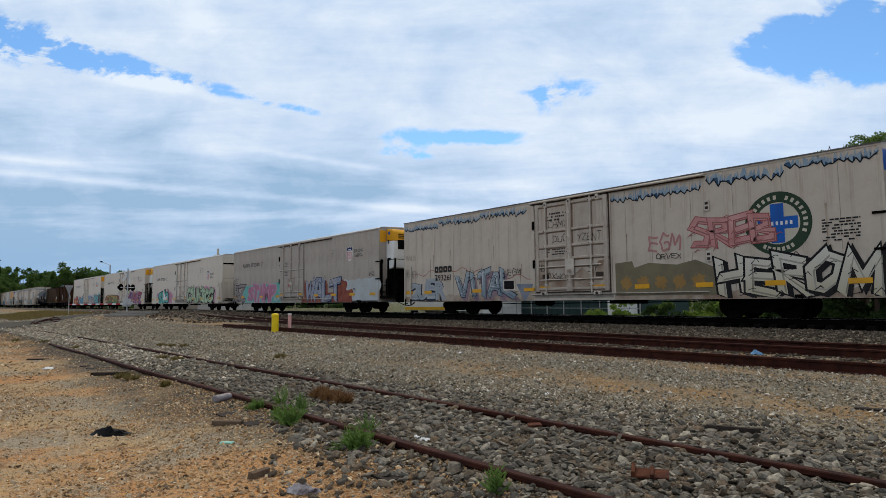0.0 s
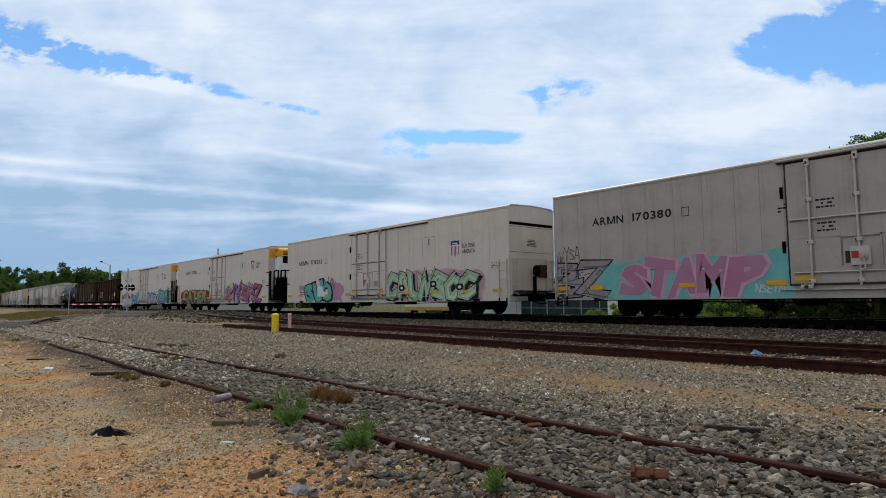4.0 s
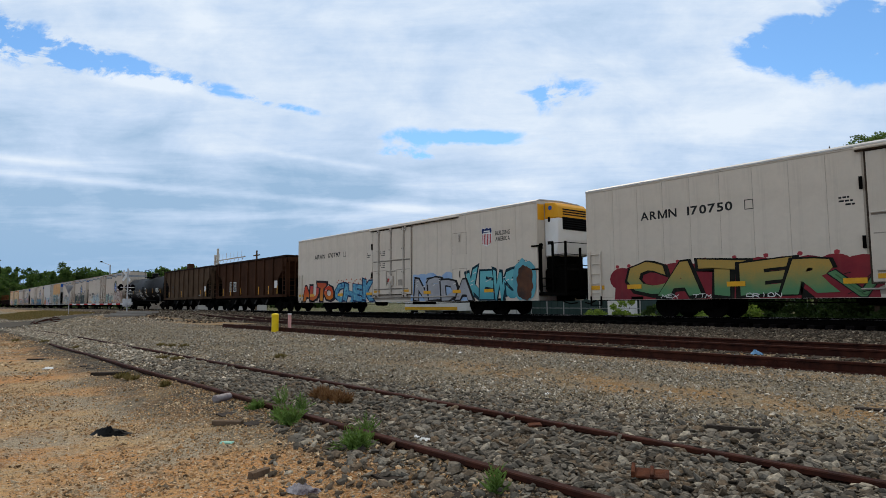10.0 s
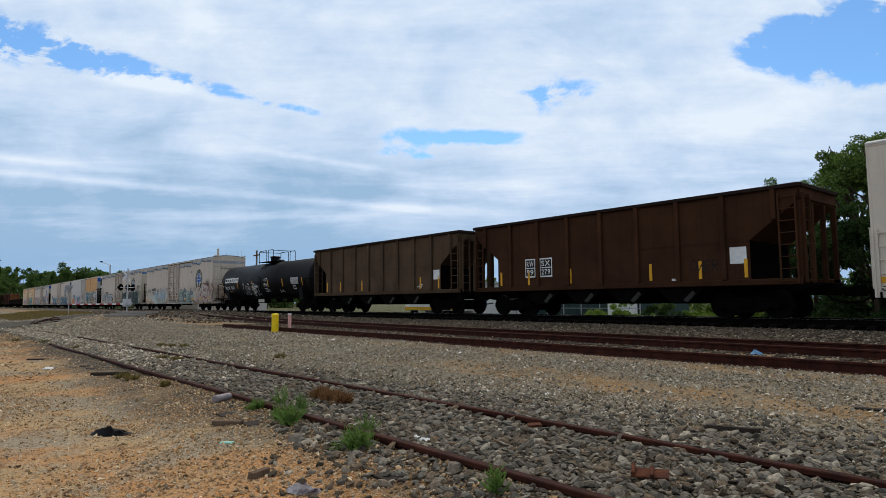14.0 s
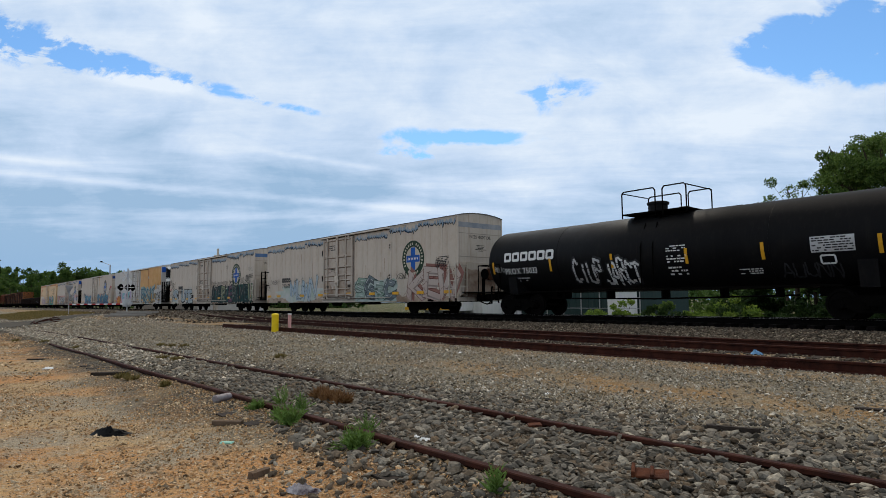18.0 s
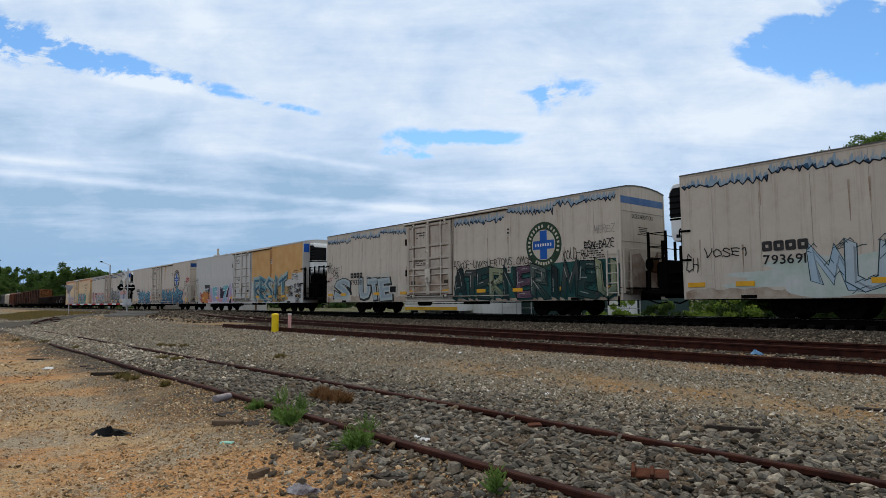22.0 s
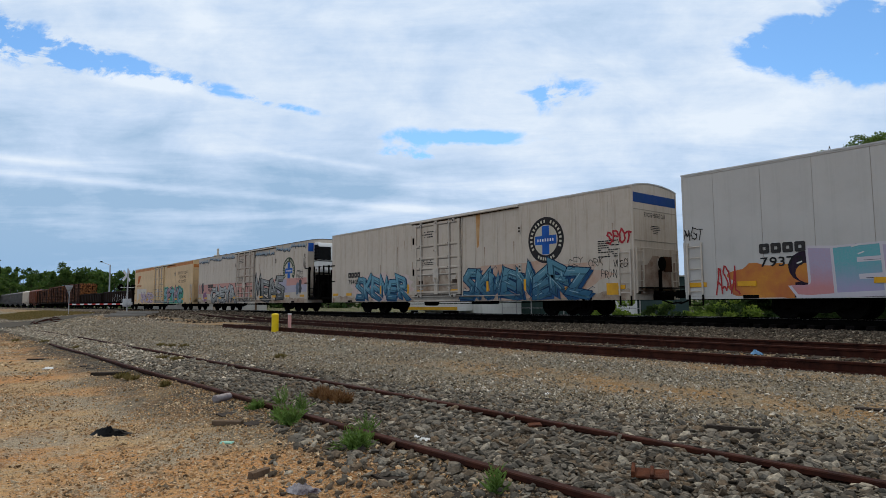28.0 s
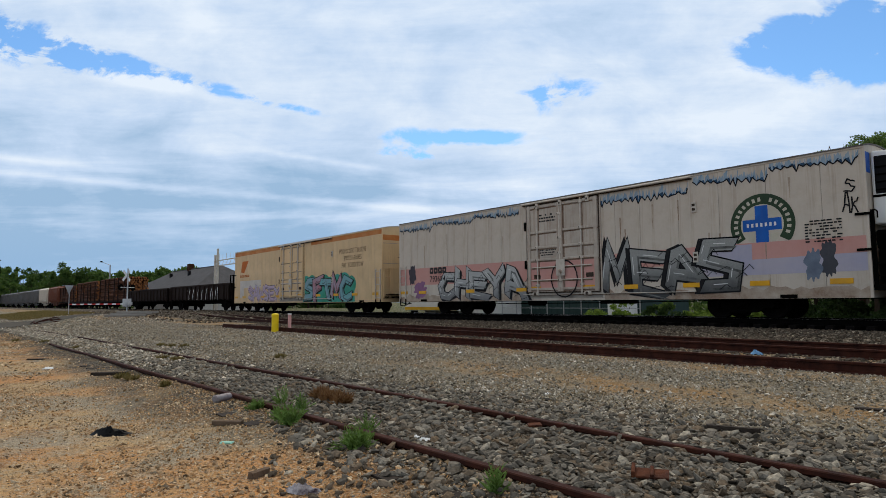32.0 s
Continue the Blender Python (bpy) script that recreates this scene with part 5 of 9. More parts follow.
def covered_hopper(left, right, mat, label):
    car, h = car_root("covered_hopper_car", left, right, label)
    W = 1.5
    ring = [(-0.9, 0.95), (0.9, 0.95), (W, 1.6), (W, 4.1), (0.9, 4.5), (-0.9, 4.5), (-W, 4.1), (-W, 1.6)]
    part("body", Geo().prism(ring, -h + 1.4, h - 1.4), mat, car)
    for way in (-1, 1):
        part("end_slope", Geo().prism([(way * h, 4.1), (way * (h - 1.4), 4.4), (way * (h - 1.4), 1.9)], -1.4, 1.4, "y"), mat, car)
        for y in (-1.35, 1.35):
            part("end_post", Geo().box(min(way * h, way * (h - 0.12)), max(way * h, way * (h - 0.12)), y - 0.06, y + 0.06, 1.0, 4.1), mat, car)
        part("end_platform", Geo().box(min(way * h, way * (h - 1.4)), max(way * h, way * (h - 1.4)), -1.4, 1.4, 0.95, 1.1), M["black_frame"], car)
        truck(car, way * (h - 1.8))
    for k in range(9):
        x = -h + 1.5 + (2 * h - 3.0) * k / 8
        part("stake", Geo().box(x - 0.06, x + 0.06, -W - 0.09, -W, 1.2, 4.1), mat, car)
    part("roof_walk", Geo().box(-h + 0.5, h - 0.5, -0.35, 0.35, 4.52, 4.58), M["steel"], car)
    for k in range(3):
        x = -h + 3.6 + k * (2 * h - 7.2) / 2
        part("hopper_chute", Geo().prism([(x - 1.3, 1.0), (x + 1.3, 1.0), (x + 0.3, 0.4), (x - 0.3, 0.4)], -0.8, 0.8, "y"), mat, car)
    brake_gear(car, h)
    return car, h


CARS[6] = coal_hopper(-146.21, -131.6, M["hopper_brown"], "rust-brown open-top coal hopper car with vertical stakes", 9)
CARS[7] = coal_hopper(-162.47, -147.35, M["hopper_tan"], "dusty brown open-top coal hopper car with vertical stakes", 10)
CARS[8] = tank_car(-180.8, -162.95, "black tank car with white lettering and white tags")
CARS[15] = gondola_car(-350.3, -332.9, M["gondola"], "dark brown gondola car with white graffiti strokes", 2.42)
CARS[16] = gondola_car(-369.0, -351.3, M["gondola"], "dark brown low-sided gondola car", 2.35)
for k, (a, b) in enumerate(((-388.5, -370.2), (-407.5, -389.5), (-426.0, -408.5))):
    CARS[17 + k] = log_car(a, b, "flat car stacked with red-brown pine logs between stakes", (4.5, 4.3, 4.1)[k], 5 + k)
CARS[20] = covered_hopper(-441.0, -427.0, M["hopper_red"], "rust-red covered hopper car")
CARS[21] = covered_hopper(-456.0, -442.0, M["armn_panel"], "pale covered hopper car with a rounded body")
for k in range(8):
    r = -457.5 - 15.6 * k
    CARS[22 + k] = covered_hopper(r - 14.4, r, M["hopper_grey"], "grey covered hopper car at the tail of the train")




# ---------------------------------------------------------------- trees and growth
def leaf_cloud(centers, rng, per, size, leaf):
    """Many small bent leaves round the given (place, radius) clumps, as one mesh array."""
    base = np.array([(0, 0, 0), (0.5, 0.28, 0.05), (1, 0, -0.1), (0.5, -0.28, 0.05)]) * leaf
    n = per * len(centers)
    c = np.repeat(np.array([p for p, r in centers], float), per, 0)
    rad = np.repeat(np.array([r for p, r in centers], float), per)
    d = rng.normal(size=(n, 3))
    d /= np.linalg.norm(d, axis=1)[:, None]
    pos = c + d * (rad * rng.uniform(0.35, 1.0, n) ** 0.6)[:, None] * np.array([1, 1, 0.8])
    q = rng.normal(size=(n, 4))
    q /= np.linalg.norm(q, axis=1)[:, None]
    w, x, y, z = q.T
    R = np.stack([np.stack([1 - 2 * (y * y + z * z), 2 * (x * y - w * z), 2 * (x * z + w * y)], 1),
                  np.stack([2 * (x * y + w * z), 1 - 2 * (x * x + z * z), 2 * (y * z - w * x)], 1),
                  np.stack([2 * (x * z - w * y), 2 * (y * z + w * x), 1 - 2 * (x * x + y * y)], 1)], 1)
    s = rng.uniform(0.6, 1.3, n) * size
    v = np.einsum("nij,kj->nki", R, base) * s[:, None, None] + pos[:, None, :]
    return v.reshape(-1, 3), np.arange(4 * n).reshape(n, 4)


def array_mesh(name, v, f, mat):
    me = bpy.data.meshes.new(name)
    k = f.shape[1]
    me.vertices.add(len(v))
    me.vertices.foreach_set("co", np.ascontiguousarray(v, dtype=np.float32).ravel())
    me.loops.add(f.size)
    me.loops.foreach_set("vertex_index", np.ascontiguousarray(f, dtype=np.int32).ravel())
    me.polygons.add(len(f))
    me.polygons.foreach_set("loop_start", np.arange(0, f.size, k, dtype=np.int32))
    me.polygons.foreach_set("loop_total", np.full(len(f), k, dtype=np.int32))
    me.update(calc_edges=True)
    me.shade_flat()
    me.materials.append(mat)
    return me


def tree(x, y, z, height, spread, seed, leaf=0.22, per=110, clumps=46, label="broad-leaved tree with an open, uneven green crown", mat="leaf", lean=0.0):
    rng = np.random.default_rng(seed)
    rnd = random.Random(seed)
    t = tagged(empty("tree", pose(x, y, z)), label, "tree")
    g = Geo()
    trunk_top = Vector((lean * 0.4, 0, height * 0.45))
    pts = [Vector((0, 0, -0.2)), Vector((0.05, 0.03, height * 0.2)), trunk_top]
    r = height * 0.022
    for a, b in zip(pts, pts[1:]):
        g.bar(a, b, r, 9, r * 0.75)
        r *= 0.75
    centers = []
    for k in range(11):
        a = 2 * math.pi * k / 11 + rnd.uniform(-0.4, 0.4)
        s = pts[1].lerp(trunk_top, rnd.uniform(0.3, 1.0))
        up = rnd.uniform(0.25, 1.0)
        e = Vector((math.cos(a) * spread * (1.05 - 0.6 * up) * rnd.uniform(0.7, 1.1) + lean, math.sin(a) * spread * (1.05 - 0.6 * up), height * (0.42 + 0.5 * up)))
        m = s.lerp(e, 0.5) + Vector((0, 0, 0.06 * height))
        g.bar(s, m, r * 0.6, 6, r * 0.4)
        g.bar(m, e, r * 0.4, 6, r * 0.12)
        for q in range(max(clumps // 11, 2)):
            p = m.lerp(e, rnd.uniform(0.2, 1.12)) + Vector((rnd.gauss(0, 1), rnd.gauss(0, 1), rnd.gauss(0, 0.8))) * spread * 0.14
            centers.append((tuple(p), spread * rnd.uniform(0.10, 0.2)))
            g.bar(m.lerp(e, rnd.uniform(0.3, 1)), p, r * 0.12, 5, r * 0.05)
    part("trunk", g, M["bark"], t)
    v, f = leaf_cloud(centers, rng, per, 1.0, leaf)
    part("crown", array_mesh("crown", v, f, M[mat]), None, t)
    return t


def bush(x, y, z, w, h, seed, mat="leaf", leaf=0.14, per=120):
    rng = np.random.default_rng(seed)
    rnd = random.Random(seed)
    centers = [((rnd.uniform(-w, w), rnd.uniform(-w * 0.5, w * 0.5), rnd.uniform(0.1, 1.0) * h * (1 - abs(rnd.uniform(-0.6, 0.6)))), 0.28 * w * rnd.uniform(0.6, 1.2)) for _ in range(14)]
    v, f = leaf_cloud(centers, rng, per, 1.0, leaf)
    v[:, 2] = np.maximum(v[:, 2], 0.0)
    b = tagged(empty("bush", pose(x, y, z)), "low green bush growing behind the main line", "bush")
    st = Geo()
    for p, r in centers[:7]:
        st.bar((p[0] * 0.3, p[1] * 0.3, -0.05), p, 0.02, 5, 0.008)
    part("stem", st, M["bark"], b)
    part("foliage", array_mesh("foliage", v, f, M[mat]), None, b)
    return b


BG = -0.64
tree(-8.3, 33.0, BG, 9.5, 2.4, 11, per=300, clumps=77, leaf=0.13, label="tall broad-leaved tree with an open green crown beside the line")
tree(-10.6, 36.5, BG, 11.0, 2.7, 12, per=230, clumps=66, leaf=0.14)
tree(-3.0, 35.0, BG, 10.0, 3.4, 13, per=220, clumps=66, leaf=0.16)
tree(-13.3, 35.5, BG, 8.0, 2.4, 14, per=170, clumps=66, leaf=0.13)
tree(-11.4, 32.5, BG, 5.4, 2.4, 15, per=300, clumps=66, leaf=0.14, mat="leaf_shaded")
tree(-8.2, 29.8, BG, 5.2, 2.4, 16, per=300, clumps=66, leaf=0.14, mat="leaf_shaded")
tree(-4.6, 30.5, BG, 6.0, 2.8, 18, per=300, clumps=66, leaf=0.14)
tree(1.5, 31.5, BG, 8.0, 3.4, 17, per=120, clumps=44, leaf=0.26)
rnd_b = random.Random(4)
for k in range(26):
    x = -20.5 + 0.85 * k + rnd_b.uniform(-0.3, 0.3)
    # further right every bush takes the shaded leaf colour
    bush(x, rnd_b.uniform(28.0, 30.5), BG, rnd_b.uniform(0.7, 1.2), rnd_b.uniform(0.7, 1.5), 40 + k, rnd_b.choice(("leaf_sunlit", "leaf", "leaf_shaded")) if x < -11.5 else "leaf_shaded")

# close undergrowth between the trunks, all in the shaded leaf copy
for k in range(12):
    bush(-15.0 + 1.45 * k, 31.6 + 0.8 * (k % 3), BG, 1.6, 3.2 + 0.5 * (k % 2), 140 + k, "leaf_shaded", 0.2, 200)


def tree_line(name, path, height, seed, label, leaf=0.9, mat="leaf_far", deep=7.0, step=2.6, per=60):
    """A far wood: many clumps of leaves with stems, too many to count."""
    rng = np.random.default_rng(seed)
    rnd = random.Random(seed)
    centers, stems = [], Geo()
    for (x0, y0), (x1, y1) in zip(path, path[1:]):
        n = max(int(math.hypot(x1 - x0, y1 - y0) / step), 1)
        for k in range(n):
            t = k / n
            x, y = x0 + (x1 - x0) * t, y0 + (y1 - y0) * t
            hh = height * math.hypot(x, y) * (0.86 + 0.32 * noise.noise(Vector((x * 0.035, y * 0.05, seed))) + rnd.uniform(-0.1, 0.1))
            xx, yy = x + rnd.uniform(-1.5, 1.5), y + rnd.uniform(0, deep)
            stems.bar((xx, yy, BG - 0.3), (xx, yy, hh * 0.8), 0.2, 5, 0.06)
            for q in range(5):
                centers.append(((xx + rnd.gauss(0, 1.4), yy + rnd.gauss(0, 1.4), max(hh * (0.12 + 0.2 * q) + rnd.uniform(-0.5, 0.5), 0.4)), rnd.uniform(1.0, 2.0) * (1.15 - 0.12 * q)))
    w = tagged(empty(name), label, "wood", kind="stuff")
    v, f = leaf_cloud(centers, rng, per, 1.0, leaf)
    part("foliage", array_mesh("foliage", v, f, M[mat]), None, w, kind="stuff")
    part("stem", stems, M["bark"], w, kind="stuff")
    return w


tree_line("far_wood", [(-420, 14), (-300, 38), (-200, 52), (-150, 62), (-118, 70)], 0.052, 3, "far green wood of mixed trees along the horizon", leaf=1.1, step=1.7, per=80)
tree_line("far_wood", [(-520, -6), (-360, 6), (-270, 14)], 0.046, 5, "far green wood beyond the road crossing", leaf=1.2, deep=9, step=1.8, per=80)
tree_line("hedge_wood", [(-105, 78), (-70, 74), (-40, 66), (-15, 60), (30, 58)], 0.050, 7, "low green wood behind the sheds", leaf=0.6, step=1.8)
tree(-262, 40, BG, 17.5, 7.0, 31, leaf=0.9, per=60, clumps=60, mat="leaf_far", label="tall round-crowned tree standing over the far wood")
tree(-77.2, 4.85, BG, 9.2, 0.6, 32, leaf=0.22, per=60, clumps=66, mat="leaf_shaded", label="tall narrow dark tree beside the road")

# ---------------------------------------------------------------- buildings behind the line
def shed(x0, x1, y0, y1, z1, wall, label, boards=0.0, ridge=0.0):
    b = tagged(empty("shed", pose((x0 + x1) / 2, (y0 + y1) / 2, BG)), label, "building")
    w, d, h = (x1 - x0) / 2, (y1 - y0) / 2, z1 - BG
    part("wall", Geo().box(-w, w, -d, -d + 0.15, -0.1, h), wall, b)
    part("wall", Geo().box(-w, w, d - 0.15, d, -0.1, h), wall, b)
    part("wall", Geo().box(-w, -w + 0.15, -d + 0.15, d - 0.15, -0.1, h), wall, b)
    part("wall", Geo().box(w - 0.15, w, -d + 0.15, d - 0.15, -0.1, h), wall, b)
    part("roof", Geo().prism([(-d - 0.3, h), (d + 0.3, h), (d + 0.3, h + 0.1), (0, h + ridge + 0.1), (-d - 0.3, h + 0.1)], -w - 0.3, w + 0.3), M["roof"], b)
    n = int(2 * w / 0.6)
    me = Geo().box(-0.03, 0.03, -d - 0.035, -d, 0.0, h).mesh("wall_rib")
    for k in range(n):
        part("wall_rib", me, wall, b, at=pose(-w + 0.3 + 2 * (w - 0.3) * k / max(n - 1, 1), 0, 0))
    return b


shed(-43.5, -36.0, 34.0, 40.0, 2.1, M["white_wall"], "low white metal shed behind the main line")
shed(-36.0, -24.6, 38.5, 45.0, 2.4, M["green_wall"], "long dark green sheet-metal shed")
shed(-25.6, -24.7, 36.0, 38.2, 1.6, M["white_wall"], "small white store with faded tags")
trailer = tagged(empty("trailer", pose(-40.6, 33.5, BG)), "yellow and white box trailer parked behind the line", "trailer")
part("box", Geo().box(-3.5, 3.5, -1.2, 1.2, 0.55, 2.7, 0.03), M["white_wall"], trailer)
part("stripe", Geo().box(-3.5, 3.5, -1.22, -1.2, 0.6, 0.85), M["yellow_wall"], trailer, "yellow lower stripe")
for x in (-2.4, 2.0, 2.9):
    for y in (-1.0, 1.0):
        part("wheel", Geo().lathe((x, y - 0.12, 0.42), (0, 1, 0), [(0, 0.3), (0.02, 0.42), (0.22, 0.42), (0.24, 0.3)], 18), M["black_frame"], trailer)

house = tagged(empty("house", pose(-104.0, 33.5, BG)), "long house with a grey shingle hip roof behind the tracks", "house")
for args in ((-17, 17, -5, -4.8), (-17, 17, 4.8, 5), (-17, -16.8, -4.8, 4.8), (16.8, 17, -4.8, 4.8)):
    part("wall", Geo().box(*args, -0.1, 3.6), M["brick_wall"], house)
rv = [(-17.8, -5.8, 3.5), (17.8, -5.8, 3.5), (17.8, 5.8, 3.5), (-17.8, 5.8, 3.5), (-12.0, 0, 7.0), (12.0, 0, 7.0)]
part("roof", Geo().add(rv, [(0, 1, 5, 4), (1, 2, 5), (2, 3, 4, 5), (3, 0, 4), (3, 2, 1, 0)]), M["shingle"], house, "grey shingle hip roof")
part("ridge_cap", Geo().box(-12.0, 12.0, -0.12, 0.12, 6.98, 7.06), M["shingle"], house)
for x in (-6.0, 3.5):
    part("roof_vent", Geo().box(x - 0.25, x + 0.25, -2.2, -1.8, 5.5, 6.4, 0.03), M["grille"], house)
part("chimney", Geo().box(-2.9, -1.7, -0.4, 0.4, 6.2, 7.9, 0.03), M["hopper_brown"], house)
for x in (-13.0, -8.0, -3.0, 2.0, 7.0, 12.0):
    wn = part("window", Geo().box(x - 0.55, x + 0.55, -5.04, -5.0, 1.0, 2.4), M["sign_white"], house)
    part("pane", Geo().box(x - 0.47, x + 0.47, -5.06, -5.04, 1.08, 2.32), M["grille"], wn)

# chain-link fence posts before the green shed
fence = tagged(empty("fence", pose(0, 0, 0)), "thin grey wire fence on steel posts", "fence")
for k in range(9):
    part("post", Geo().bar((-36 + 1.6 * k, 36.2, BG), (-36 + 1.6 * k, 36.2, 1.5), 0.04, 6), M["steel"], fence)
for z in (0.1, 0.8, 1.45):
    part("wire", Geo().bar((-36, 36.2, z), (-23.2, 36.2, z), 0.02, 5), M["steel"], fence)

# ---------------------------------------------------------------- the crossing
def ribbon(name, pts, width, lift, mat, label):
    """A strip of paving on the ground along pts."""
    g = Geo()
    n = 0
    dense = []
    for (x0, y0), (x1, y1) in zip(pts, pts[1:]):
        for k in range(10):
            dense.append((x0 + (x1 - x0) * k / 10, y0 + (y1 - y0) * k / 10))
    dense.append(pts[-1])
    for k, (x, y) in enumerate(dense):
        a, b = dense[max(k - 1, 0)], dense[min(k + 1, len(dense) - 1)]
        d = Vector((b[0] - a[0], b[1] - a[1])).normalized()
        for s in (-1, -0.5, 0, 0.5, 1):
            px, py = x - d.y * s * width / 2, y + d.x * s * width / 2
            g.v.append((px, py, ground_z(px, py) + lift))
        if k:
            o = 5 * (k - 1)
            g.f += [(o + i, o + i + 1, o + 6 + i, o + 5 + i) for i in range(4)]
    ob = part(name, g, mat, None)
    return tagged(ob, label, "road", kind="structure")


ribbon("road", [(-62.5, 40), (-61.5, 26), (-60.8, 19.0), (-60.3, 15.0), (-59.0, 10.5), (-56.0, 7.2), (-51.5, 4.5), (-46.0, 2.4), (-40.0, 0.3), (-30.0, -3.0), (-5.0, -11.0)], 4.4, 0.03, M["asphalt"], "worn grey asphalt road over the level crossing")
for y in (20.2, 21.93, 23.7):
    part("crossing_panel", Geo().box(-65.0, -57.0, y - 0.62, y + 0.62, -0.2, -0.012, 0.02), M["concrete"], main_track, "concrete level crossing panel")

sig = tagged(empty("crossing_signal", pose(-60.5, 13.65, -0.12)), "silver level crossing signal with crossbuck, lamps and lowered gate", "crossing signal")
part("foundation", Geo().box(-0.35, 0.35, -0.35, 0.35, -0.4, 0.08, 0.03), M["concrete"], sig)
part("mast", Geo().bar((0, 0, 0.05), (0, 0, 3.95), 0.06, 12), M["silver"], sig)
for a in (-45, 45):
    bl = Geo().box(-0.62, 0.62, -0.012, 0.012, -0.11, 0.11)
    part("crossbuck_blade", bl, M["sign_white"], sig, "white crossbuck board", at=Matrix.Translation((0, -0.1 - 0.026 * (a > 0), 3.3)) @ pose(0, 0, 0, 0, 0, -52) @ pose(0, 0, 0, 0, a, 0))
turn = pose(0, 0, 0, 0, 0, -52)
arm = empty("lamp_arm", turn, sig)
part("cross_arm", Geo().bar((-0.85, 0, 2.25), (0.85, 0, 2.25), 0.035, 8), M["silver"], arm)
for x in (-0.75, -0.15, 0.75):
    lamp = part("signal_lamp", Geo().lathe((x, -0.05, 2.25), (0, -1, 0), [(0, 0.29), (0.02, 0.30), (0.04, 0.29)], 22), M["black_frame"], arm, "black round backboard with a red lens")
    part("lens", Geo().lathe((x, -0.09, 2.25), (0, -1, 0), [(0, 0.11), (0.03, 0.09)], 14), M["lens"], lamp)
    part("hood", Geo().lathe((x, -0.09, 2.25), (0, -1, 0), [(0, 0.12), (0.24, 0.13), (0.245, 0.115), (0.01, 0.11)], 14), M["black_frame"], lamp)
part("gate_mechanism", Geo().box(-0.3, 0.45, -0.3, 0.25, 0.55, 1.25, 0.05), M["silver"], sig)
part("counterweight", Geo().box(0.45, 1.5, -0.1, 0.1, 0.7, 0.95, 0.03), M["silver"], sig)
gate = Vector((-6.6, -3.3, 0.0))
L = gate.length
ga = empty("gate_arm", Matrix.Translation((0, -0.2, 0.78)) @ pose(0, 0, 0, 0, 0, math.degrees(math.atan2(gate.y, gate.x))), sig)
for k in range(14):
    part("gate_stripe", Geo().box(L * k / 14, L * (k + 1) / 14, -0.02, 0.02, -0.05, 0.06), M["sign_red"] if k % 2 else M["sign_white"], ga)

ys = tagged(empty("yield_sign", pose(-62.7, 9.5, -0.42)), "triangular road sign on a thin steel post", "road sign")
part("post", Geo().bar((0, 0, -0.1), (0, 0, 2.3), 0.035, 6), M["steel"], ys)
part("plate", Geo().prism([(-0.45, 2.75), (0.45, 2.75), (0, 1.95)], -0.05, -0.04, "y"), M["steel"], ys, at=pose(0, 0, 0, 0, 0, -55))

for k in range(3):
    tagged(part("concrete_beam", Geo().box(-1.4, 1.4, -0.16, 0.16, 0, 0.15, 0.02), M["concrete"], None, at=pose(-48.9 + 0.1 * k, 11.0 + 0.36 * k, ground_z(-48.9, 11.2) + 0.01 + 0.11 * k, 0, 0, 58)), "grey concrete beam stacked beside the crossing", "concrete beam", "stacked concrete beams")

lp = tagged(empty("street_lamp", pose(-166.7, 33.6, BG)), "tall grey street lamp with a short arm", "street lamp")
part("pole", Geo().bar((0, 0, 0), (0, 0, 10.9), 0.2, 8, 0.14), M["steel"], lp)
part("arm", Geo().bar((0, 0, 10.8), (-1.6, -1.6, 11.6), 0.07, 6), M["steel"], lp)
part("lamp_head", Geo().box(-2.3, -1.4, -1.85, -1.4, 11.5, 11.8, 0.08), M["black_frame"], lp)

gan = tagged(empty("signal_gantry", pose(-71.5, 25.5, BG)), "steel railway signal gantry over the line", "signal gantry")
for x, z in ((-0.6, 6.9), (0.2, 7.6)):
    part("column", Geo().box(x - 0.1, x + 0.1, -0.1, 0.1, -0.1, z), M["rod"], gan)
for z in (5.55, 6.15):
    part("beam", Geo().box(-0.6, 8.2, -0.05, 0.05, z, z + 0.1), M["rod"], gan)
for k in range(8):
    part("brace", Geo().bar((-0.6 + 1.1 * k, 0, 5.6), (-0.6 + 1.1 * (k + 0.5), 0, 6.15), 0.025, 5), M["rod"], gan)
    part("handrail_post", Geo().bar((-0.4 + 1.1 * k, 0, 6.2), (-0.4 + 1.1 * k, 0, 6.9), 0.02, 5), M["rod"], gan)
part("signal_mast", Geo().bar((7.8, 0, 0), (7.8, 0, 5.6), 0.07, 8), M["silver"], gan)
hd = part("signal_head", Geo().lathe((7.8, -0.15, 5.0), (0, -1, 0), [(0, 0.45), (0.04, 0.45)], 18), M["black_frame"], gan)
for z in (4.78, 5.0, 5.22):
    part("hood", Geo().lathe((7.8, -0.2, z), (0, -1, 0), [(0, 0.1), (0.25, 0.11)], 10), M["black_frame"], hd)
pole = tagged(empty("utility_pole", pose(-78.0, 33.0, BG)), "wooden utility pole with wires", "utility pole")
part("pole", Geo().bar((0, 0, 0), (0, 0, 8.2), 0.15, 8, 0.11), M["wood"], pole)
part("cross_arm", Geo().box(-1.0, 1.0, -0.06, 0.06, 7.5, 7.65), M["wood"], pole)

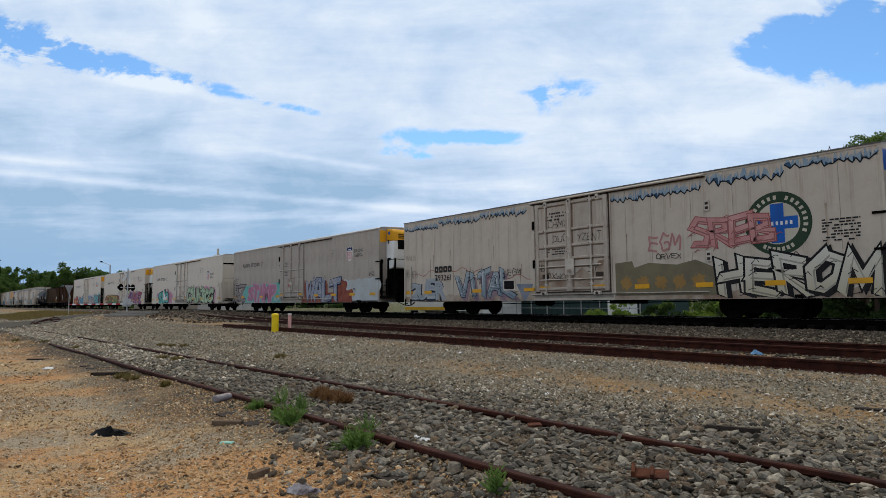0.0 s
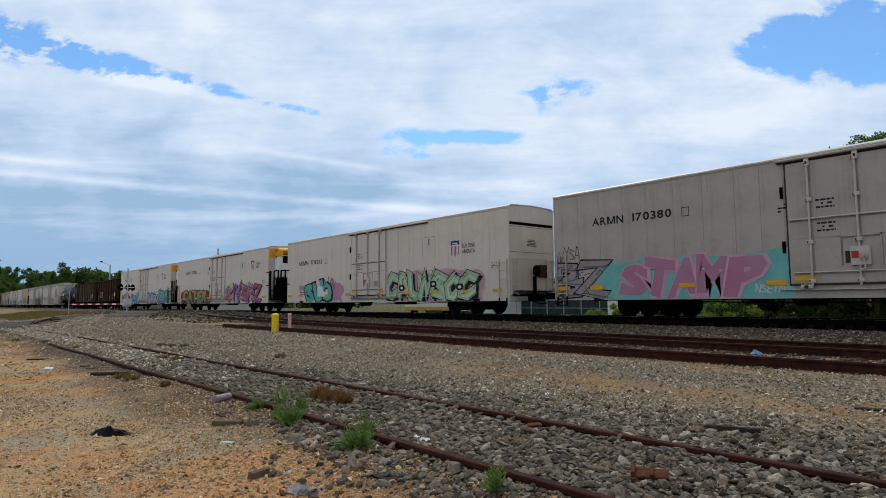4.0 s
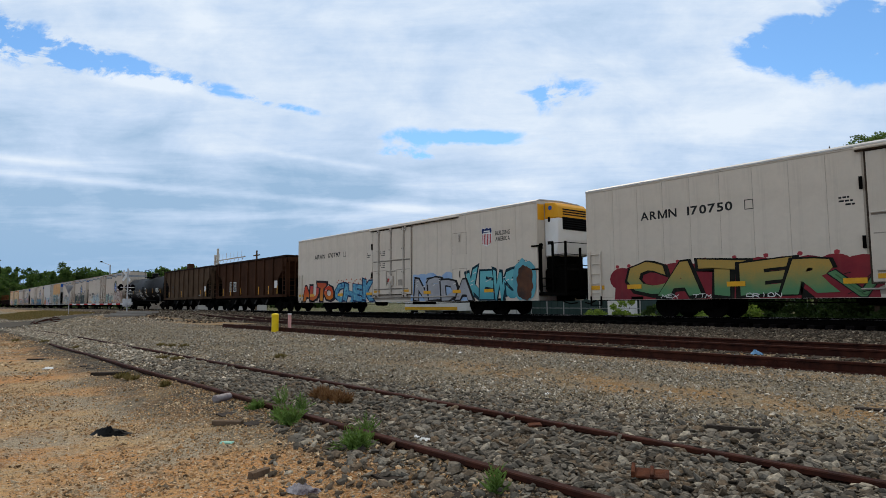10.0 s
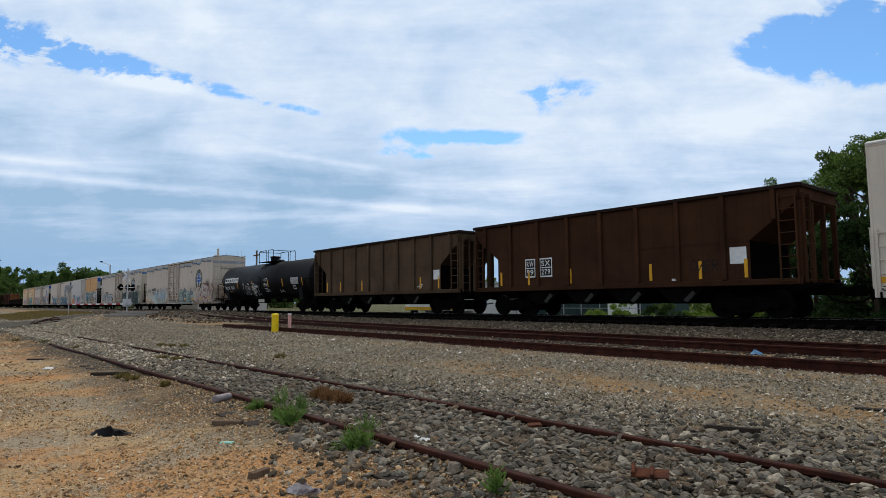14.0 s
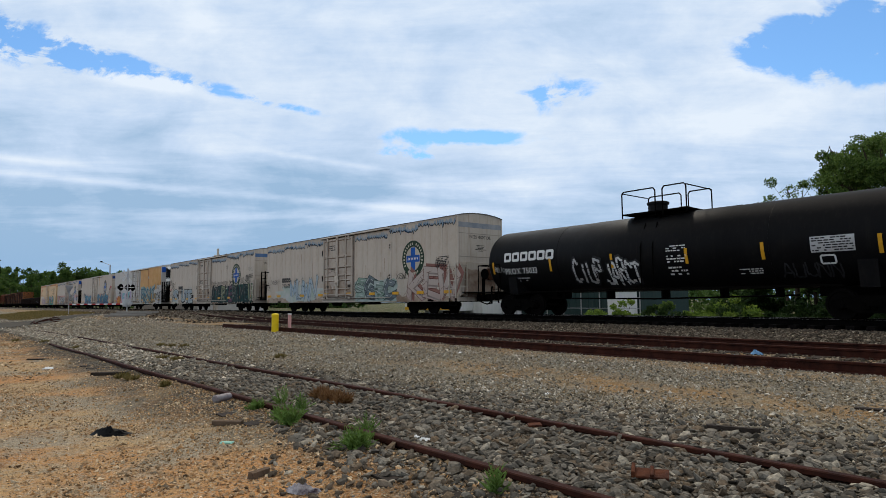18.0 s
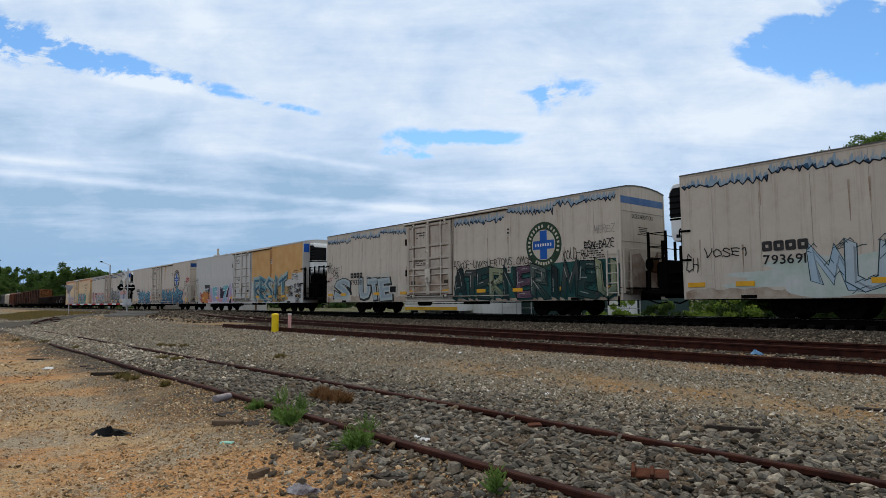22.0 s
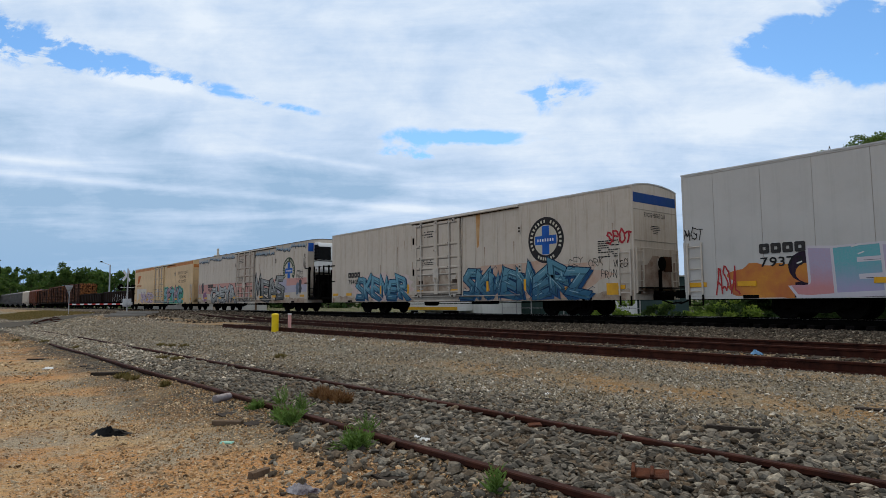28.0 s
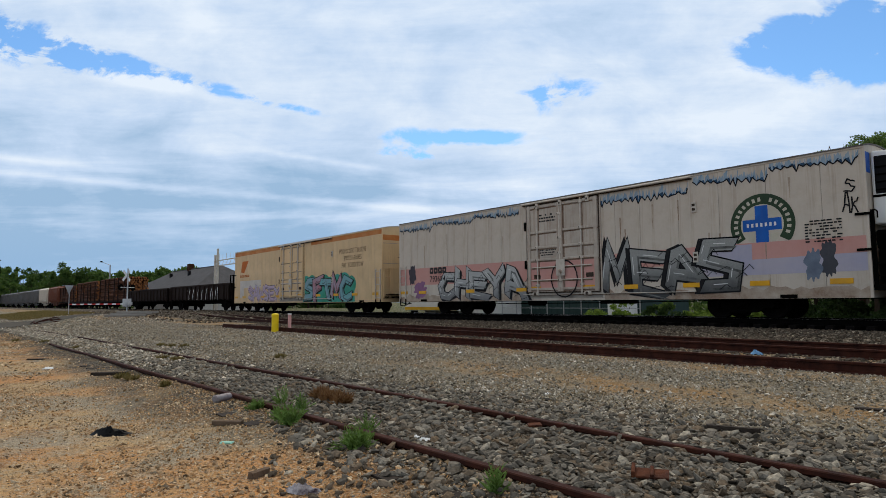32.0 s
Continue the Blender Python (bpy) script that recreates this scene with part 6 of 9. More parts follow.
# marker posts between the tracks
yp = tagged(empty("marker_post", pose(-21.3, 9.75, -0.45)), "short yellow plastic marker post with a domed cap", "marker post")
part("post", Geo().lathe((0, 0, -0.1), (0, 0, 1), [(0, 0.125), (0.70, 0.125)], 18), M["yellow_post"], yp, smooth=True)
part("cap", Geo().lathe((0, 0, 0.60), (0, 0, 1), [(0, 0.135), (0.06, 0.135), (0.10, 0.10), (0.115, 0.03)], 18), M["yellow_post"], yp, smooth=True)
pp = tagged(empty("marker_post", pose(-20.95, 10.15, -0.45)), "short faded pink marker post", "marker post")
part("post", Geo().box(-0.075, 0.075, -0.04, 0.04, -0.1, 0.66, 0.015), M["pink_post"], pp)
part("cap", Geo().box(-0.08, 0.08, -0.045, 0.045, 0.66, 0.7, 0.01), M["sign_white"], pp)


# ---------------------------------------------------------------- loose stones
CUBE_F = np.array([(0, 2, 3), (0, 3, 1), (4, 5, 7), (4, 7, 6), (0, 1, 5), (0, 5, 4), (2, 6, 7), (2, 7, 3), (0, 4, 6), (0, 6, 2), (1, 3, 7), (1, 7, 5)])


def rock_bases(rng, count, flat):
    """Broken stones: cubes with every corner pulled about, so that the faces meet in sharp edges."""
    v = np.array([(x, y, z) for z in (-1, 1) for y in (-1, 1) for x in (-1, 1)], float) * 0.72
    out = []
    for _ in range(count):
        w = v * rng.uniform(0.62, 1.2, (8, 1)) + rng.normal(0, 0.11, (8, 3))
        w *= np.array([rng.uniform(0.9, 1.45), rng.uniform(0.6, 1.0), flat * rng.uniform(0.7, 1.25)])
        a = rng.normal(0, 0.35)
        w[:, [0, 2]] = w[:, [0, 2]] @ np.array([(np.cos(a), -np.sin(a)), (np.sin(a), np.cos(a))])
        out.append(w)
    return np.array(out), CUBE_F


_p = (1 + 5 ** 0.5) / 2
ICO_V = np.array([(-1, _p, 0), (1, _p, 0), (-1, -_p, 0), (1, -_p, 0), (0, -1, _p), (0, 1, _p), (0, -1, -_p), (0, 1, -_p), (_p, 0, -1), (_p, 0, 1), (-_p, 0, -1), (-_p, 0, 1)], float) / 1.902
ICO_F = np.array([(0, 11, 5), (0, 5, 1), (0, 1, 7), (0, 7, 10), (0, 10, 11), (1, 5, 9), (5, 11, 4), (11, 10, 2), (10, 7, 6), (7, 1, 8), (3, 9, 4), (3, 4, 2), (3, 2, 6), (3, 6, 8), (3, 8, 9), (4, 9, 5), (2, 4, 11), (6, 2, 10), (8, 6, 7), (9, 8, 1)])


def lump_bases(rng, count, flat):
    """Crushed rock: twenty-sided lumps cut by a few random planes, so that broad faces meet in worn edges."""
    out = []
    for _ in range(count):
        q, _r = np.linalg.qr(rng.normal(size=(3, 3)))
        w = (ICO_V @ q) * rng.uniform(0.9, 1.12, (12, 1))
        for _k in range(5):
            d = rng.normal(size=3)
            d /= np.linalg.norm(d)
            over = w @ d - rng.uniform(0.45, 0.8)
            w = w - np.maximum(over, 0)[:, None] * d
        w *= np.array([rng.uniform(1.0, 1.5), rng.uniform(0.75, 1.05), flat * rng.uniform(0.9, 1.4)])
        out.append(w)
    return np.array(out), ICO_F


CHIP_F = np.array([(0, 1, 3), (1, 2, 3), (2, 0, 3), (1, 0, 4), (2, 1, 4), (0, 2, 4)])


def chip_bases(rng, count, flat):
    """Small gravel: uneven double pyramids."""
    out = []
    for _ in range(count):
        a = np.array([0, 2.1, 4.2]) + rng.uniform(-0.5, 0.5, 3)
        w = np.zeros((5, 3))
        w[:3, 0], w[:3, 1] = np.cos(a), np.sin(a) * rng.uniform(0.6, 1.0)
        w[:3] *= rng.uniform(0.7, 1.3, (3, 1))
        w[3] = (*rng.normal(0, 0.35, 2), flat * rng.uniform(0.8, 1.4))
        w[4] = (*rng.normal(0, 0.3, 2), -flat)
        out.append(w)
    return np.array(out), CHIP_F


def scatter(name, rng, xy, size, mat, label, flat=0.62, sink=0.25, chips=False):
    """All stones of one kind in one mesh; xy: places, size: half-widths."""
    n = len(xy)
    bases, f = (lump_bases if chips == "lump" else chip_bases if chips else rock_bases)(rng, 60, flat)
    k = bases.shape[1]
    b = bases[rng.integers(0, len(bases), n)]
    a = rng.uniform(0, 2 * np.pi, n)
    t1, t2 = rng.normal(0, 0.28, n), rng.normal(0, 0.28, n)
    ca, sa = np.cos(a), np.sin(a)
    v = b * size[:, None, None]
    x = v[..., 0] * ca[:, None] - v[..., 1] * sa[:, None]
    y = v[..., 0] * sa[:, None] + v[..., 1] * ca[:, None]
    z = v[..., 2] + x * t1[:, None] + y * t2[:, None]
    g = np.array([ground_z(px, py) for px, py in xy])
    v = np.stack([x + xy[:, 0, None], y + xy[:, 1, None], z + (g + size * flat * (1 - 2 * sink))[:, None]], -1)
    fa = (f[None] + k * np.arange(n)[:, None, None]).reshape(-1, 3)
    me = array_mesh(name, v.reshape(-1, 3), fa, M[mat])
    ob = new(name, me)
    return tagged(ob, label, "stones", kind="stuff")


def places(rng, n, x0, x1, y0, y1, keep):
    x, y = rng.uniform(x0, x1, n), rng.uniform(y0, y1, n)
    k = np.array([rng.uniform() < keep(px, py) for px, py in zip(x, y)])
    return np.stack([x[k], y[k]], 1)


ROAD = [(-60.3, 15.0), (-59.0, 10.5), (-56.0, 7.2), (-51.5, 4.5), (-46.0, 2.4), (-40.0, 0.3)]


def off_road(x, y):
    """1 where no road runs."""
    for (ax, ay), (bx, by) in zip(ROAD, ROAD[1:]):
        dx, dy = bx - ax, by - ay
        t = min(max(((x - ax) * dx + (y - ay) * dy) / (dx * dx + dy * dy), 0.0), 1.0)
        if math.hypot(x - ax - t * dx, y - ay - t * dy) < 2.2:
            return 0.0
    return 1.0


def patch(x, y, s, seed):
    return 0.5 + 0.5 * noise.noise(Vector((x * s, y * s, seed)))


rng_s = np.random.default_rng(21)


def near_keep(x, y):
    """Dark ballast thickest round the siding, thinning into the clay."""
    left = 1.75 + 0.5 * patch(x, y, 0.5, 2.2) + 1.05 * smooth(-3.6, -7.5, x)
    d = smooth(left - 0.25, left + 0.35, y) * (1 - smooth(4.9 - 0.5 * smooth(-3, -9, x), 6.6 - 1.0 * smooth(-3, -9, x), y + 0.6 * patch(x, y, 0.8, 9)))
    thin = 0.25 + 0.75 * smooth(2.2, 2.9, y)
    if abs(y - 2.88) < 0.055 or abs(y - 4.32) < 0.055:
        return 0.0
    return d * thin


pts = places(rng_s, 98000, -17, 1.4, 1.3, 6.6, lambda x, y: near_keep(x, y) * smooth(-16.5, -8.5, x + 1.5 * noise.noise(Vector((x, y, 3.0)))))
scatter("siding_ballast", rng_s, pts, rng_s.gamma(2.3, 0.0080, len(pts)).clip(0.007, 0.052), "ballast_dark", "angular dark grey ballast stones round the siding", 0.5, 0.2, "lump")
pts = places(rng_s, 36000, -40, -8, 2.3, 5.2, lambda x, y: near_keep(x, y) * (1 - smooth(-15.5, -8.0, x + 1.5 * noise.noise(Vector((x, y, 3.0))))))
scatter("siding_ballast", rng_s, pts, rng_s.gamma(4.0, 0.0062, len(pts)).clip(0.012, 0.05), "pale_stone", "pale grey ballast stones along the siding", 0.55, 0.22)


def yard_keep(x, y):
    """Gravel in drifts, thin over the two bare strips of clay."""
    w = y + 1.1 * noise.noise(Vector((x * 0.45, y * 0.45, 8.1)))
    bare = max(0.8 * smooth(8.6, 9.3, w), (1 - smooth(0.3, 0.9, abs(w - 7.1))) * smooth(-13, -6, x))
    return (0.35 + 0.65 * smooth(0.35, 0.55, patch(x, y * 2.2, 0.55, 5.5))) * smooth(4.5, 5.4, y) * (1 - 0.72 * bare)


pts = places(rng_s, 125000, -12, 0.6, 4.6, 9.9, yard_keep)
scatter("yard_gravel", rng_s, pts, rng_s.gamma(3.0, 0.0040, len(pts)).clip(0.006, 0.036), "pebble", "small mixed grey and buff gravel between the tracks", 0.6, 0.2, True)
pts = places(rng_s, 75000, -38, -12, 4.4, 10.5, lambda x, y: 0.35 + 0.65 * smooth(0.35, 0.55, patch(x, y * 2.2, 0.4, 5.5)))
scatter("yard_gravel", rng_s, pts, rng_s.gamma(3.0, 0.0055, len(pts)).clip(0.01, 0.04), "pebble", "small mixed gravel of the yard", 0.6, 0.2, True)
pts = places(rng_s, 90000, -12, -1.0, -1.6, 3.0, lambda x, y: 0.25 + 0.75 * smooth(0.4, 0.6, patch(x, y, 0.6, 7.7)))
scatter("clay_gravel", rng_s, pts, rng_s.gamma(2.5, 0.0034, len(pts)).clip(0.004, 0.028), "dirt_pebble", "small buff pebbles pressed into orange clay", 0.6, 0.3, True)
pts = places(rng_s, 22000, -34, -12, -4, 2.8, lambda x, y: 0.2 + 0.8 * smooth(0.4, 0.6, patch(x, y, 0.4, 7.7)))
scatter("clay_gravel", rng_s, pts, rng_s.gamma(3.0, 0.0065, len(pts)).clip(0.01, 0.04), "dirt_pebble", "small buff pebbles on the clay yard", 0.55, 0.3, True)
pts = places(rng_s, 46000, -34, 1.0, 13.6, 20.45, lambda x, y: 1.0)
scatter("main_ballast", rng_s, pts, rng_s.gamma(4.0, 0.0060, len(pts)).clip(0.012, 0.045), "ballast_main", "crushed granite ballast of the main line shoulder", 0.65, 0.2)
pts = places(rng_s, 9000, -80, -34, 11.0, 20.7, lambda x, y: 1.0 if y > second_y(x) + 1.8 else 0.25)
scatter("main_ballast", rng_s, pts, rng_s.gamma(6.0, 0.010, len(pts)).clip(0.03, 0.09), "ballast_main", "crushed granite ballast towards the crossing", 0.65, 0.2)
pts = places(rng_s, 26000, -75, -38, 0.0, 12.0, lambda x, y: off_road(x, y) * (0.3 + 0.7 * smooth(0.35, 0.6, patch(x, y * 2.2, 0.25, 3.5))))
scatter("yard_gravel", rng_s, pts, rng_s.gamma(4.0, 0.009, len(pts)).clip(0.02, 0.07), "pale_stone", "pale grey gravel towards the road", 0.6, 0.2, True)
pts = places(rng_s, 14000, -30, 0.8, 10.1, 13.6, lambda x, y: 1.0)
scatter("second_ballast", rng_s, pts, rng_s.gamma(5.0, 0.0045, len(pts)).clip(0.01, 0.04), "ballast_main", "grimy gravel between the rusty rails", 0.6, 0.2)

# the stones that lie nearest to the camera, one by one
bases, rock_f = lump_bases(np.random.default_rng(5), 8, 0.55)
rock_me = []
for k, b in enumerate(bases):
    me = array_mesh("ballast_stone", b, rock_f, M["ballast_dark"])
    rock_me.append(me)
rs = random.Random(9)
for k in range(260):
    x, y = rs.uniform(-4.6, -0.6), rs.uniform(1.75, 4.9)
    if abs(y - 2.88) < 0.12 or abs(y - 4.32) < 0.12:
        continue
    s = rs.uniform(0.018, 0.045)
    ob = part("ballast_stone", rock_me[k % 8], None, ground, at=Matrix.LocRotScale((x, y, ground_z(x, y) + 0.35 * s), Euler((rs.uniform(-0.4, 0.4), rs.uniform(-0.4, 0.4), rs.uniform(0, 6.3))), (s, s, s)))


# ---------------------------------------------------------------- lettering and spray paint on the cars
PAINT = {}


SHADE = {}         # the darker tone of a paint, for the far side of a stroke


def paint(a, b=None, rough=0.5, scale=1.4, fade=None, plain=False):
    """Spray paint of two tones in drifts; with fade (z0, z1), b below runs into a above, as it was sprayed."""
    key = (a, b, fade)
    if key not in PAINT:
        m = PAINT[key] = material("spray_paint", a, rough, scale=scale, dark=b or tuple(0.75 * c for c in a), dirt=0.10, streak=0.10, spec=0.05)
        if fade:
            nt = m.node_tree
            first = next(n for n in nt.nodes if n.bl_idname == "ShaderNodeMix")
            sep, mr, nz, ad = (nt.nodes.new("ShaderNode" + k) for k in ("SeparateXYZ", "MapRange", "TexNoise", "Math"))
            co = next(n for n in nt.nodes if n.bl_idname == "ShaderNodeTexCoord").outputs["Object"]
            nz.inputs["Scale"].default_value, nz.inputs["Detail"].default_value = 2.6, 4
            ad.operation = "MULTIPLY_ADD"
            ad.inputs[1].default_value = 0.5
            nt.links.new(co, sep.inputs[0])
            nt.links.new(co, nz.inputs["Vector"])
            nt.links.new(nz.outputs[0], ad.inputs[0])
            nt.links.new(sep.outputs[2], ad.inputs[2])
            nt.links.new(ad.outputs[0], mr.inputs[0])
            mr.inputs[1].default_value, mr.inputs[2].default_value = fade[0] + 0.25, fade[1] + 0.25
            mr.inputs[3].default_value, mr.inputs[4].default_value = 1.0, 0.0
            nt.links.new(mr.outputs[0], first.inputs[0])
        if not plain and sum(a) > 0.25:
            low = b or a
            SHADE[m.name] = paint(tuple(0.45 * c for c in low), tuple(0.6 * c for c in a), plain=True)
    return PAINT[key]


M["ink_worn"] = material("worn_black_lettering", (0.05, 0.045, 0.042), 0.6, scale=9, dark=(0.02, 0.02, 0.02))
BLACK = paint((0.018, 0.017, 0.018))
GLYPH = {}


def glyph(ch, weight=0.0, fine=3):
    """A letter of the built-in font as flat points and faces in a unit box."""
    key = (ch, weight, fine)
    if ch == "M" and weight < 0.05 and key not in GLYPH:
        v = [(0, 0), (0.2, 0), (0.2, 1), (0, 1), (0.8, 0), (1, 0), (1, 1), (0.8, 1), (0.2, 1), (0.2, 0.66), (0.41, 0), (0.5, 0), (0.5, 0.26), (0.8, 1), (0.8, 0.66), (0.59, 0)]
        f = [(0, 1, 2, 3), (4, 5, 6, 7), (8, 9, 10, 11, 12), (13, 12, 11, 15, 14)]
        GLYPH[key] = (np.array(v, float), f, 1.12)
    if key not in GLYPH:
        cu = bpy.data.curves.new("letter", "FONT")
        cu.body, cu.size, cu.offset, cu.resolution_u, cu.fill_mode = ch, 1.0, weight, fine, "FRONT"
        ob = bpy.data.objects.new("letter", cu)
        me = bpy.data.meshes.new_from_object(ob)
        v = np.array([p.co[:2] for p in me.vertices])
        f = [tuple(p.vertices) for p in me.polygons]
        lo, hi = v.min(0), v.max(0)
        GLYPH[key] = ((v - lo) / np.maximum(hi - lo, 1e-4), f, (hi - lo)[0] / 0.72)
        bpy.data.objects.remove(ob)
        bpy.data.curves.remove(cu)
        bpy.data.meshes.remove(me)
    return GLYPH[key]


def side_y(layer):
    return -HALF_W - 0.003 - 0.0016 * layer


def words(car, text, x0, x1, z0, z1, mat, layer=1, slope=0.0, name="lettering", y=None, weight=0.012, label=""):
    """Upright lettering on the near side, stretched to fit the box."""
    widths = [0.45 if c == " " else glyph(c, weight)[2] + 0.14 for c in text]
    k = (x1 - x0) / sum(widths)
    g = Geo()
    x = x0
    yy = side_y(layer) if y is None else y
    for c, w in zip(text, widths):
        if c != " ":
            v, f, ww = glyph(c, weight)
            g.add([(x + p * (w - 0.14) * k, yy, z0 + q * (z1 - z0) + slope * (x - x0)) for p, q in v], f)
        x += w * k
    return part(name, g, mat, car, label)


def bars(car, rows, x0, x1, z0, z1, mat, seed, layer=1, y=None, name="data_block"):
    """Small print that cannot be read: rows of short bars."""
    r = random.Random(seed)
    g = Geo()
    yy = side_y(layer) if y is None else y
    hgt = (z1 - z0) / rows
    for k in range(rows):
        x = x0
        while x < x1 - 0.03:
            w = r.uniform(0.05, 0.16)
            if r.random() < 0.75:
                e = min(x + w, x1)
                z = z1 - (k + 0.75) * hgt
                g.add([(x, yy, z), (e, yy, z), (e, yy, z + 0.5 * hgt), (x, yy, z + 0.5 * hgt)], [(0, 1, 2, 3)])
            x += w + 0.025
    return part(name, g, mat, car, kind="stuff")


def blocks(car, n, x0, x1, z0, z1, mat, thick=0.28, layer=1, y=None, name="name_block"):
    """A brand name as plain hollow blocks of its size."""
    yy = side_y(layer) if y is None else y
    w = (x1 - x0) / n
    out = []
    for k in range(n):
        a, b = x0 + k * w + 0.06 * w, x0 + (k + 1) * w - 0.06 * w
        t = thick * (b - a)
        c = 0.12 * (b - a)
        ring = [(a + c, z0), (b - c, z0), (b, z0 + c), (b, z1 - c), (b - c, z1), (a + c, z1), (a, z1 - c), (a, z0 + c)]
        inn = [(a + t, z0 + t), (b - t, z0 + t), (b - t, z0 + t), (b - t, z1 - t), (b - t, z1 - t), (a + t, z1 - t), (a + t, z1 - t), (a + t, z0 + t)]
        g = Geo().add([(p, yy, q) for p, q in ring + inn], [(i, (i + 1) % 8, 8 + (i + 1) % 8, 8 + i) for i in range(8)])
        out.append(part(name, g, mat, car))
    return out


def flat(name, ring, car, mat, layer=0.0, y=None, label=""):
    g = Geo()
    yy = side_y(layer) if y is None else y
    g.add([(p, yy, q) for p, q in ring], [tuple(range(len(ring)))])
    return part(name, g, mat, car, label)


def blob(car, x0, x1, z0, z1, mat, seed, layer=0.0, rough=0.12, name="paint_patch", square=2.6):
    """An uneven sprayed patch."""
    r = random.Random(seed)
    z0 -= 0.12 if z0 < 1.0 else 0.0
    n = 44
    ph = [r.uniform(0, 6.3) for _ in range(5)]
    ring = []
    for k in range(n):
        t = 2 * math.pi * k / n
        c, s = math.cos(t), math.sin(t)
        m = (abs(c) ** square + abs(s) ** square) ** (-1 / square)
        w = 1 + rough * sum(math.sin((i + 2) * 2 * t + p) for i, p in enumerate(ph)) / 3
        ring.append(((x0 + x1) / 2 + (x1 - x0) / 2 * c * m * w, max((z0 + z1) / 2 + (z1 - z0) / 2 * s * m * w, SILL + 0.01)))
    return flat(name, ring, car, mat, layer)


def ribbon2(g, pts, width, y, grow=0.0003):
    for k, (a, b) in enumerate(zip(pts, pts[1:])):
        d = Vector((b[0] - a[0], b[1] - a[1]))
        if d.length < 1e-5:
            continue
        d.normalize()
        n = Vector((-d.y, d.x)) * width / 2
        e = d * width * 0.35
        yy = y - grow * (k % 12)
        g.add([(a[0] - n.x - e.x, yy, a[1] - n.y - e.y), (b[0] - n.x + e.x, yy, b[1] - n.y + e.y), (b[0] + n.x + e.x, yy, b[1] + n.y + e.y), (a[0] + n.x - e.x, yy, a[1] + n.y - e.y)], [(0, 1, 2, 3)])


def graffiti(car, x0, x1, z0, z1, chars, fills, edge, seed, halo=None, inner=None, wild=0.14, layer=2, shine=None, fat=1.10):
    """A sprayed piece of fat outlined letters."""
    r = random.Random(seed)
    z0 -= 0.13
    top = empty("graffiti", pose(0, 0, 0), car)
    top["label"] = "sprayed graffiti lettering"
    if halo is not None:
        blob(top, x0 - 0.25, x1 + 0.25, z0 - 0.1, z1 + 0.12, halo, seed, layer - 1.6, 0.16, "graffiti_cloud", 3.2)
    n = len(chars)
    w = (x1 - x0) / n

    def shape(v, k, grow, ph):
        a = x0 + w * k - 0.12 * w
        ww = w * 1.24
        out = []
        for p, q in v:
            p, q = 0.5 + (p - 0.5) * grow[0], 0.5 + (q - 0.5) * grow[1]
            pp = p + ph[0] * (q - 0.5) + wild * 0.6 * math.sin(3.3 * q + ph[2])
            qq = q + ph[1] * (p - 0.5) + wild * 0.5 * math.sin(3.6 * p + ph[3])
            out.append((a + ww * pp, max(z0 + (z1 - z0) * (qq * ph[4] + ph[5]), SILL + 0.012)))
        return out

    for k, ch in enumerate(chars):
        ph = (r.uniform(-wild, wild) * 1.6, r.uniform(-wild, wild), r.uniform(0, 6), r.uniform(0, 6), r.uniform(0.86, 1.06), r.uniform(-0.03, 0.06))
        f0 = 0.06
        vo, fo, _ = glyph(ch, 0.10, 2)
        vi, fi, _ = glyph(ch, f0, 2)
        vt, ft, _ = glyph(ch, 0.012, 2)
        lay = layer + 1.6 * k
        so = shape(vo, k, (fat, fat), ph)
        si = shape(vi, k, (0.93, 0.95), ph)
        dx, dz = 0.05, -0.04
        part("letter_outline", Geo().add([(p + dx, side_y(lay), max(q + dz, SILL + 0.008)) for p, q in so], fo), edge, top)
        fill = part("letter_fill", Geo().add([(p, side_y(lay + 0.7), q) for p, q in si], fi), fills[k % len(fills)], top)
        if inner is not None:
            st = shape(vt, k, (0.72, 0.74), ph)
            part("letter_highlight", Geo().add([(p, side_y(lay + 1.2), q) for p, q in st], ft), inner, top)
    if shine is not None:
        g = Geo()
        for k in range(2 * n):
            x, z = r.uniform(x0, x1), z0 + (z1 - z0) * r.uniform(0.55, 0.95)
            ribbon2(g, [(x, z), (x + 0.16 * r.uniform(0.5, 1.4), z + 0.05)], 0.04, side_y(layer + 1.6 * n + 1))
        part("highlight", g, shine, top, kind="stuff")
    return top


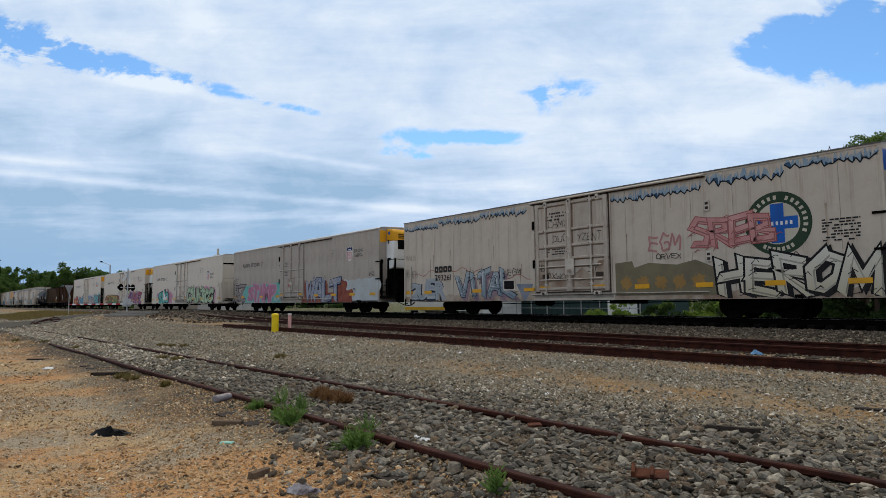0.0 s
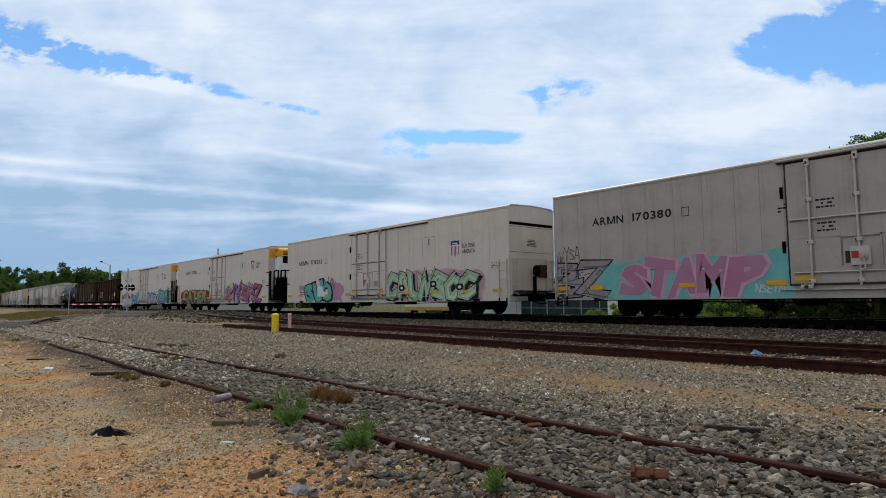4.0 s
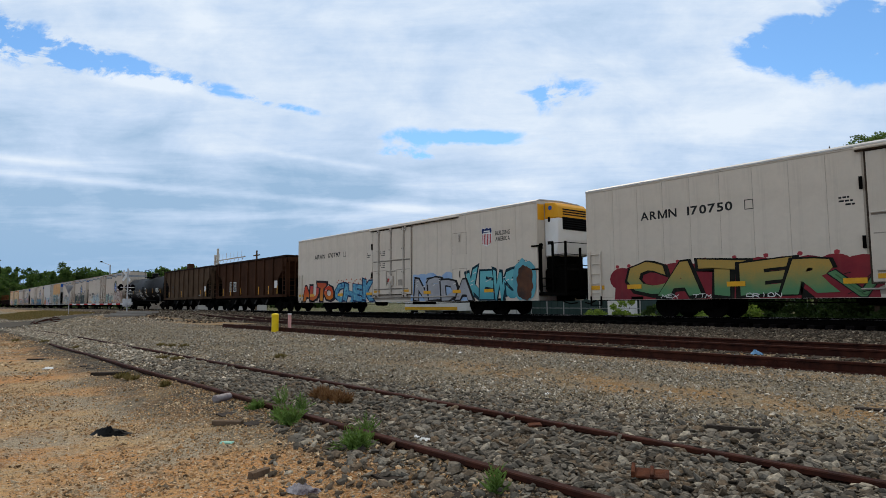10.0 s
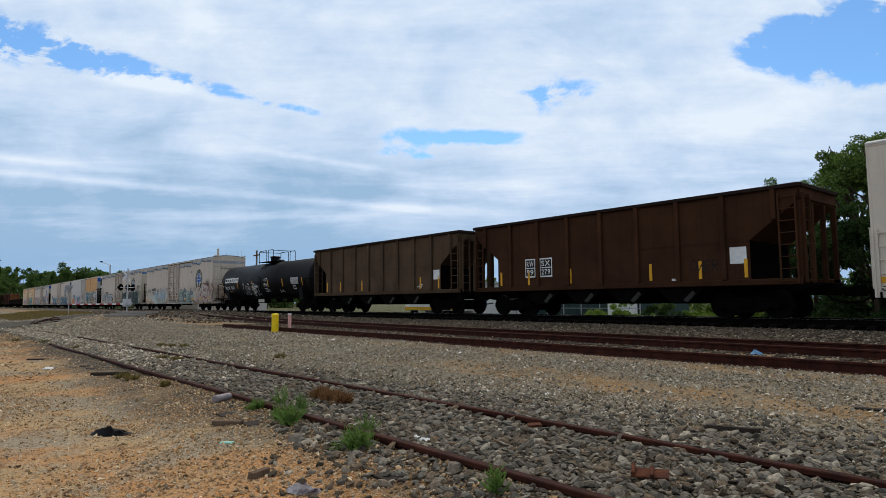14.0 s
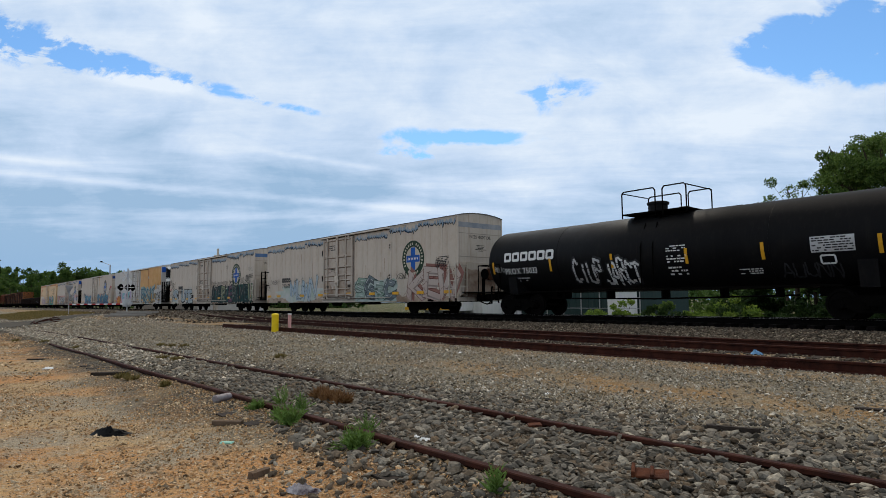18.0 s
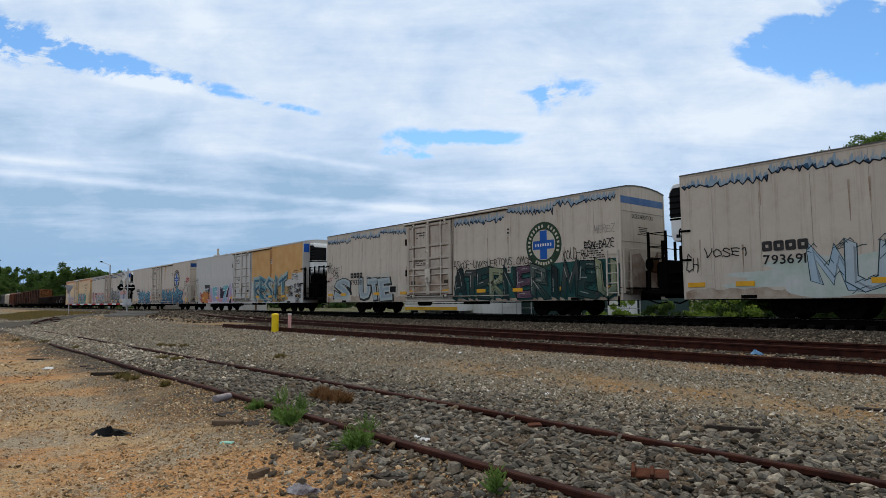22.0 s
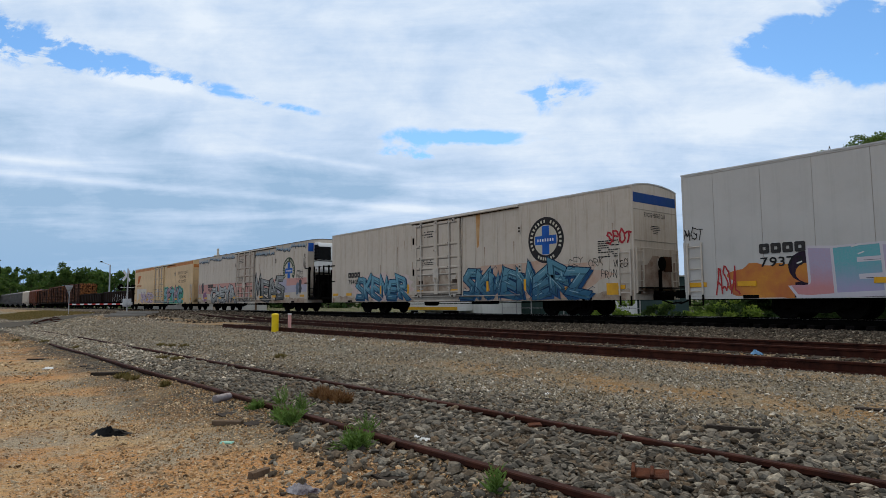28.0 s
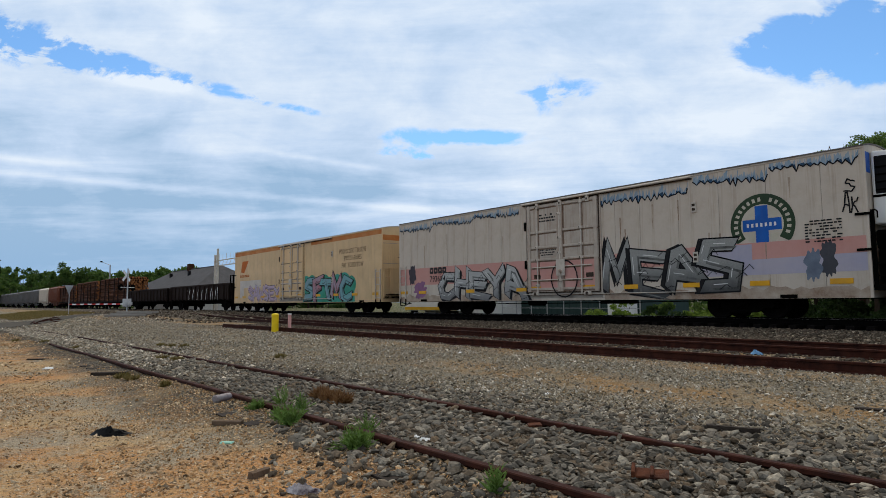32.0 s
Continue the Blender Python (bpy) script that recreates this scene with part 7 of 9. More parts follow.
STROKES = {
    "A": "0,0 .42,1 .6,1 1,0;.2,.36 .85,.36", "B": ".1,0 .1,1 .78,.93 .8,.6 .15,.52 .92,.4 .9,.06 .1,0", "C": ".95,.85 .4,1 .05,.6 .1,.12 .5,0 .95,.18",
    "D": ".1,0 .1,1 .7,.9 .95,.5 .7,.06 .1,0", "E": ".95,1 .1,.95 .1,.05 .95,0;.1,.5 .8,.53", "F": ".1,0 .1,1 .95,.96;.1,.5 .75,.53",
    "G": ".95,.85 .4,1 .05,.5 .35,0 .95,.1 .95,.48 .5,.46", "H": ".1,0 .1,1;.9,0 .9,1;.1,.48 .9,.52", "I": ".5,0 .5,1", "J": ".85,1 .8,.2 .45,0 .05,.25",
    "K": ".1,0 .1,1;.95,1 .2,.5 1,0", "L": ".1,1 .1,.05 .95,0", "M": "0,0 .15,1 .5,.3 .85,1 1,0", "N": ".05,0 .1,1 .9,0 .95,1", "O": ".5,1 .06,.7 .1,.2 .5,0 .92,.25 .92,.75 .5,1",
    "P": ".1,0 .1,1 .85,.92 .88,.55 .12,.45", "Q": ".5,1 .06,.7 .1,.2 .5,0 .92,.25 .92,.75 .5,1;.6,.3 1,-.05", "R": ".1,0 .1,1 .85,.92 .85,.58 .12,.5 1,0",
    "S": ".95,.9 .35,1 .08,.72 .9,.36 .75,.02 .05,.08", "T": "0,.95 1,1;.5,.98 .5,0", "U": ".08,1 .1,.15 .5,0 .9,.15 .92,1", "V": "0,1 .45,0 .55,0 1,1",
    "W": "0,1 .22,0 .5,.7 .78,0 1,1", "X": "0,0 1,1;0,1 1,0", "Y": "0,1 .5,.5 1,1;.5,.5 .45,0", "Z": ".05,.95 .95,1 .05,.05 .98,0", "1": ".2,.75 .55,1 .55,0",
    "2": ".05,.75 .4,1 .9,.75 .05,.03 .98,0", "3": ".05,.95 .9,.95 .45,.55 .9,.3 .5,0 .05,.1", "-": ".1,.5 .9,.5", ".": ".4,0 .6,.04"}
STROKES = {c: [[tuple(float(q) for q in p.split(",")) for p in line.split()] for line in t.split(";")] for c, t in STROKES.items()}


def tag(car, text, x0, x1, z0, z1, mat, width=0.03, layer=8, seed=0, slant=0.4, y=None):
    """A handwritten tag: one thin stroke after another."""
    r = random.Random(seed + len(text))
    g = Geo()
    w = (x1 - x0) / len(text)
    yy = side_y(layer) if y is None else y
    for k, ch in enumerate(text):
        if ch == " ":
            continue
        hi, lift, lean = r.uniform(0.8, 1.1), r.uniform(-0.08, 0.08), slant + r.uniform(-0.1, 0.1)
        for line in STROKES[ch]:
            pts = []
            for a, b in zip(line, line[1:]):
                for i in range(3):
                    t = i / 3
                    pts.append((a[0] + (b[0] - a[0]) * t, a[1] + (b[1] - a[1]) * t))
            pts.append(line[-1])
            pts = [(p + r.uniform(-0.06, 0.06), q + r.uniform(-0.06, 0.06)) for p, q in pts]
            pts = [(x0 + w * (k + 0.02 + 0.94 * (p + 0.08 * math.sin(4 * q)) + lean * (q - 0.5) * 0.4), z0 + (z1 - z0) * (q * hi + lift + 0.05 * math.sin(5 * p))) for p, q in pts]
            ribbon2(g, pts, width, yy)
    return part("tag", g, mat, car)


def band(g, pts, width, y, pointed=0.55):
    """A thick brush stroke with mitred joints and pointed, overshooting ends, as one strip."""
    n = len(pts)
    vs = []
    for k, p in enumerate(pts):
        a, b = Vector(pts[max(k - 1, 0)]), Vector(pts[min(k + 1, n - 1)])
        p = Vector(p)
        d0 = (p - a).normalized() if k else (b - p).normalized()
        d1 = (b - p).normalized() if k < n - 1 else d0
        m = (d0 + d1)
        m = m.normalized() if m.length > 0.2 else d0
        nrm = Vector((-m.y, m.x))
        stretch = min(1 / max(nrm.dot(Vector((-d0.y, d0.x))), 0.45), 1.9)
        off = nrm * width / 2 * stretch
        if k == 0:
            p = p - d0 * width * 0.35
            off = off + d0 * width * pointed * 0.5
        elif k == n - 1:
            p = p + d1 * width * 0.35
            off = off + d1 * width * pointed * 0.5
        vs += [(p.x + off.x, y, max(p.y + off.y, SILL + 0.012)), (p.x - off.x, y, max(p.y - off.y, SILL + 0.012))]
    for k in range(n - 1):
        q = [Vector(v) for v in (vs[2 * k], vs[2 * k + 1], vs[2 * k + 3], vs[2 * k + 2])]
        step = Vector((0, -0.0002 * (k % 3), 0))
        g.add([v + step for v in q], [(0, 1, 2, 3)])


def wild(car, text, x0, x1, z0, z1, fills, edge, seed, thick=0.30, rim=0.05, deep=None, drop=(0.12, -0.10), shine=None, core=None, layer=2, sway=0.12, lap=1.22, name="graffiti"):
    """A sprayed piece of interlocking angular letters: shadow, outline, fill, cuts and highlights for each."""
    r = random.Random(seed)
    top = empty(name, pose(0, 0, 0), car)
    top["label"] = "sprayed graffiti lettering"
    n = len(text)
    w = (x1 - x0) / n
    half = thick * min(w, 0.8 * (z1 - z0))
    for k, ch in enumerate(text):
        lean, tip, rise, hi = r.uniform(-sway, sway), r.uniform(-sway, sway), r.uniform(0.0, 0.5 * sway), r.uniform(1 - sway, 1.0)
        lines = []
        for line in STROKES[ch]:
            out = []
            for p, q in line:
                pp = 0.5 + (p - 0.5) * 0.80 + lean * (q - 0.5) + r.uniform(-0.04, 0.04)
                qq = 0.10 + q * 0.80 * hi + rise + tip * (p - 0.5) + r.uniform(-0.03, 0.03)
                out.append((x0 + w * (k + 0.5) + w * lap * (pp - 0.5), z0 + (z1 - z0) * qq))
            lines.append(out)
        lay = layer + 2.2 * k
        parts = [("letter_outline", edge, half + 2 * rim, 0.5, (0, 0)), ("letter_fill", fills[k % len(fills)], half, 1.0, (0, 0))]
        if deep is not None:
            parts.insert(0, ("letter_shadow", deep, half + 2 * rim, 0.0, drop))
        for nm, mat, wd, up, (dx, dz) in parts:
            g = Geo()
            for j, line in enumerate(lines):
                band(g, [(p + dx, q + dz) for p, q in line], wd, side_y(lay + up) - 0.0007 * j)
            part(nm, g, mat, top)
        shade = SHADE.get(fills[k % len(fills)].name)
        if shade is not None:
            g = Geo()
            for j, line in enumerate(lines):
                band(g, [(p + 0.34 * half, q - 0.26 * half) for p, q in line], half * 0.2, side_y(lay + 1.35) - 0.0005 * j, 0.9)
            part("letter_shade", g, shade, top)
        if core is not None:
            g = Geo()
            for j, line in enumerate(lines):
                band(g, [(p + 0.03, q - 0.05) for p, q in line], half * 0.35, side_y(lay + 1.7) - 0.0007 * j)
            part("letter_core", g, core, top)
        if shine is not None:
            g = Geo()
            for line in lines:
                for a, b in zip(line, line[1:]):
                    if r.random() < 0.75:
                        o = half * 0.28
                        ribbon2(g, [(a[0] + (b[0] - a[0]) * 0.1 - o, a[1] + (b[1] - a[1]) * 0.1 + o * 0.4), (a[0] + (b[0] - a[0]) * 0.6 - o, a[1] + (b[1] - a[1]) * 0.6 + o * 0.4)], 0.028, side_y(lay + 2.0))
            part("highlight", g, shine, top, kind="stuff")
        g = Geo()
        for q in range(9):
            a = r.choice(r.choice(lines))
            a = (a[0] + r.uniform(-0.3, 0.3) * w, a[1] + r.uniform(-0.25, 0.25) * (z1 - z0))
            if a[1] < SILL + half * 0.4 or a[1] > z1:
                continue
            ribbon2(g, [(a[0] - half * 0.4, a[1] - half * 0.3), (a[0] + half * 0.2, a[1] + half * r.uniform(-0.2, 0.4)), (a[0] + half * 0.5, a[1] - half * 0.1)], 0.022, side_y(lay + 2.05))
        part("line_detail", g, edge, top, kind="stuff")
    return top


def cloud(car, x0, x1, z0, z1, mat, seed, layer=0.2, puffs=9, name="paint_cloud"):
    """A sprayed background of overlapping round puffs, one mesh."""
    r = random.Random(seed)
    g = Geo()
    n = 16
    g.add([(x, side_y(layer) + 0.0004, z) for x, z in ((x0, max(z0, SILL + 0.01)), (x1, max(z0, SILL + 0.01)), (x1 - 0.1, z0 + 0.62 * (z1 - z0)), (x0 + 0.1, z0 + 0.62 * (z1 - z0)))], [(0, 1, 2, 3)])
    for k in range(puffs):
        rad = (x1 - x0) / puffs * r.uniform(0.6, 1.0)
        cx, cz = x0 + (x1 - x0) * (k + 0.5) / puffs, z0 + (z1 - z0) * r.uniform(0.55, 0.8)
        rz = min(rad, (z1 - cz) * r.uniform(0.8, 1.1))
        g.add([(cx + rad * math.cos(6.283 * i / n), side_y(layer) - 0.0003 * (k % 5), max(cz + rz * math.sin(6.283 * i / n), SILL + 0.01)) for i in range(n)], [tuple(range(n))])
    return part(name, g, mat, car)


def mountain_stripe(car, X, runs, seed):
    """A jagged painted skyline in runs (x0, z0, x1, z1): brushed blue tufts over a black zigzag, stepping up from run to run."""
    r = random.Random(seed)
    top = empty("mountain_stripe", pose(0, 0, 0), car)
    top["label"] = "jagged blue and black painted stripe"
    sky, pale, mid = paint((0.17, 0.25, 0.34), (0.28, 0.36, 0.42)), paint((0.34, 0.40, 0.43), (0.24, 0.31, 0.38)), paint((0.05, 0.11, 0.19), (0.02, 0.05, 0.10))
    line, fills = Geo(), {"stripe_fill": Geo(), "stripe_tuft": Geo(), "stripe_edge": Geo()}
    for x0, z0, x1, z1 in runs:
        low, x, k = [], x0, 0
        while x < x1:
            t = (x - x0) / (x1 - x0)
            dip = (-0.09 if k % 2 else 0.03) * r.uniform(0.3, 1.5) - (0.10 if r.random() < 0.14 else 0.0)
            low.append((x, z0 + (z1 - z0) * t + dip))
            k += 1
            x += r.uniform(0.07, 0.17)
        low.append((x1, z1 + 0.09))
        ribbon2(line, [(X(a), b) for a, b in low], 0.038, side_y(4.2))
        for a, b in zip(low, low[1:]):
            tall = r.random() < 0.22
            for nm, hi, gap, lay in (("stripe_fill", 0.24, 1.0, 1.0), ("stripe_edge", 0.07, 0.8, 2.4), ("stripe_tuft", 0.42 if tall else 0.22, 0.75, 1.7)):
                if r.random() > gap:
                    continue
                h = hi * r.uniform(0.5, 1.2)
                lean = r.uniform(-0.05, 0.09)
                fills[nm].add([(X(a[0]), side_y(lay), a[1]), (X(b[0]), side_y(lay), b[1]), (X(b[0] - 0.03 + lean), side_y(lay), min(b[1] + h * r.uniform(0.5, 1.0), EAVE - 0.10)), (X((a[0] + b[0]) / 2 + lean), side_y(lay), min(max(a[1], b[1]) + h, EAVE - 0.10)), (X(a[0] + 0.02), side_y(lay), min(a[1] + h * r.uniform(0.2, 0.7), EAVE - 0.10))], [(0, 1, 2, 3, 4)])
    part("stripe_outline", line, BLACK, top)
    for nm, mat in (("stripe_fill", pale), ("stripe_tuft", sky), ("stripe_edge", mid)):
        part(nm, fills[nm], mat, top, kind="stuff")
    return top


LEFT_RUNS = [(0.05, 4.60, 2.98, 4.52), (3.0, 4.74, 6.15, 4.54), (6.18, 4.74, 9.2, 4.58)]
LEFT_SHORT = [(0.05, 4.58, 2.98, 4.48), (3.0, 4.72, 6.25, 4.50), (6.28, 4.72, 8.85, 4.52)]
RIGHT_RUNS = [(13.62, 4.50, 17.3, 4.44), (17.5, 4.70, 20.0, 4.50), (20.05, 4.76, 22.5, 4.62)]
RIGHT_SHORT = [(12.95, 4.54, 16.5, 4.44), (16.7, 4.72, 19.40, 4.50), (19.43, 4.77, 22.55, 4.64)]


def round_emblem(car, X, xc, zc, ring_mat, whole=True, cut=None):
    """A ring with a blue cross; its wording is left as plain ticks."""
    top = empty("round_emblem", pose(0, 0, 0), car)
    top["label"] = "round railway emblem with a blue cross"
    R, r0 = 1.0, 0.66

    def clip(z):
        return max(z, cut) if cut is not None else z

    def ringed(a, b, lay, mat, name, n=56):
        g = Geo()
        pts = [(math.cos(2 * math.pi * k / n), math.sin(2 * math.pi * k / n)) for k in range(n)]
        g.v = [(X(xc) + a * c, side_y(lay), clip(zc + a * s)) for c, s in pts] + [(X(xc) + b * c, side_y(lay), clip(zc + b * s)) for c, s in pts]
        g.f = [(k, (k + 1) % n, n + (k + 1) % n, n + k) for k in range(n) if not (cut is not None and zc + a * pts[k][1] <= cut and zc + a * pts[(k + 1) % n][1] <= cut)]
        return part(name, g, mat, top)

    ringed(R, r0, 1, ring_mat, "ring")
    cream = paint((0.52, 0.48, 0.38), (0.42, 0.38, 0.30))
    ringed(r0, 0.02, 0.6, cream, "field")
    blue = paint((0.02, 0.12, 0.44), (0.02, 0.08, 0.30))
    flat("cross_bar", [(X(xc - 0.6), zc - 0.19), (X(xc + 0.6), zc - 0.19), (X(xc + 0.6), zc + 0.19), (X(xc - 0.6), zc + 0.19)], top, blue, 1.3)
    flat("cross_bar", [(X(xc - 0.2), max(zc - 0.62, cut or -9)), (X(xc + 0.2), max(zc - 0.62, cut or -9)), (X(xc + 0.2), zc + 0.62), (X(xc - 0.2), zc + 0.62)], top, blue, 1.9)
    g = Geo()
    for k in range(7):
        x = X(xc - 0.47 + 0.14 * k)
        g.add([(x, side_y(2.6), zc - 0.06), (x + 0.07, side_y(2.6), zc - 0.06), (x + 0.07, side_y(2.6), zc + 0.06), (x, side_y(2.6), zc + 0.06)], [(0, 1, 2, 3)])
    part("name_tick", g, M["white_ink"], top, kind="stuff")
    g = Geo()
    angs = [math.radians(207 - 12.6 * k) for k in range(19) if k != 10] + [math.radians(240 + 10 * k) for k in range(7)]
    for t in angs:
        c, s = math.cos(t), math.sin(t)
        if cut is not None and zc + 0.75 * s < cut:
            continue
        q = [(-0.045, 0.755), (0.045, 0.755), (0.045, 0.885), (-0.045, 0.885)]
        g.add([(X(xc) + c * b - s * a, side_y(2.6), zc + s * b + c * a) for a, b in q], [(0, 1, 2, 3)])
    part("name_tick", g, cream, top, kind="stuff")


def shield(car, X, x, z):
    """A shield emblem: navy chief over red and white stripes."""
    top = empty("shield_emblem", pose(0, 0, 0), car)
    top["label"] = "shield emblem in navy, red and white"
    w, h = 0.34, 0.43

    def ring(s):
        pts = [(-1.0, 0.72), (-0.85, 0.98), (-0.4, 0.88), (0, 1.0), (0.4, 0.88), (0.85, 0.98), (1.0, 0.72), (0.92, 0.4), (1.0, -0.1), (0.9, -0.55), (0.55, -0.85), (0, -1.0), (-0.55, -0.85), (-0.9, -0.55), (-1.0, -0.1), (-0.92, 0.4)]
        return [(X(x) + w * s * p, z + h * s * q) for p, q in pts]

    flat("shield_edge", ring(1.06), top, M["white_ink"], 0.4)
    flat("shield_field", ring(1.0)[7:16], top, M["white_ink"], 0.9)
    red = paint((0.42, 0.03, 0.03), (0.33, 0.02, 0.03))
    for k in range(6):
        a = -0.86 + 0.31 * k
        dep = -0.97 + 0.30 * abs(a + 0.08)
        flat("shield_stripe", [(X(x) + w * a, z + h * dep), (X(x) + w * (a + 0.16), z + h * dep), (X(x) + w * (a + 0.16), z + h * 0.3), (X(x) + w * a, z + h * 0.3)], top, red, 1.5)
    pts = ring(1.0)
    flat("shield_chief", pts[0:8] + [pts[15]], top, paint((0.02, 0.035, 0.13), (0.015, 0.025, 0.09)), 1.9)
    for zz, k in ((0.62, 0.6), (0.40, 0.7)):
        flat("name_bar", [(X(x) - w * k, z + h * zz - 0.03), (X(x) + w * k, z + h * zz - 0.03), (X(x) + w * k, z + h * zz + 0.03), (X(x) - w * k, z + h * zz + 0.03)], top, M["white_ink"], 2.6)


def slogan(car, X, x, z):
    words(car, "BUILDING", X(x), X(x + 0.98), z + 0.02, z + 0.22, M["ink"], 1, 0, "slogan")
    words(car, "AMERICA", X(x), X(x + 0.96), z - 0.26, z - 0.06, M["ink"], 1, 0, "slogan")


def armn_marks(n, number, x, z):
    car, X, h = CARS[n]
    words(car, "ARMN", X(x), X(x + 1.5), z, z + 0.31, M["ink"], 1, 0, "reporting_mark", weight=0.022)
    words(car, number, X(x + 1.85), X(x + 3.5), z, z + 0.31, M["ink"], 1, 0, "road_number", weight=0.028)
    a, b = X(x + 3.85), z - 0.02
    g = Geo()
    ribbon2(g, [(a, b), (a + 0.26, b), (a + 0.26, b + 0.3), (a, b + 0.3), (a, b)], 0.025, side_y(1))
    part("inspection_mark", g, M["ink"], car)
    bars(car, 3, X(9.0), X(9.45), 3.3, 3.62, M["ink"], n)
    bars(car, 4, X(21.5), X(22.1), 2.2, 2.48, M["ink_worn"], n + 40)
    for zz in (2.6, 3.3):
        bars(car, 3, X(DOOR[n][0] + 0.8), X(DOOR[n][0] + 1.3), zz, zz + 0.33, M["ink"], n + 9, y=-HALF_W - 0.058)


def bn_marks(n, number, x, z, big=True):
    car, X, h = CARS[n]
    blocks(car, 4, X(x - 0.04), X(x + 1.36), z + 0.42, z + 0.74, M["ink_worn"], 0.36, 9)
    words(car, number, X(x), X(x + 1.3), z, z + 0.3, M["ink"], 9, 0, "road_number", weight=0.012)
    bars(car, 8, X(21.0), X(22.0), 2.3, 3.0, M["ink"], n + 40, layer=9)
    a = X(DOOR[n][0])
    bars(car, 3, a + 0.7, a + 1.6, 4.0, 4.4, M["ink"], n + 7, y=-HALF_W - 0.058)
    bars(car, 3, a + 0.7, a + 1.6, 2.55, 2.85, M["ink"], n + 8, y=-HALF_W - 0.058)


M["rust_stain"] = material("rusty_stain", (0.15, 0.075, 0.045), 0.85, scale=1.6, dark=(0.42, 0.34, 0.27), spec=0.05)
M["brown_stain"] = material("brown_grime", (0.20, 0.125, 0.082), 0.85, scale=1.6, dark=(0.45, 0.375, 0.295), spec=0.05)


def old_grime(n, seed):
    """Rust on the bare end and grime along the foot of the door."""
    car, X, h = CARS[n]
    r = random.Random(seed)
    top = [(y, 2.3 + r.uniform(-0.35, 0.3)) for y in (1.3, 0.9, 0.5, 0.1, -0.3, -0.7, -1.1)]
    ring = [(-1.2, 0.85), (1.35, 0.85)] + top
    part("rust_stain", Geo().add([(h + 0.03, y, z) for y, z in ring], [tuple(range(len(ring)))]), M["rust_stain"], car, "brown rust stain on the car's end")
    d0, d1 = DOOR[n]
    xs = [d1 - 0.08 - k * (d1 - d0 - 0.16) / 9 for k in range(10)]
    flat("grime", [(X(d0 + 0.08), 1.05), (X(d1 - 0.08), 1.05)] + [(X(x), 1.85 + r.uniform(-0.4, 0.6)) for x in xs], car, M["brown_stain"], y=-HALF_W - 0.0568)
    # mud thrown up along the foot of the side
    for a, b in ((0.05, d0 - 0.2), (d1 + 0.2, 2 * h - 0.05)):
        m = int((b - a) / 0.22)
        edge = [(X(b - (b - a) * k / m), 0.86 + 0.22 * abs(noise.noise(Vector((0.9 * k, seed, 0.3)))) + r.uniform(0.0, 0.14)) for k in range(m + 1)]
        flat("mud_splash", [(X(a), SILL + 0.005), (X(b), SILL + 0.005)] + edge, car, M["brown_stain"], -1.0)
    for k in range(14):
        x, z = r.choice((r.uniform(0.5, 9.0), r.uniform(14.0, 22.0))), r.uniform(2.0, 4.6)
        l = r.uniform(0.5, 1.4)
        flat("rust_run", [(X(x) - 0.03, z), (X(x) + 0.035, z), (X(x) + 0.012, z - l), (X(x) - 0.008, z - l)], car, M["brown_stain"], 0.2)


def end_stripe(n, mat, z0=4.36, z1=4.66, text="EXCESS HEIGHT CAR"):
    car, X, h = CARS[n]
    part("end_stripe", Geo().box(h + 0.001, h + 0.006, -HALF_W + 0.03, HALF_W - 0.03, z0, z1), mat, car)
    if text:
        widths = [0.45 if c == " " else glyph(c, 0.012)[2] + 0.14 for c in text]
        k = 1.5 / sum(widths)
        g, y = Geo(), -0.75
        for c, w in zip(text, widths):
            if c != " ":
                v, f, ww = glyph(c, 0.012)
                g.add([(h + 0.006, y + p * (w - 0.14) * k, 3.86 + 0.17 * q) for p, q in v], f)
            y += w * k
        part("end_lettering", g, M["ink"], car)
    g, r = Geo(), random.Random(n)
    for k in range(5):
        w = r.uniform(0.15, 0.45)
        g.add([(h + 0.006, -w, 3.5 - 0.07 * k), (h + 0.006, w, 3.5 - 0.07 * k), (h + 0.006, w, 3.53 - 0.07 * k), (h + 0.006, -w, 3.53 - 0.07 * k)], [(0, 1, 2, 3)])
    part("end_data", g, M["ink"], car, kind="stuff")


# colours
TEAL, TEAL_D = (0.10, 0.36, 0.33), (0.05, 0.22, 0.21)
PINK, MAG = (0.56, 0.22, 0.30), (0.40, 0.06, 0.20)
GREENP = (0.36, 0.50, 0.30)
GREYS = paint((0.40, 0.40, 0.40), (0.26, 0.26, 0.27))
SILVER = paint((0.50, 0.50, 0.50), (0.33, 0.34, 0.36))
WHITEP = paint((0.66, 0.65, 0.62), (0.5, 0.5, 0.48))
ICE = paint((0.40, 0.48, 0.54), (0.28, 0.38, 0.46))

# car 1
car, X, h = CARS[1]
mountain_stripe(car, X, LEFT_RUNS, 1)
mountain_stripe(car, X, RIGHT_RUNS, 2)
bn_marks(1, "793261", 2.7, 1.72)
graffiti(car, X(0.6), X(3.5), 0.84, 1.75, "2UER", [paint((0.42, 0.42, 0.41), (0.30, 0.33, 0.36))], paint((0.03, 0.04, 0.06)), 11, wild=0.14, fat=1.06, inner=paint((0.34, 0.36, 0.38), (0.24, 0.27, 0.30), scale=4.0))
wild(car, "VITAL", X(4.5), X(8.3), 0.74, 2.12, [paint((0.34, 0.39, 0.41), (0.17, 0.22, 0.27), fade=(0.7, 2.0))], paint((0.015, 0.02, 0.03)), 12, 0.36, 0.035, paint((0.20, 0.12, 0.15), (0.30, 0.22, 0.24)), (0.16, -0.22), WHITEP, sway=0.22)
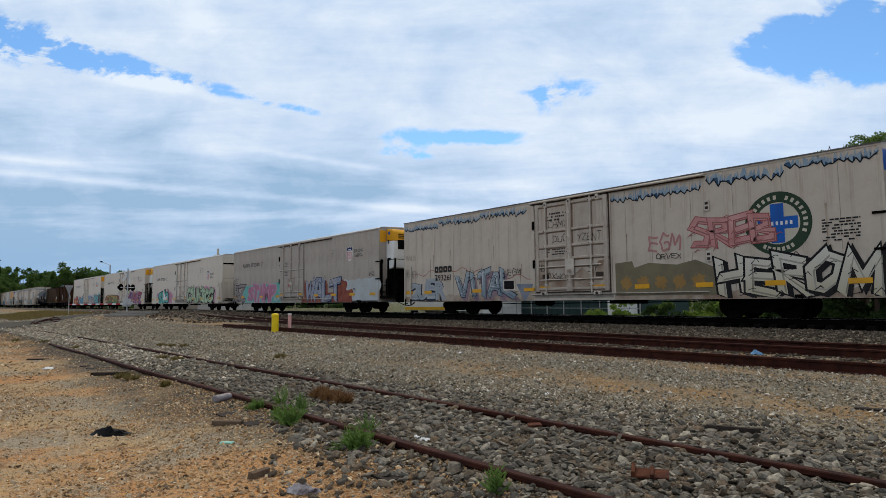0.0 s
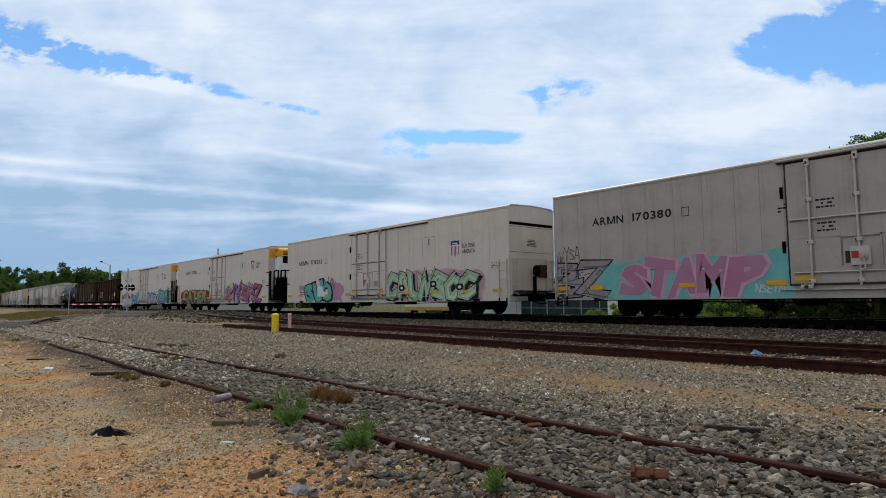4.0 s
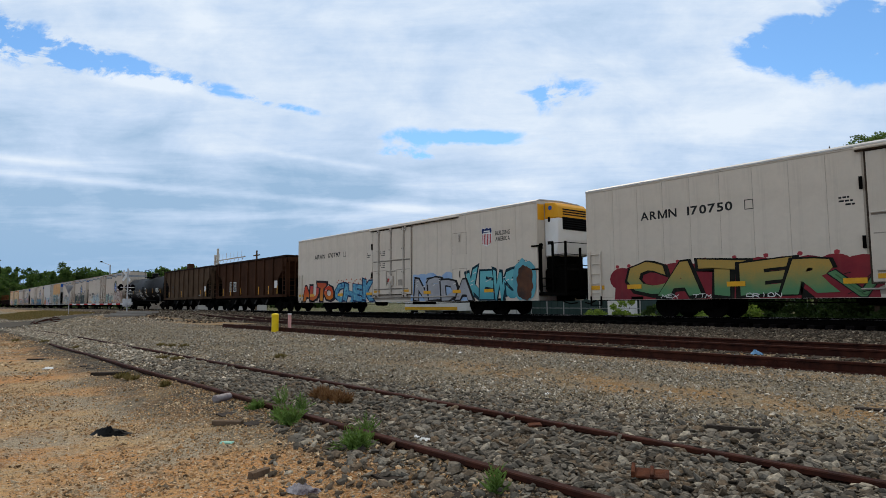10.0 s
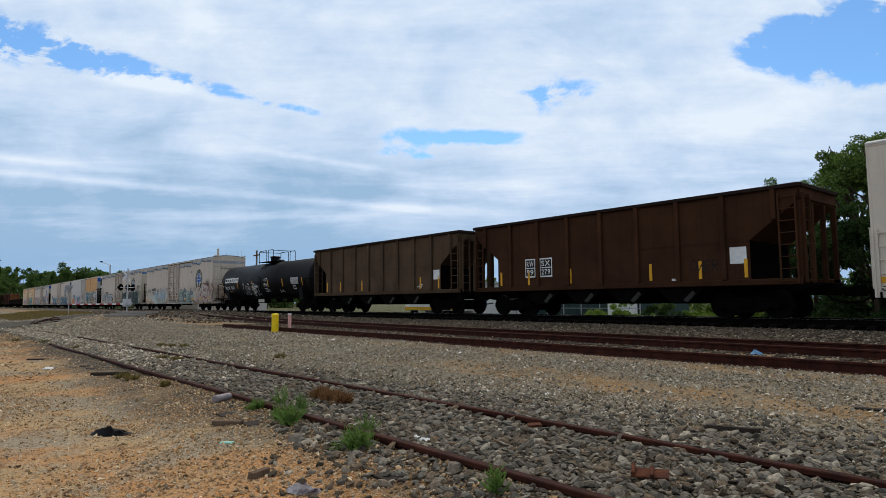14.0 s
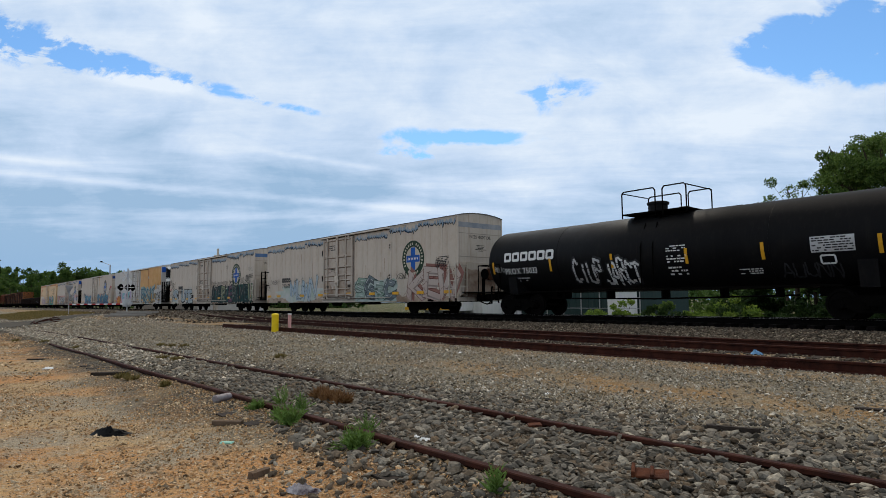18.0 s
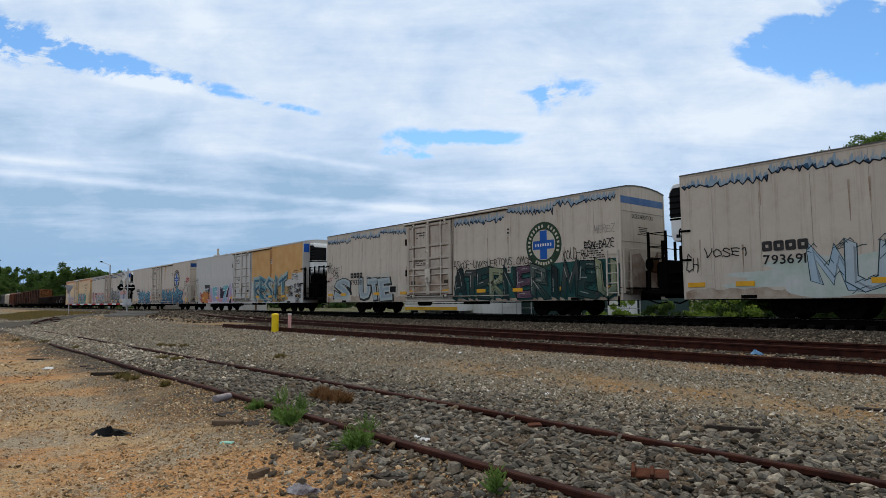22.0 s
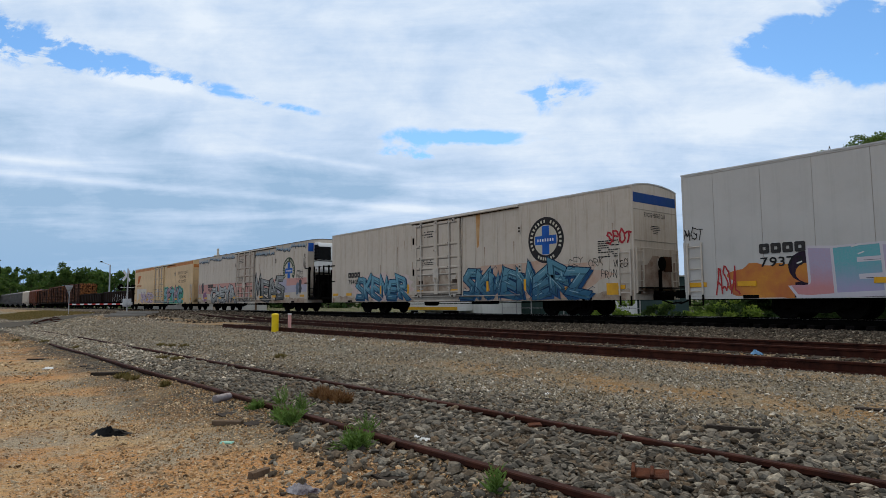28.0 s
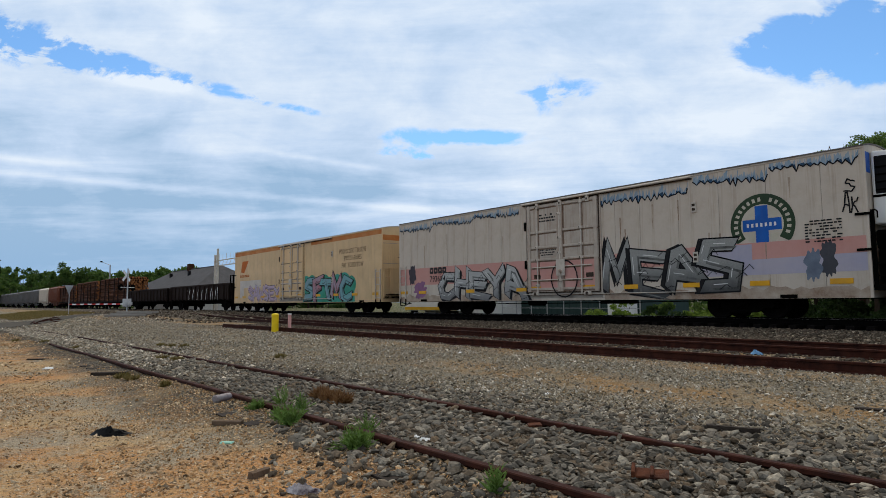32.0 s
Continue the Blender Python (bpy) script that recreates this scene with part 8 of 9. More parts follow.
flat("paint_wedge", [(X(8.52), 1.40), (X(9.55), 1.38), (X(9.1), 0.68), (X(8.95), 0.68)], car, paint((0.12, 0.17, 0.22), (0.24, 0.24, 0.27)), 9, label="dark blue-grey painted wedge")
part("vent_panel", Geo().box(X(7.72), X(8.45), -HALF_W - 0.045, -HALF_W, 1.12, 1.62), M["rod"], car)
part("vent_grille", Geo().box(X(7.78), X(8.39), -HALF_W - 0.05, -HALF_W - 0.044, 1.18, 1.56), M["grille"], car)
tag(car, "EGM", X(7.95), X(8.8), 1.80, 2.10, BLACK, 0.028)
tag(car, "MVMEN", X(0.1), X(1.2), 1.95, 2.3, paint((0.25, 0.22, 0.2)), 0.025)
g = Geo()
ribbon2(g, [(X(0.8 + 0.22 * k), 1.98 + 0.12 * math.sin(k * 1.1) + 0.28 * math.sin(k * 0.12)) for k in range(40)], 0.03, side_y(2))
part("wavy_line", g, paint((0.36, 0.10, 0.07)), car)
flat("paint_patch", [(X(13.75), 0.8), (X(17.7), 0.8), (X(17.75), 1.7), (X(17.0), 2.02), (X(16.3), 1.88), (X(15.2), 2.0), (X(14.6), 1.85), (X(14.5), 2.1), (X(13.75), 2.05)], car, paint((0.20, 0.17, 0.10), (0.14, 0.12, 0.08)), 0.2, label="olive drab paint patch")
for k in range(5):
    blob(car, X(14.0 + 0.72 * k), X(14.45 + 0.72 * k), 1.05, 1.5, paint((0.34, 0.20, 0.07)), 60 + k, 0.9, 0.3)
wild(car, "HEROM", X(17.8), X(22.4), 0.70, 2.02, [paint((0.60, 0.57, 0.50), (0.46, 0.40, 0.28), fade=(0.7, 2.0))], BLACK, 13, 0.30, 0.07, BLACK, (0.10, -0.06), None, sway=0.16)
round_emblem(car, X, 19.75, 3.0, paint((0.035, 0.06, 0.035), (0.025, 0.045, 0.03)))
wild(car, "SREB", X(16.9), X(19.6), 2.35, 3.45, [paint((0.42, 0.16, 0.15), (0.55, 0.30, 0.28))], paint((0.33, 0.10, 0.10)), 14, 0.3, 0.03, layer=4)
tag(car, "EGM", X(15.2), X(16.5), 2.4, 3.0, paint((0.50, 0.24, 0.22)), 0.07)
tag(car, "ORVEX", X(15.5), X(16.5), 2.1, 2.3, BLACK, 0.022)
for k, (a, z, w, t) in enumerate(((10.45, 3.72, 1.1, "CHMY"), (12.0, 3.05, 1.2, "YZENT"), (10.7, 3.1, 0.8, "DUO"), (10.35, 1.5, 1.3, "PXWOE"), (12.5, 1.75, 0.5, "SY"), (9.9, 1.9, 0.35, "NS"))):
    tag(car, t, X(a), X(a + w), z, z + 0.30, BLACK, 0.022, 0, 70 + k, 0.4, y=-HALF_W - 0.064)
tag(car, "MVWEN", X(0.15), X(1.0), 2.9, 3.15, paint((0.22, 0.21, 0.18)), 0.016)

# car 2
car, X, h = CARS[2]
armn_marks(2, "170380", 1.95, 3.6)
shield(car, X, 19.25, 3.70)
slogan(car, X, 19.82, 3.72)
wild(car, "BZ", X(0.1), X(2.5), 0.72, 2.2, [paint((0.20, 0.17, 0.17), (0.32, 0.27, 0.26))], BLACK, 21, 0.3, 0.06)
cloud(car, X(2.45), X(9.4), 0.68, 2.2, paint(TEAL, (0.20, 0.44, 0.40)), 22, -0.6, 9)
graffiti(car, X(3.2), X(8.4), 0.86, 2.1, "STAMP", [paint((0.42, 0.14, 0.22), (0.36, 0.20, 0.27))], paint((0.56, 0.36, 0.42), (0.46, 0.22, 0.30)), 22, wild=0.12)
tag(car, "NSEYM", X(8.2), X(9.1), 0.85, 1.1, WHITEP, 0.03)
cloud(car, X(12.75), X(18.9), 0.66, 2.38, paint((0.16, 0.025, 0.025), (0.30, 0.10, 0.06), scale=2.4), 23, -0.6, 17)
cloud(car, X(18.6), X(19.6), 0.66, 1.5, paint((0.16, 0.025, 0.025), (0.30, 0.10, 0.06), scale=2.4), 24, -0.2, 4)
wild(car, "WALT", X(13.5), X(18.1), 0.70, 2.3, [paint((0.34, 0.35, 0.38), (0.24, 0.26, 0.33), scale=2.5)], paint((0.015, 0.04, 0.11)), 23, 0.36, 0.04, paint((0.03, 0.03, 0.06)), (0.07, -0.05), None, sway=0.16)
cloud(car, X(18.3), X(22.45), 0.66, 2.15, paint((0.46, 0.50, 0.51), (0.40, 0.41, 0.40)), 3, -1.0, 5)
bars(car, 3, X(19.7), X(20.0), 1.3, 1.55, M["ink_worn"], 44)
tag(car, "VYSA", X(0.2), X(1.3), 2.3, 2.8, BLACK, 0.024)

# car 3
car, X, h = CARS[3]
armn_marks(3, "170263", 1.75, 3.26)
shield(car, X, 18.9, 3.3)
slogan(car, X, 19.45, 3.28)
blob(car, X(6.0), X(8.0), 0.85, 1.95, paint((0.50, 0.24, 0.32), (0.42, 0.2, 0.28)), 31, 0.0, 0.2)
graffiti(car, X(2.9), X(6.5), 0.82, 2.15, "SUO", [paint((0.14, 0.44, 0.38), (0.07, 0.30, 0.27))], paint((0.012, 0.03, 0.03)), 31, wild=0.12, fat=1.16)
wild(car, "NA", X(5.4), X(6.9), 1.4, 2.3, [paint((0.44, 0.24, 0.30))], paint((0.012, 0.02, 0.02)), 36, 0.16, 0.02, layer=1)
flat("white_patch", [(X(4.6), 1.05), (X(6.0), 1.05), (X(6.0), 1.35), (X(5.3), 1.4), (X(5.3), 1.75), (X(4.6), 1.7)], car, M["white_ink"], 12)
flat("paint_patch", [(X(1.9), 1.5), (X(2.9), 1.5), (X(2.9), 1.85), (X(1.9), 1.85)], car, paint((0.50, 0.25, 0.36)), 1)
bars(car, 2, X(1.95), X(2.9), 1.15, 1.45, M["ink"], 3)
blob(car, X(13.0), X(20.9), 0.85, 2.3, paint((0.52, 0.24, 0.34), (0.58, 0.36, 0.40)), 33, 0.0, 0.16)
cloud(car, X(12.8), X(20.9), 0.68, 2.3, paint((0.44, 0.20, 0.27), (0.50, 0.30, 0.34)), 35, 0.4, 9)
wild(car, "CAUMSOC", X(12.9), X(20.4), 0.70, 2.15, [paint((0.38, 0.48, 0.31), (0.30, 0.42, 0.25))], paint((0.010, 0.014, 0.010)), 34, 0.44, 0.045, paint((0.012, 0.02, 0.012)), (0.16, -0.12), None, sway=0.2, core=paint((0.52, 0.62, 0.46)))
for k, (a, z) in enumerate(((14.1, 1.25), (16.9, 1.4), (19.0, 1.2))):
    blob(car, X(a), X(a + 0.55), z, z + 0.33, BLACK, 37 + k, 24, 0.05)
    blob(car, X(a + 0.15), X(a + 0.4), z + 0.09, z + 0.24, WHITEP, 37 + k, 25, 0.05)
end_stripe(3, M["black_frame"], 4.18, 4.32, "")

# car 4
car, X, h = CARS[4]
armn_marks(4, "170750", 2.45, 3.58)
shield(car, X, 19.6, 3.70)
slogan(car, X, 20.2, 3.72)
cloud(car, X(1.2), X(9.9), 0.66, 1.95, paint((0.24, 0.03, 0.035), (0.15, 0.02, 0.03)), 41, -0.8, 12)
for k in range(16):
    blob(car, X(1.3 + 0.5 * k), X(1.45 + 0.5 * k), 1.85 + 0.1 * math.sin(3 * k), 1.98 + 0.1 * math.sin(3 * k), paint((0.36, 0.05, 0.06)), 200 + k, 0.3, 0.1)
graffiti(car, X(1.85), X(9.0), 0.86, 2.0, "CATER", [paint((0.42, 0.25, 0.06), (0.09, 0.21, 0.10), fade=(0.95, 1.65))], paint((0.012, 0.012, 0.010)), 41, wild=0.10, fat=1.12)
wild(car, "V", X(8.8), X(10.05), 0.70, 1.5, [paint((0.10, 0.22, 0.10))], BLACK, 43, 0.3, 0.04)
for a, t in ((3.2, "MEX"), (6.2, "ORION"), (4.4, "TTM")):
    tag(car, t, X(a), X(a + 0.22 * len(t)), 0.70, 0.83, WHITEP, 0.025, 12)
for k in range(12):
    blob(car, X(13.9 + 0.6 * k), X(14.4 + 0.6 * k), 1.75 + 0.2 * math.sin(k), 2.25 + 0.2 * math.sin(k), paint((0.36, 0.42, 0.16), (0.46, 0.50, 0.28)), 100 + k, 0.0, 0.2)
wild(car, "SIKERZ", X(13.8), X(21.2), 0.70, 2.25, [paint((0.34, 0.27, 0.42), (0.42, 0.07, 0.07), fade=(0.9, 1.7)), paint((0.40, 0.06, 0.08), (0.30, 0.16, 0.36), fade=(0.9, 2.0)), paint((0.22, 0.14, 0.36), (0.38, 0.30, 0.46), fade=(0.8, 2.0)), paint((0.44, 0.10, 0.07), (0.26, 0.14, 0.34), fade=(0.8, 1.6))], paint((0.02, 0.012, 0.04)), 42, 0.34, 0.045, paint((0.03, 0.02, 0.07)), (0.12, -0.08), paint((0.62, 0.55, 0.66)), paint((0.26, 0.10, 0.20), (0.34, 0.06, 0.06)), sway=0.24)

# car 5
car, X, h = CARS[5]
armn_marks(5, "170797", 2.4, 3.58)
shield(car, X, 19.5, 3.70)
slogan(car, X, 20.08, 3.70)
graffiti(car, X(0.75), X(5.0), 0.86, 1.86, "AUTO", [paint((0.46, 0.03, 0.02), (0.50, 0.16, 0.015), fade=(0.8, 1.5)), paint((0.38, 0.03, 0.07), (0.50, 0.13, 0.02), fade=(0.7, 1.8)), paint((0.40, 0.035, 0.02), (0.52, 0.22, 0.03), fade=(0.8, 1.8))], paint((0.018, 0.012, 0.016)), 51, wild=0.10, shine=WHITEP, fat=1.24)
for k in range(22):
    blob(car, X(5.4 + 0.2 * k), X(5.52 + 0.2 * k), 1.9 + 0.14 * math.sin(2.3 * k), 2.0 + 0.14 * math.sin(2.3 * k), paint((0.42, 0.10, 0.05)), 230 + k, 0.2, 0.1)
graffiti(car, X(5.35), X(9.75), 0.84, 1.92, "CHEK", [paint((0.17, 0.47, 0.53), (0.025, 0.10, 0.28), scale=5.0)], paint((0.015, 0.04, 0.10)), 52, wild=0.12, fat=1.14)
cloud(car, X(13.4), X(18.4), 0.68, 2.15, paint((0.20, 0.33, 0.55), (0.32, 0.43, 0.58)), 53, -0.6, 7)
graffiti(car, X(13.9), X(18.4), 0.82, 1.82, "NiDA", [paint((0.36, 0.36, 0.37), (0.27, 0.27, 0.29))], BLACK, 54, wild=0.06, shine=WHITEP, fat=1.18)
graffiti(car, X(18.2), X(21.6), 0.82, 2.1, "KEWS", [paint((0.14, 0.42, 0.45), (0.06, 0.25, 0.30), fade=(0.7, 1.6))], paint((0.012, 0.035, 0.05)), 55, wild=0.14, shine=WHITEP, fat=1.2)
blob(car, X(21.2), X(22.6), 0.75, 2.45, paint((0.12, 0.36, 0.42)), 57, 20, 0.08)
blob(car, X(21.45), X(22.4), 0.8, 2.2, paint((0.03, 0.025, 0.025), (0.12, 0.05, 0.025)), 56, 21.5, 0.10)
words(car, "CRE", X(0.15), X(0.62), 0.82, 0.98, BLACK, 2, 0, "tag")

# car 9
car, X, h = CARS[9]
mountain_stripe(car, X, LEFT_SHORT, 3)
mountain_stripe(car, X, RIGHT_SHORT, 4)
bn_marks(9, "793691", 2.7, 1.72)
blob(car, X(2.0), X(8.6), 0.85, 1.9, paint((0.34, 0.42, 0.34), (0.52, 0.52, 0.5)), 90, 0.0, 0.25)
wild(car, "MUWN", X(4.0), X(8.1), 0.74, 2.35, [ICE, paint((0.45, 0.50, 0.52), (0.33, 0.40, 0.44))], paint((0.03, 0.06, 0.07)), 91, 0.28, 0.03, sway=0.26)
cloud(car, X(13.0), X(17.4), 0.68, 2.0, paint((0.42, 0.46, 0.44), (0.26, 0.33, 0.28)), 92, -0.4, 7)
wild(car, "SGRC", X(13.1), X(17.3), 0.74, 2.1, [paint((0.40, 0.46, 0.44), (0.16, 0.26, 0.18)), paint((0.05, 0.06, 0.07), (0.2, 0.24, 0.25))], paint((0.015, 0.03, 0.025)), 92, 0.32, 0.03, shine=WHITEP, sway=0.3)
wild(car, "KEW", X(18.6), X(22.6), 0.70, 2.35, [paint((0.46, 0.39, 0.34), (0.40, 0.30, 0.26), fade=(0.7, 1.8))], paint((0.13, 0.045, 0.035)), 93, 0.36, 0.035, paint((0.20, 0.085, 0.07), (0.28, 0.14, 0.11)), (0.20, 0.12), None, sway=0.12)
round_emblem(car, X, 18.95, 3.0, paint((0.035, 0.06, 0.035), (0.025, 0.045, 0.03)))
tag(car, "VOSE1", X(0.75), X(2.3), 2.05, 2.35, BLACK, 0.034)
tag(car, "CH", X(0.1), X(0.55), 1.55, 2.1, BLACK, 0.034)
tag(car, "GOLDS", X(20.9), X(21.8), 2.45, 2.8, BLACK, 0.026)
tag(car, "KEWL", X(17.4), X(18.5), 1.95, 2.3, BLACK, 0.028)
end_stripe(9, paint((0.20, 0.22, 0.25), (0.36, 0.36, 0.36)), 4.42, 4.68)

# car 10
car, X, h = CARS[10]
mountain_stripe(car, X, LEFT_SHORT, 5)
mountain_stripe(car, X, RIGHT_SHORT, 6)
bn_marks(10, "79338", 3.0, 1.72)
for a, b, t in ((1.0, 2.75, "S"), (4.0, 7.3, "UTE")):
    graffiti(car, X(a), X(b), 0.82, 2.15, t, [paint((0.30, 0.36, 0.38), (0.38, 0.41, 0.39), scale=3.0)], paint((0.035, 0.033, 0.03)), 101, wild=0.10, fat=1.08, inner=paint((0.31, 0.35, 0.36), (0.22, 0.27, 0.30), scale=4.0), halo=paint((0.44, 0.43, 0.37), (0.48, 0.41, 0.34)))
part("vent_panel", Geo().box(X(7.26), X(7.97), -HALF_W - 0.045, -HALF_W, 1.14, 1.58), M["rod"], car)
part("vent_grille", Geo().box(X(7.32), X(7.91), -HALF_W - 0.05, -HALF_W - 0.044, 1.19, 1.53), M["grille"], car)
tag(car, "HTF", X(0.1), X(0.7), 1.95, 2.25, paint((0.36, 0.06, 0.08)), 0.03)
tag(car, "EKFE", X(0.1), X(1.0), 1.4, 1.75, paint((0.22, 0.22, 0.18)), 0.028)
tag(car, "DAZE", X(0.6), X(1.6), 2.55, 2.95, BLACK, 0.03)
tag(car, "PSM", X(0.75), X(1.55), 2.15, 2.5, BLACK, 0.03)
tag(car, "WERT", X(0.1), X(0.7), 2.6, 3.3, paint((0.16, 0.15, 0.14)), 0.025)
tag(car, "ASKOE-UNXSUERTONS.OMOE", X(12.9), X(18.2), 2.25, 2.62, BLACK, 0.03)
tag(car, "KOLD-96".replace("9", "R").replace("6", "O"), X(19.9), X(21.2), 2.35, 2.8, BLACK, 0.03)
tag(car, "PSM DAZE", X(21.0), X(22.45), 2.72, 3.02, BLACK, 0.035)
tag(car, "MEREZ", X(21.5), X(22.5), 3.3, 3.6, paint((0.30, 0.28, 0.25)), 0.02)
flat("paint_patch", [(X(13.0), 0.78), (X(22.5), 0.78), (X(22.5), 2.28), (X(17.0), 2.2), (X(13.0), 1.9)], car, paint((0.014, 0.05, 0.047), (0.03, 0.10, 0.09)), 0.1)
wild(car, "ATERNERIMEU", X(12.9), X(22.5), 0.70, 2.22, [paint((0.022, 0.024, 0.024), (0.010, 0.035, 0.034), fade=(0.8, 1.8)), paint((0.060, 0.060, 0.055), (0.012, 0.040, 0.037), fade=(0.8, 1.9)), paint((0.035, 0.04, 0.038), (0.012, 0.045, 0.042)), paint((0.26, 0.27, 0.16), (0.03, 0.07, 0.06), fade=(0.7, 1.4)), paint((0.020, 0.022, 0.024), (0.016, 0.045, 0.043)), paint((0.18, 0.085, 0.12), (0.06, 0.05, 0.065)), paint((0.10, 0.115, 0.10), (0.015, 0.045, 0.042), fade=(0.8, 1.6))], paint((0.008, 0.010, 0.010)), 106, 0.34, 0.035, paint((0.012, 0.045, 0.045)), (0.08, -0.06), paint((0.40, 0.40, 0.36)), sway=0.08, lap=1.12)
round_emblem(car, X, 18.85, 3.05, paint((0.035, 0.06, 0.035), (0.025, 0.045, 0.03)))
end_stripe(10, paint((0.06, 0.13, 0.28), (0.12, 0.19, 0.32)), 4.42, 4.70)

old_grime(9, 1)
old_grime(10, 2)
old_grime(12, 3)
old_grime(1, 4)
old_grime(13, 5)

# car 11
car, X, h = CARS[11]
bn_marks(11, "79373", 2.55, 1.65)
flat("orange_field", [(X(13.72), 2.40), (X(16.0), 2.35), (X(20.9), 2.38), (X(20.95), 2.8), (X(22.6), 2.8), (X(22.6), 4.92), (X(13.72), 4.92)], car, paint((0.50, 0.26, 0.08), (0.58, 0.34, 0.14)), 0.2, label="faded orange paint over the right half")
flat("rust_streak", [(X(17.2), 2.6), (X(17.45), 2.5), (X(17.6), 4.7), (X(17.1), 4.75)], car, paint((0.28, 0.11, 0.03), (0.42, 0.2, 0.07)), 0.9)
blob(car, X(14.1), X(20.6), 0.85, 2.2, paint((0.40, 0.24, 0.08), (0.30, 0.22, 0.12)), 111, 0.6, 0.2)
wild(car, "RESIT", X(14.2), X(20.1), 0.72, 2.75, [paint((0.13, 0.31, 0.31), (0.34, 0.36, 0.34), scale=2.5), paint((0.05, 0.12, 0.17), (0.14, 0.31, 0.31), scale=2.5)], paint((0.44, 0.42, 0.37), (0.38, 0.33, 0.24)), 112, 0.40, 0.04, paint((0.02, 0.03, 0.04)), (0.08, -0.06), None, paint((0.04, 0.11, 0.17)), sway=0.24)
tag(car, "ORITUL", X(14.6), X(19.4), 1.25, 1.75, BLACK, 0.04, 22)
for t, a, b, z, hh in (("DO SOME", 21.4, 22.55, 1.75, 0.3), ("CANVAS", 21.5, 22.5, 1.38, 0.32), ("WORK", 21.6, 22.5, 1.02, 0.3), ("FAT.", 21.7, 22.4, 0.7, 0.28), ("STAY", 20.35, 21.2, 1.55, 0.33), ("HOME", 20.4, 21.25, 1.15, 0.33), ("PBLS", 18.6, 19.8, 0.75, 0.25)):
    tag(car, t, X(a), X(b), z, z + hh, BLACK, 0.045, 24)
blob(car, X(1.5), X(4.2), 0.8, 1.75, paint((0.56, 0.24, 0.04), (0.40, 0.12, 0.05)), 116, 0.2, 0.16)
cloud(car, X(2.3), X(4.2), 0.68, 1.75, paint((0.55, 0.24, 0.04), (0.42, 0.13, 0.05)), 118, 0.4, 4)
cloud(car, X(3.5), X(9.65), 0.68, 2.25, paint((0.025, 0.015, 0.03)), 117, 0.9, 9)
graffiti(car, X(3.5), X(9.7), 0.84, 2.3, "JELZA", [paint((0.36, 0.33, 0.44), (0.50, 0.22, 0.22), fade=(0.9, 1.6)), paint((0.10, 0.37, 0.37), (0.36, 0.30, 0.44), fade=(0.8, 1.7)), paint((0.38, 0.36, 0.46), (0.50, 0.22, 0.24), fade=(0.8, 1.8)), paint((0.09, 0.35, 0.35), (0.30, 0.32, 0.44), fade=(0.8, 1.6)), paint((0.34, 0.32, 0.46), (0.50, 0.20, 0.20), fade=(0.8, 1.6))], paint((0.50, 0.47, 0.50), (0.55, 0.50, 0.52)), 117, wild=0.04, shine=WHITEP, fat=1.1)
tag(car, "ASVL", X(1.1), X(1.9), 0.9, 1.8, paint((0.42, 0.05, 0.05)), 0.05)
tag(car, "MGT", X(0.0), X(0.7), 2.7, 3.1, BLACK, 0.03)

# car 12
car, X, h = CARS[12]
bn_marks(12, "794051", 2.05, 1.75)
blob(car, X(2.5), X(8.7), 0.85, 2.25, paint((0.50, 0.34, 0.30), (0.56, 0.48, 0.44)), 121, 0.0, 0.2)
wild(car, "SKEMER", X(3.0), X(8.2), 0.72, 2.1, [paint((0.14, 0.32, 0.40), (0.03, 0.10, 0.18), fade=(0.8, 1.6))], paint((0.012, 0.03, 0.06)), 122, 0.34, 0.04, paint((0.02, 0.07, 0.15)), (0.10, -0.08), paint((0.34, 0.48, 0.52)), sway=0.28)
blob(car, X(12.9), X(21.2), 0.85, 2.35, paint((0.42, 0.24, 0.16), (0.5, 0.38, 0.3)), 123, 0.0, 0.14)
wild(car, "SKWEMERZ", X(12.95), X(20.4), 0.70, 2.2, [paint((0.10, 0.24, 0.30), (0.02, 0.07, 0.13), fade=(0.9, 1.8)), paint((0.12, 0.27, 0.33), (0.03, 0.10, 0.17), fade=(0.9, 2.0))], paint((0.012, 0.03, 0.07)), 124, 0.40, 0.045, paint((0.02, 0.07, 0.16)), (0.12, -0.10), paint((0.32, 0.48, 0.54)), sway=0.28)
tag(car, "SPOT", X(21.4), X(22.55), 2.85, 3.35, paint((0.40, 0.04, 0.05)), 0.07)
for k, (a, z, t) in enumerate(((19.5, 2.05, "CEY"), (20.5, 2.0, "ORK"), (21.1, 1.5, "PRIN"), (21.7, 1.9, "VOECH"))):
    tag(car, t, X(a), X(a + 0.75), z, z + 0.32, BLACK, 0.022, 3, k, 0.4)
part("warning_plate", Geo().box(X(21.35), X(21.88), -HALF_W - 0.012, -HALF_W, 0.85, 1.3), M["reflector"], car)
round_emblem(car, X, 18.3, 3.25, paint((0.02, 0.02, 0.022), (0.035, 0.03, 0.03)))
flat("rust_streak", [(X(13.95), 3.2), (X(14.1), 3.3), (X(14.2), 4.85), (X(13.88), 4.85)], car, paint((0.40, 0.17, 0.04), (0.5, 0.32, 0.16)), 0.6, label="orange rust streak")

end_stripe(12, paint((0.015, 0.05, 0.20), (0.02, 0.06, 0.17)), 4.38, 4.76)

